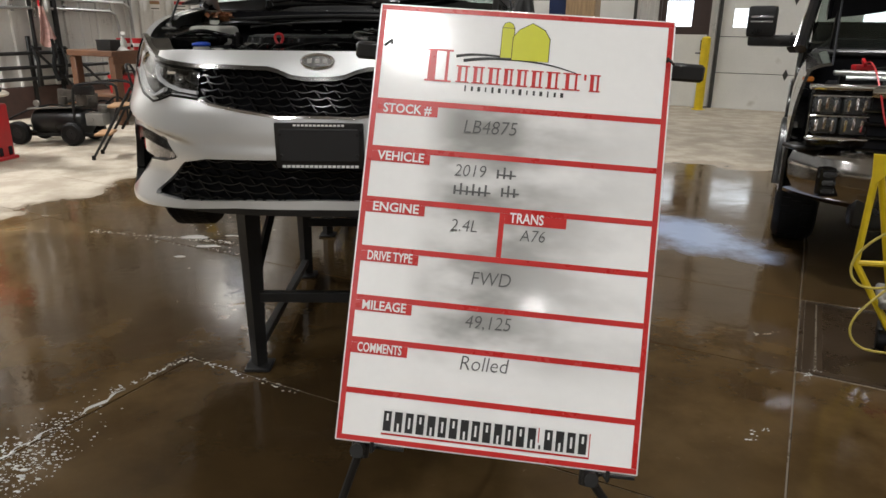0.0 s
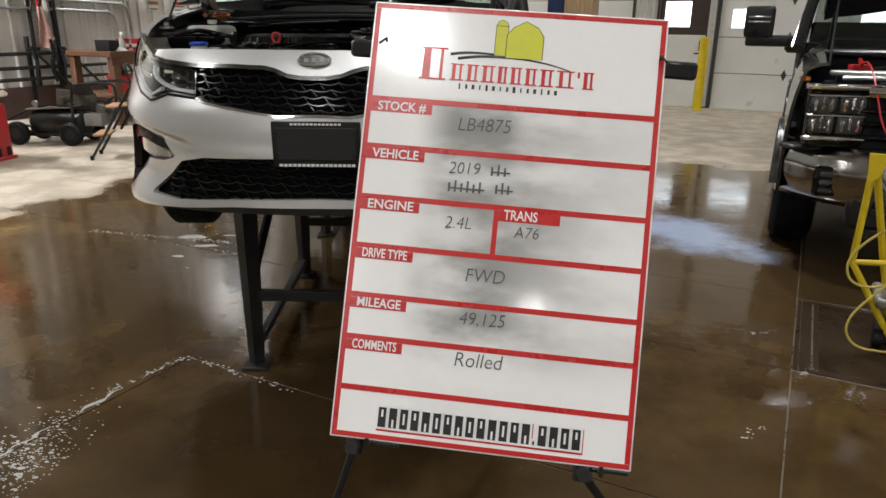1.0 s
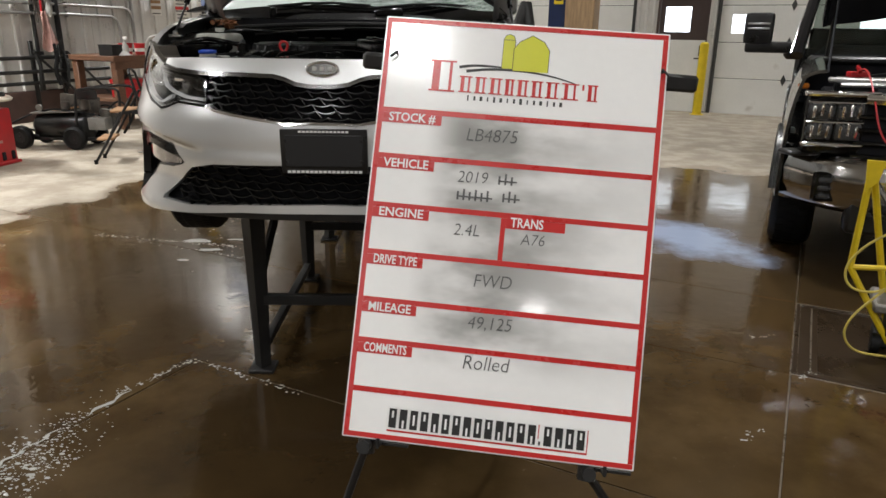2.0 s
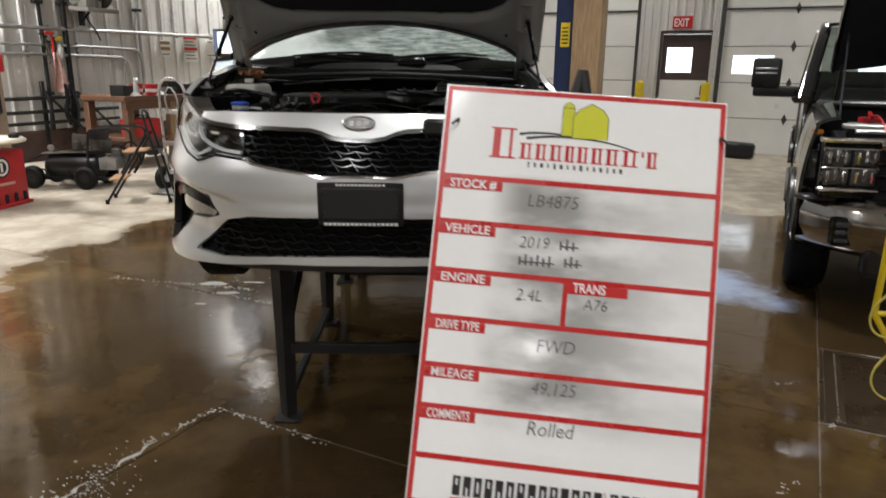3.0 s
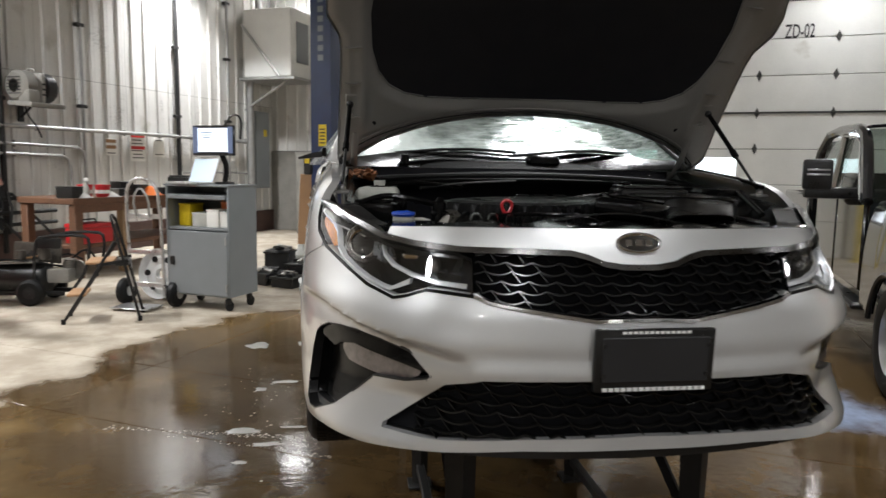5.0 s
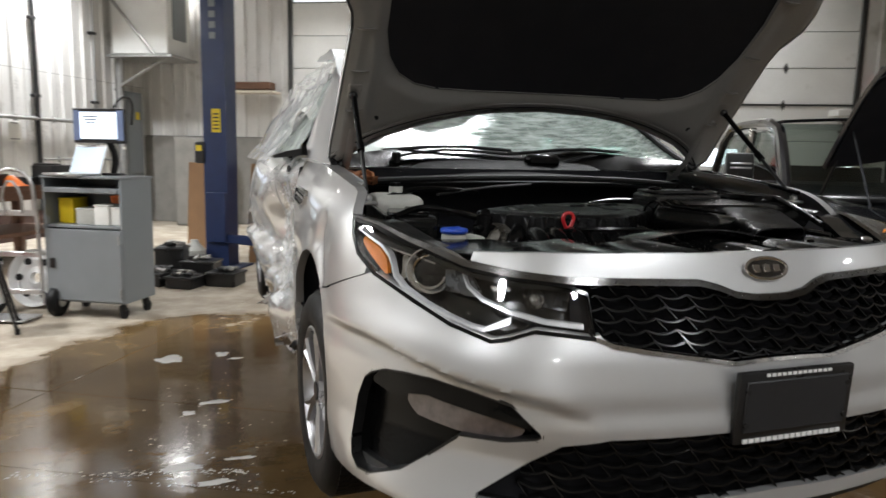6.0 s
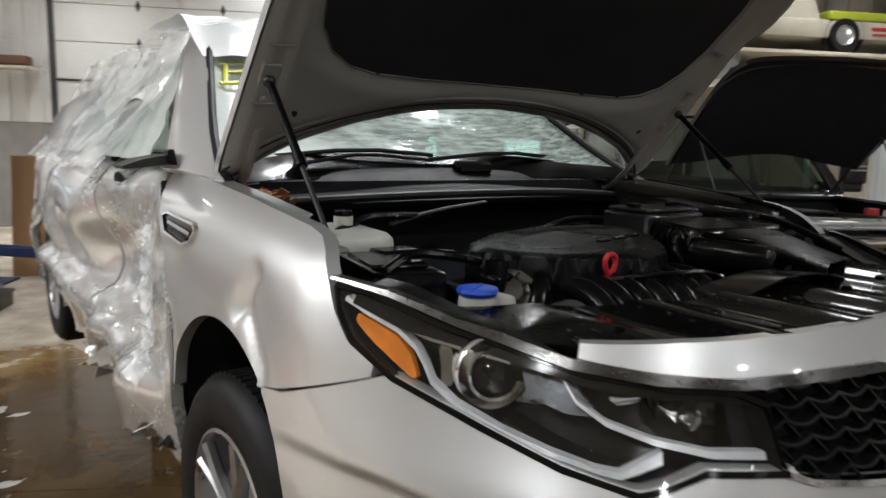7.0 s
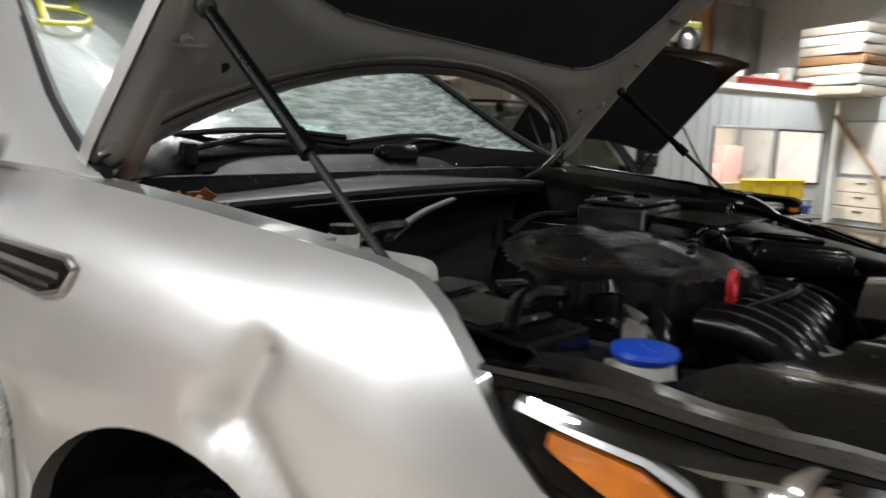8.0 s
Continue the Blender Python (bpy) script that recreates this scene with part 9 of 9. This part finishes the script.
li = bpy.data.lights.new("office_panel_light", "AREA")
li.shape, li.size, li.size_y, li.energy, li.color = "RECTANGLE", 2.4, 0.6, 260, (1.0, 0.93, 0.86)
new("office_panel_light", li).matrix_world = at(10.3, 13.2, DECK - 0.20)
for k, (u, z, w_, h_, mt, nm) in enumerate(((9.2, 0.0, 0.9, 1.55, CREAM, "cream steel"), (10.3, 0.0, 0.5, 1.9, PAPER, "white"), (11.0, 0.0, 0.6, 1.30, PINK, "faded pink"), (11.7, 0.0, 0.7, 1.75, PINK, "faded pink"))):
    cb = thing("locker", nm + " locker standing in the office", "locker", at(u, 14.3, z), "office lockers")
    part("body", G().box((0, 0, h_ / 2), (w_, 0.5, h_), 0.01), mt, cb)
    part("door", G().box((0, -0.26, h_ / 2), (w_ - 0.06, 0.02, h_ - 0.08), 0.006), mt, cb)
    part("handle", G().box((w_ * 0.35, -0.28, h_ * 0.55), (0.02, 0.03, 0.16), 0.004), STEEL, cb)
# things stored on the deck
pk = thing("ramp_platform", "pale steel ramp platform standing on the deck", "platform", at(6.1, 13.05, DECK + 0.004))
part("top", G().box((0, 0, 0.49), (4.9, 1.7, 0.06), 0.008), CREAM, pk)
for x in (-2.2, 0.0, 2.2):
    part("trestle", G().box((x, 0, 0.23), (0.12, 1.5, 0.46), 0.008), GALV, pk)
DIRTYCREAM = material("dirty_cream_paint", (0.40, 0.37, 0.29), 0.45, 0, 0.25, 3, 40)
uc = thing("utility_car", "cream utility car with a lime stripe parked on the platform", "vehicle", at(6.0, 13.05, DECK + 0.527))
part("body", G().box((0.1, 0, 0.40), (4.5, 1.45, 0.32), 0.06, (0, 0, 0), 2), DIRTYCREAM, uc)
part("stripe", G().box((0.95, -0.01, 0.62), (2.8, 1.46, 0.17), 0.05, (0, 0, 0), 3), LIME, uc, "lime green stripe and bonnet")
part("cabin", G().sheet(lambda i, j: Vector((-2.12 + 1.55 * i + 0.30 * j * (1 - i) - 0.35 * j * i, -0.70 + 0.06 * j, 0.50 + 0.95 * j)), 8, 6, 0.03).box((-1.36, 0.1, 0.98), (1.45, 1.2, 0.90), 0.10, (0, 0, 0), 2), DIRTYCREAM, uc, "cream closed rear body")
part("text_bar", G().box((0.62, -0.732, 0.43), (0.46, 0.01, 0.05)), RED, uc), part("text_bar", G().box((0.58, -0.732, 0.33), (0.34, 0.01, 0.035)), RED, uc)
for x in (-0.12, 2.0):
    part("wheel_arch", G().lathe((x, -0.69, 0.30), (0, 1, 0), [(0.36, -0.04), (0.37, -0.04), (0.37, 0.04), (0.34, 0.05)], 28), PLASTIC, uc)
    for y in (-0.66, 0.66):
        w_ = part("wheel", G().lathe((x, y, 0.30), (0, 1, 0), [(0.17, -0.09), (0.27, -0.095), (0.30, -0.05), (0.30, 0.05), (0.27, 0.095), (0.17, 0.09)], 28), RUBBER, uc)
        part("hub", G().lathe((x, y - 0.08, 0.30), (0, 1, 0), [(0.175, 0.0), (0.15, 0.02), (0.06, -0.01), (0.001, -0.015)], 20), ALU, w_)
rnd = random.Random(21)
for k in range(10):
    u, s = 9.05 + 0.36 * k, (rnd.uniform(0.26, 0.36), rnd.uniform(0.3, 0.5), rnd.uniform(0.25, 0.62))
    mt = (STEEL, CREAM, PAPER, CARD, CARD, PAPER, CARD, CREAM, PAPER, CREAM)[k]
    o = thing("storage_box", {"dark_steel": "dark tool case stored on the deck", "cardboard": "brown carton stored on the deck"}.get(mt.name, "pale carton stored on the deck"), "box", at(u, 12.75 + rnd.uniform(-0.1, 0.2), DECK + 0.004, rnd.uniform(-12, 12)), "stored boxes")
    part("carton", G().box((0, 0, s[2] / 2), s, 0.012), mt, o)
    part("flap", G().box((0, 0.02, s[2] + 0.006), (s[0] * 0.98, s[1] * 0.5, 0.008), 0.002), mt, o)
solo("red_beam", G().box((1.4, 0, 0.11), (2.9, 0.10, 0.20), 0.01).box((1.4, -0.05, 0.20), (2.9, 0.14, 0.02), 0.004), material("faded_red_paint", (0.50, 0.09, 0.09), 0.6, 0, 0.2, 4, 40), "faded red steel beam lying on the deck edge", "beam", at(9.4, 12.15, DECK + 0.004))
solo("plywood_sheet", G().box((0, 0, 1.1), (2.6, 0.02, 2.2), 0.002), CARD, "tall brown plywood sheet standing on the deck", "sheet", at(9.9, 14.7, DECK + 0.004))
solo("grey_tarp", G().sheet(lambda i, j: Vector((2.0 * i, 0.06 * math.sin(17 * i), 2.3 * j)), 30, 6, 0.01), BLOCK, "grey tarpaulin hanging behind the deck", "tarpaulin", at(11.2, 14.6, DECK + 0.01))
for k in range(7):
    o = thing("insulation_batt", "thick cream insulation batt in a stack", "batt", at(12.2, 11.75, 2.92 + 0.215 * k, (3, -2, 1, 4, -3, 2, 0)[k]), "insulation stack")
    part("batt", G().box((0, 0, 0.10), (1.1, 1.5, 0.20), 0.05, (0, 0, 0), 2), (CREAM, PAPER, CREAM, CARD, CREAM, PAPER, CREAM)[k], o)
fx = thing("fire_extinguisher", "red fire extinguisher hung on the end wall", "fire extinguisher", at(3.75, FAR_V - 0.2, 2.68))
part("cylinder", G().lathe((0, 0, 0), (0, 0, 1), [(0.001, 0), (0.13, 0.01), (0.14, 0.06), (0.14, 0.56), (0.05, 0.68), (0.001, 0.68)], 18), RED, fx)
part("valve", G().box((0, 0, 0.72), (0.12, 0.06, 0.08), 0.01), STEEL, fx)
ws = thing("shelf_unit", "white wall shelf over a stack of bricks", "shelf", at(3.5, FAR_V - 0.3, 2.52))
part("board", G().box((0, 0, 0.06), (1.2, 0.5, 0.12), 0.008), DOORWHITE, ws)
bs_ = thing("brick_pier", "short pier of red brown bricks by the end wall", "pier", at(3.28, FAR_V - 0.3, 0))
for r in range(24):
    for c in range(2):
        part("brick", G().box((-0.10 + 0.2 * c + (0.04 if r % 2 else -0.04), 0, 0.05 + 0.1 * r), (0.19, 0.22, 0.085), 0.006), RUSTY, bs_)

# right wall: a pale store front with a window, drawers below and a brown brace
sf = thing("store_front", "pale grey store front with a bright window over drawers", "cabinet", at(12.62, 11.1))
part("body", G().box((0.16, 0, 1.46), (0.30, 2.0, 2.90), 0.01), OFFICE, sf)
part("window_frame", G().box((-0.01, 0.15, 1.78), (0.04, 1.15, 1.25), 0.008), GALV, sf)
part("pane", G().box((-0.035, 0.15, 1.78), (0.012, 1.05, 1.15), 0.002), PAPER, sf, "white lit pane")
for k in range(3):
    dr = part("drawer", G().box((-0.02, 0.15, 0.30 + 0.32 * k), (0.05, 1.2, 0.30), 0.010), CREAM, sf)
    part("handle", G().box((-0.06, 0.15, 0.36 + 0.32 * k), (0.03, 0.22, 0.02), 0.004), STEEL, dr)
solo("timber_brace", G().tube([(12.45, 11.95, 2.5), (12.40, 10.75, 1.1), (12.40, 10.5, 0.05)], 0.06, 4), PINE, "brown timber brace leaning at the store front", "brace", B)
ct = thing("bin_trolley", "low grey trolley with parts bins in front of the office", "trolley", at(10.0, 11.6))
part("top", G().box((0, 0, 0.62), (2.2, 0.5, 0.04), 0.008), CABINET, ct)
part("shelf", G().box((0, 0, 0.20), (2.2, 0.5, 0.04), 0.008), CABINET, ct)
for x in (-1.05, 1.05):
    for y in (-0.22, 0.22):
        part("leg", G().box((x, y, 0.31), (0.04, 0.04, 0.62), 0.004), CABINET, ct)
for u, z, mt, nm, sx in ((9.45, 0.645, YELLOW, "yellow", 0.50), (10.0, 0.645, YELLOW, "yellow", 0.52), (10.55, 0.645, YELLOW, "yellow", 0.50), (10.45, 0.225, RED, "red", 0.4), (9.95, 0.225, BLUE, "blue", 0.4), (10.92, 0.225, BLUE, "blue", 0.36), (9.3, 0.225, PAPER, "white", 0.5)):
    o = thing("parts_bin", nm + " plastic parts bin on the trolley", "bin", at(u, 11.55, z), "parts bins")
    hh = 0.42 if z > 0.5 else 0.28
    part("tub", G().box((0, 0, hh / 2), (sx, 0.36, hh), 0.02), mt, o)
    part("lip", G().box((0, -0.17, hh - 0.02), (sx + 0.02, 0.06, 0.04), 0.01), mt, o)


# ---- glints on the wet floor, modelled as pale beads and patches ----
def bead(g, x, y, rx, ry, h):
    """A flat six-sided pale bead on the floor, shaped to stand for a glint."""
    rings = [[g.bm.verts.new((x + f * rx * math.cos(a * math.pi / 3), y + f * ry * math.sin(a * math.pi / 3), z)) for a in range(6)] for f, z in ((1.0, 0.0), (0.75, 0.7 * h))]
    top = g.bm.verts.new((x, y, h))
    for k in range(6):
        g.bm.faces.new((rings[0][k], rings[0][(k + 1) % 6], rings[1][(k + 1) % 6], rings[1][k]))
        g.bm.faces.new((rings[1][k], rings[1][(k + 1) % 6], top))


rnd = random.Random(8)
g = G()
for k in range(520):
    x, y = rnd.gauss(-1.52, 0.13), rnd.gauss(2.16, 0.15)
    if x > -1.38 + 0.35 * (y - 2.2):
        continue
    r = rnd.uniform(0.001, 0.004) * (1 + 1.2 * (rnd.random() > 0.9))
    bead(g, x, y, r * rnd.uniform(1, 2.0), r, r * 0.6)
for k in range(260):
    f = abs(rnd.gauss(0, 0.5))
    x, y = -1.50 - 0.16 * f + rnd.gauss(0, 0.05), 2.55 - 0.55 * f + rnd.gauss(0, 0.10)
    r = rnd.uniform(0.001, 0.0045)
    bead(g, x, y, r * rnd.uniform(1, 2.4), r, r * 0.5)
for x, y, dx, dy, w in ((-1.40, 2.78, -0.10, -0.22, 0.016), (-1.55, 2.47, -0.08, -0.18, 0.012), (-1.62, 2.32, -0.05, -0.14, 0.010), (-1.36, 2.86, 0.09, 0.16, 0.005)):
    g.tube([(x + dx * q / 9 + 0.012 * math.sin(5 * q + x * 40), y + dy * q / 9, 0.0012) for q in range(10)], lambda f: max(0.001, w * math.sin(math.pi * min(0.98, max(0.02, f))) * (0.6 + 0.6 * noise.noise(Vector((f * 9, x * 30, y * 20))))), 8, 1, 0.07)
# thin drifting patches beside the car, the nearer ones for glints, and beads along the next joint


def patch(g, x, y, rx, ry, seed):
    """A pale lens with a ragged rim; serves soapy patches and broad glints alike."""
    mid, rim = g.bm.verts.new((x, y, 0.004)), []
    for k in range(36):
        a = 2 * math.pi * k / 36
        f = 0.80 + 0.45 * noise.noise(Vector((1.6 * math.cos(a), 1.6 * math.sin(a), seed))) + 0.18 * noise.noise(Vector((5 * math.cos(a), 6 * math.sin(a), seed)))
        rim.append([g.bm.verts.new((x + q * f * rx * math.cos(a), y + q * f * ry * math.sin(a), h)) for q, h in ((0.6, 0.0035), (1.0, 0.0006))])
    for a, b in zip(rim, rim[1:] + rim[:1]):
        g.bm.faces.new((mid, a[0], b[0])), g.bm.faces.new((a[0], a[1], b[1], b[0]))


for k, (x, y, rx, ry) in enumerate(((-2.01, 7.10, 0.14, 0.12), (-1.70, 6.02, 0.13, 0.05), (-1.84, 5.86, 0.05, 0.06), (-1.63, 7.15, 0.06, 0.10), (-1.52, 7.0, 0.07, 0.03), (-1.86, 5.06, 0.14, 0.05), (-1.70, 4.84, 0.12, 0.035), (-1.80, 4.60, 0.05, 0.03), (-1.55, 5.10, 0.09, 0.03))):
    patch(g, x, y, rx, ry, 3.7 * k)
for k in range(150):
    f = rnd.random() ** 1.5
    x, y = -1.55 - 1.15 * f + rnd.gauss(0, 0.02), 4.93 + 0.27 * f + rnd.gauss(0, 0.016)
    r = rnd.uniform(0.002, 0.006)
    bead(g, x, y, r * rnd.uniform(1, 2.4), r, r * 0.5)
for k in range(70):
    r = rnd.uniform(0.002, 0.006)
    bead(g, rnd.gauss(-1.78, 0.22), rnd.gauss(5.6, 0.5), r * rnd.uniform(1, 2.6), r, r * 0.5)
for x0, y0, x1, y1, m_ in ((-1.23, 3.09, -0.62, 2.76, 60), (1.70, 2.92, 1.80, 3.0, 26), (1.62, 3.38, 1.82, 3.42, 14), (1.20, 2.40, 1.34, 2.50, 16), (-1.22, 3.10, -1.46, 2.74, 70), (-1.30, 4.62, -2.3, 5.05, 60)):
    for k in range(m_):
        f, r = rnd.random(), rnd.uniform(0.0015, 0.005)
        bead(g, x0 + (x1 - x0) * f + rnd.gauss(0, 0.012), y0 + (y1 - y0) * f + rnd.gauss(0, 0.012), r * rnd.uniform(1, 2.2), r, r * 0.5)
# the pale colour carries the lamp glints of the rippled water
foam = solo("foam", g, material("pale_foam_glints", (0.42, 0.415, 0.39), 0.08, 0, 0.1, 20, 90), "soapy patches and pale beads standing in for glints on the wet floor", "foam", kind="stuff")


def droplets(name, points, label):
    """Beads of water, each a small dome on its surface."""
    g = G()
    for (x, y, z), r in points:
        rings = []
        for k, (f, h) in enumerate(((1.0, -0.3), (0.95, 0.15), (0.55, 0.55))):
            rings.append([g.bm.verts.new((x + f * r * math.cos(a * math.pi / 3), y + f * r * math.sin(a * math.pi / 3), z + h * r)) for a in range(6)])
        top = g.bm.verts.new((x, y, z + 0.65 * r))
        for a, b in zip(rings, rings[1:]):
            for k in range(6):
                g.bm.faces.new((a[k], a[(k + 1) % 6], b[(k + 1) % 6], b[k]))
        for k in range(6):
            g.bm.faces.new((rings[-1][k], rings[-1][(k + 1) % 6], top))
    ob = bodypart(name, g, DROP, label=label, angle=80)
    return tagged(ob, label, kind="stuff")


DROP = clear_lens("water_drop", (0.95, 0.96, 0.97), 1.5, 0.03)
rnd = random.Random(21)
pts = []
for k in range(520):
    x, y = rnd.uniform(-0.72, 0.72), rnd.uniform(2.70, 3.15)
    if inside((x, y), rad):
        pts.append((cover_at(np.array([x]), np.array([y]), 0.0)[0], rnd.uniform(0.0015, 0.0045)))
for k in range(260):
    x, y = rnd.uniform(-0.36, 0.15), rnd.uniform(3.12, 3.57)
    if inside((x, y), EC):
        pts.append((lid_at(np.array([x]), np.array([y]), 0.0)[0], rnd.uniform(0.0015, 0.005)))
for k in range(330):
    s = rnd.uniform(-1.22, 1.22)
    z = float(np.interp(abs(s), [q[0] for q in STRIP[::-1]], [q[1] for q in STRIP[::-1]])) + rnd.uniform(-0.002, 0.010)
    pts.append((skin_at(s, z, -0.008), rnd.uniform(0.0012, 0.0036)))
for k in range(260):
    s = rnd.uniform(-0.44, 0.44)
    z = float(np.interp(abs(s), [q[0] for q in lowtrim[::-1]], [q[1] for q in lowtrim[::-1]])) + rnd.uniform(-0.006, 0.004)
    pts.append((skin_at(s, z, -0.006), rnd.uniform(0.001, 0.003)))
for k in range(320):
    s, z = rnd.choice((-1, 1)) * rnd.uniform(0.46, 1.2), rnd.uniform(1.28, 1.48)
    if inside((abs(s), z), LAMP_LOW + LAMP_OUT + LAMP_TOP):
        pts.append((skin_at(s, z, 0.001), rnd.uniform(0.0012, 0.003)))
for k in range(220):
    x = rnd.uniform(-0.7, 0.7)
    pts.append(((x, 3.87 + rnd.uniform(-0.05, 0.18) + 0.14 * (x / 0.76) ** 2, 1.585 + 0.030 * (1 - (x / 0.76) ** 2) + rnd.uniform(-0.004, 0.012)), rnd.uniform(0.0015, 0.004)))
for k in range(520):
    s, z = rnd.uniform(-1.2, 1.2), rnd.uniform(0.90, 1.46)
    if inside((s, z), fascia_edge) and not any(inside((s, z), h_) for h_ in (GRILLE, LOWER, FOG, mirror(FOG))):
        pts.append((skin_at(s, z, -0.0005), rnd.uniform(0.0008, 0.0020)))
for k in range(420):
    s, z = rnd.uniform(-0.6, 0.6), rnd.choice((rnd.uniform(1.235, 1.385), rnd.uniform(0.92, 1.07)))
    if inside((s, z), GRILLE) or inside((s, z), LOWER):
        pts.append((skin_at(s, z, 0.008), rnd.uniform(0.0010, 0.0024)))
droplets("water_film", pts, "water drops beaded on nose, lamps and engine covers")
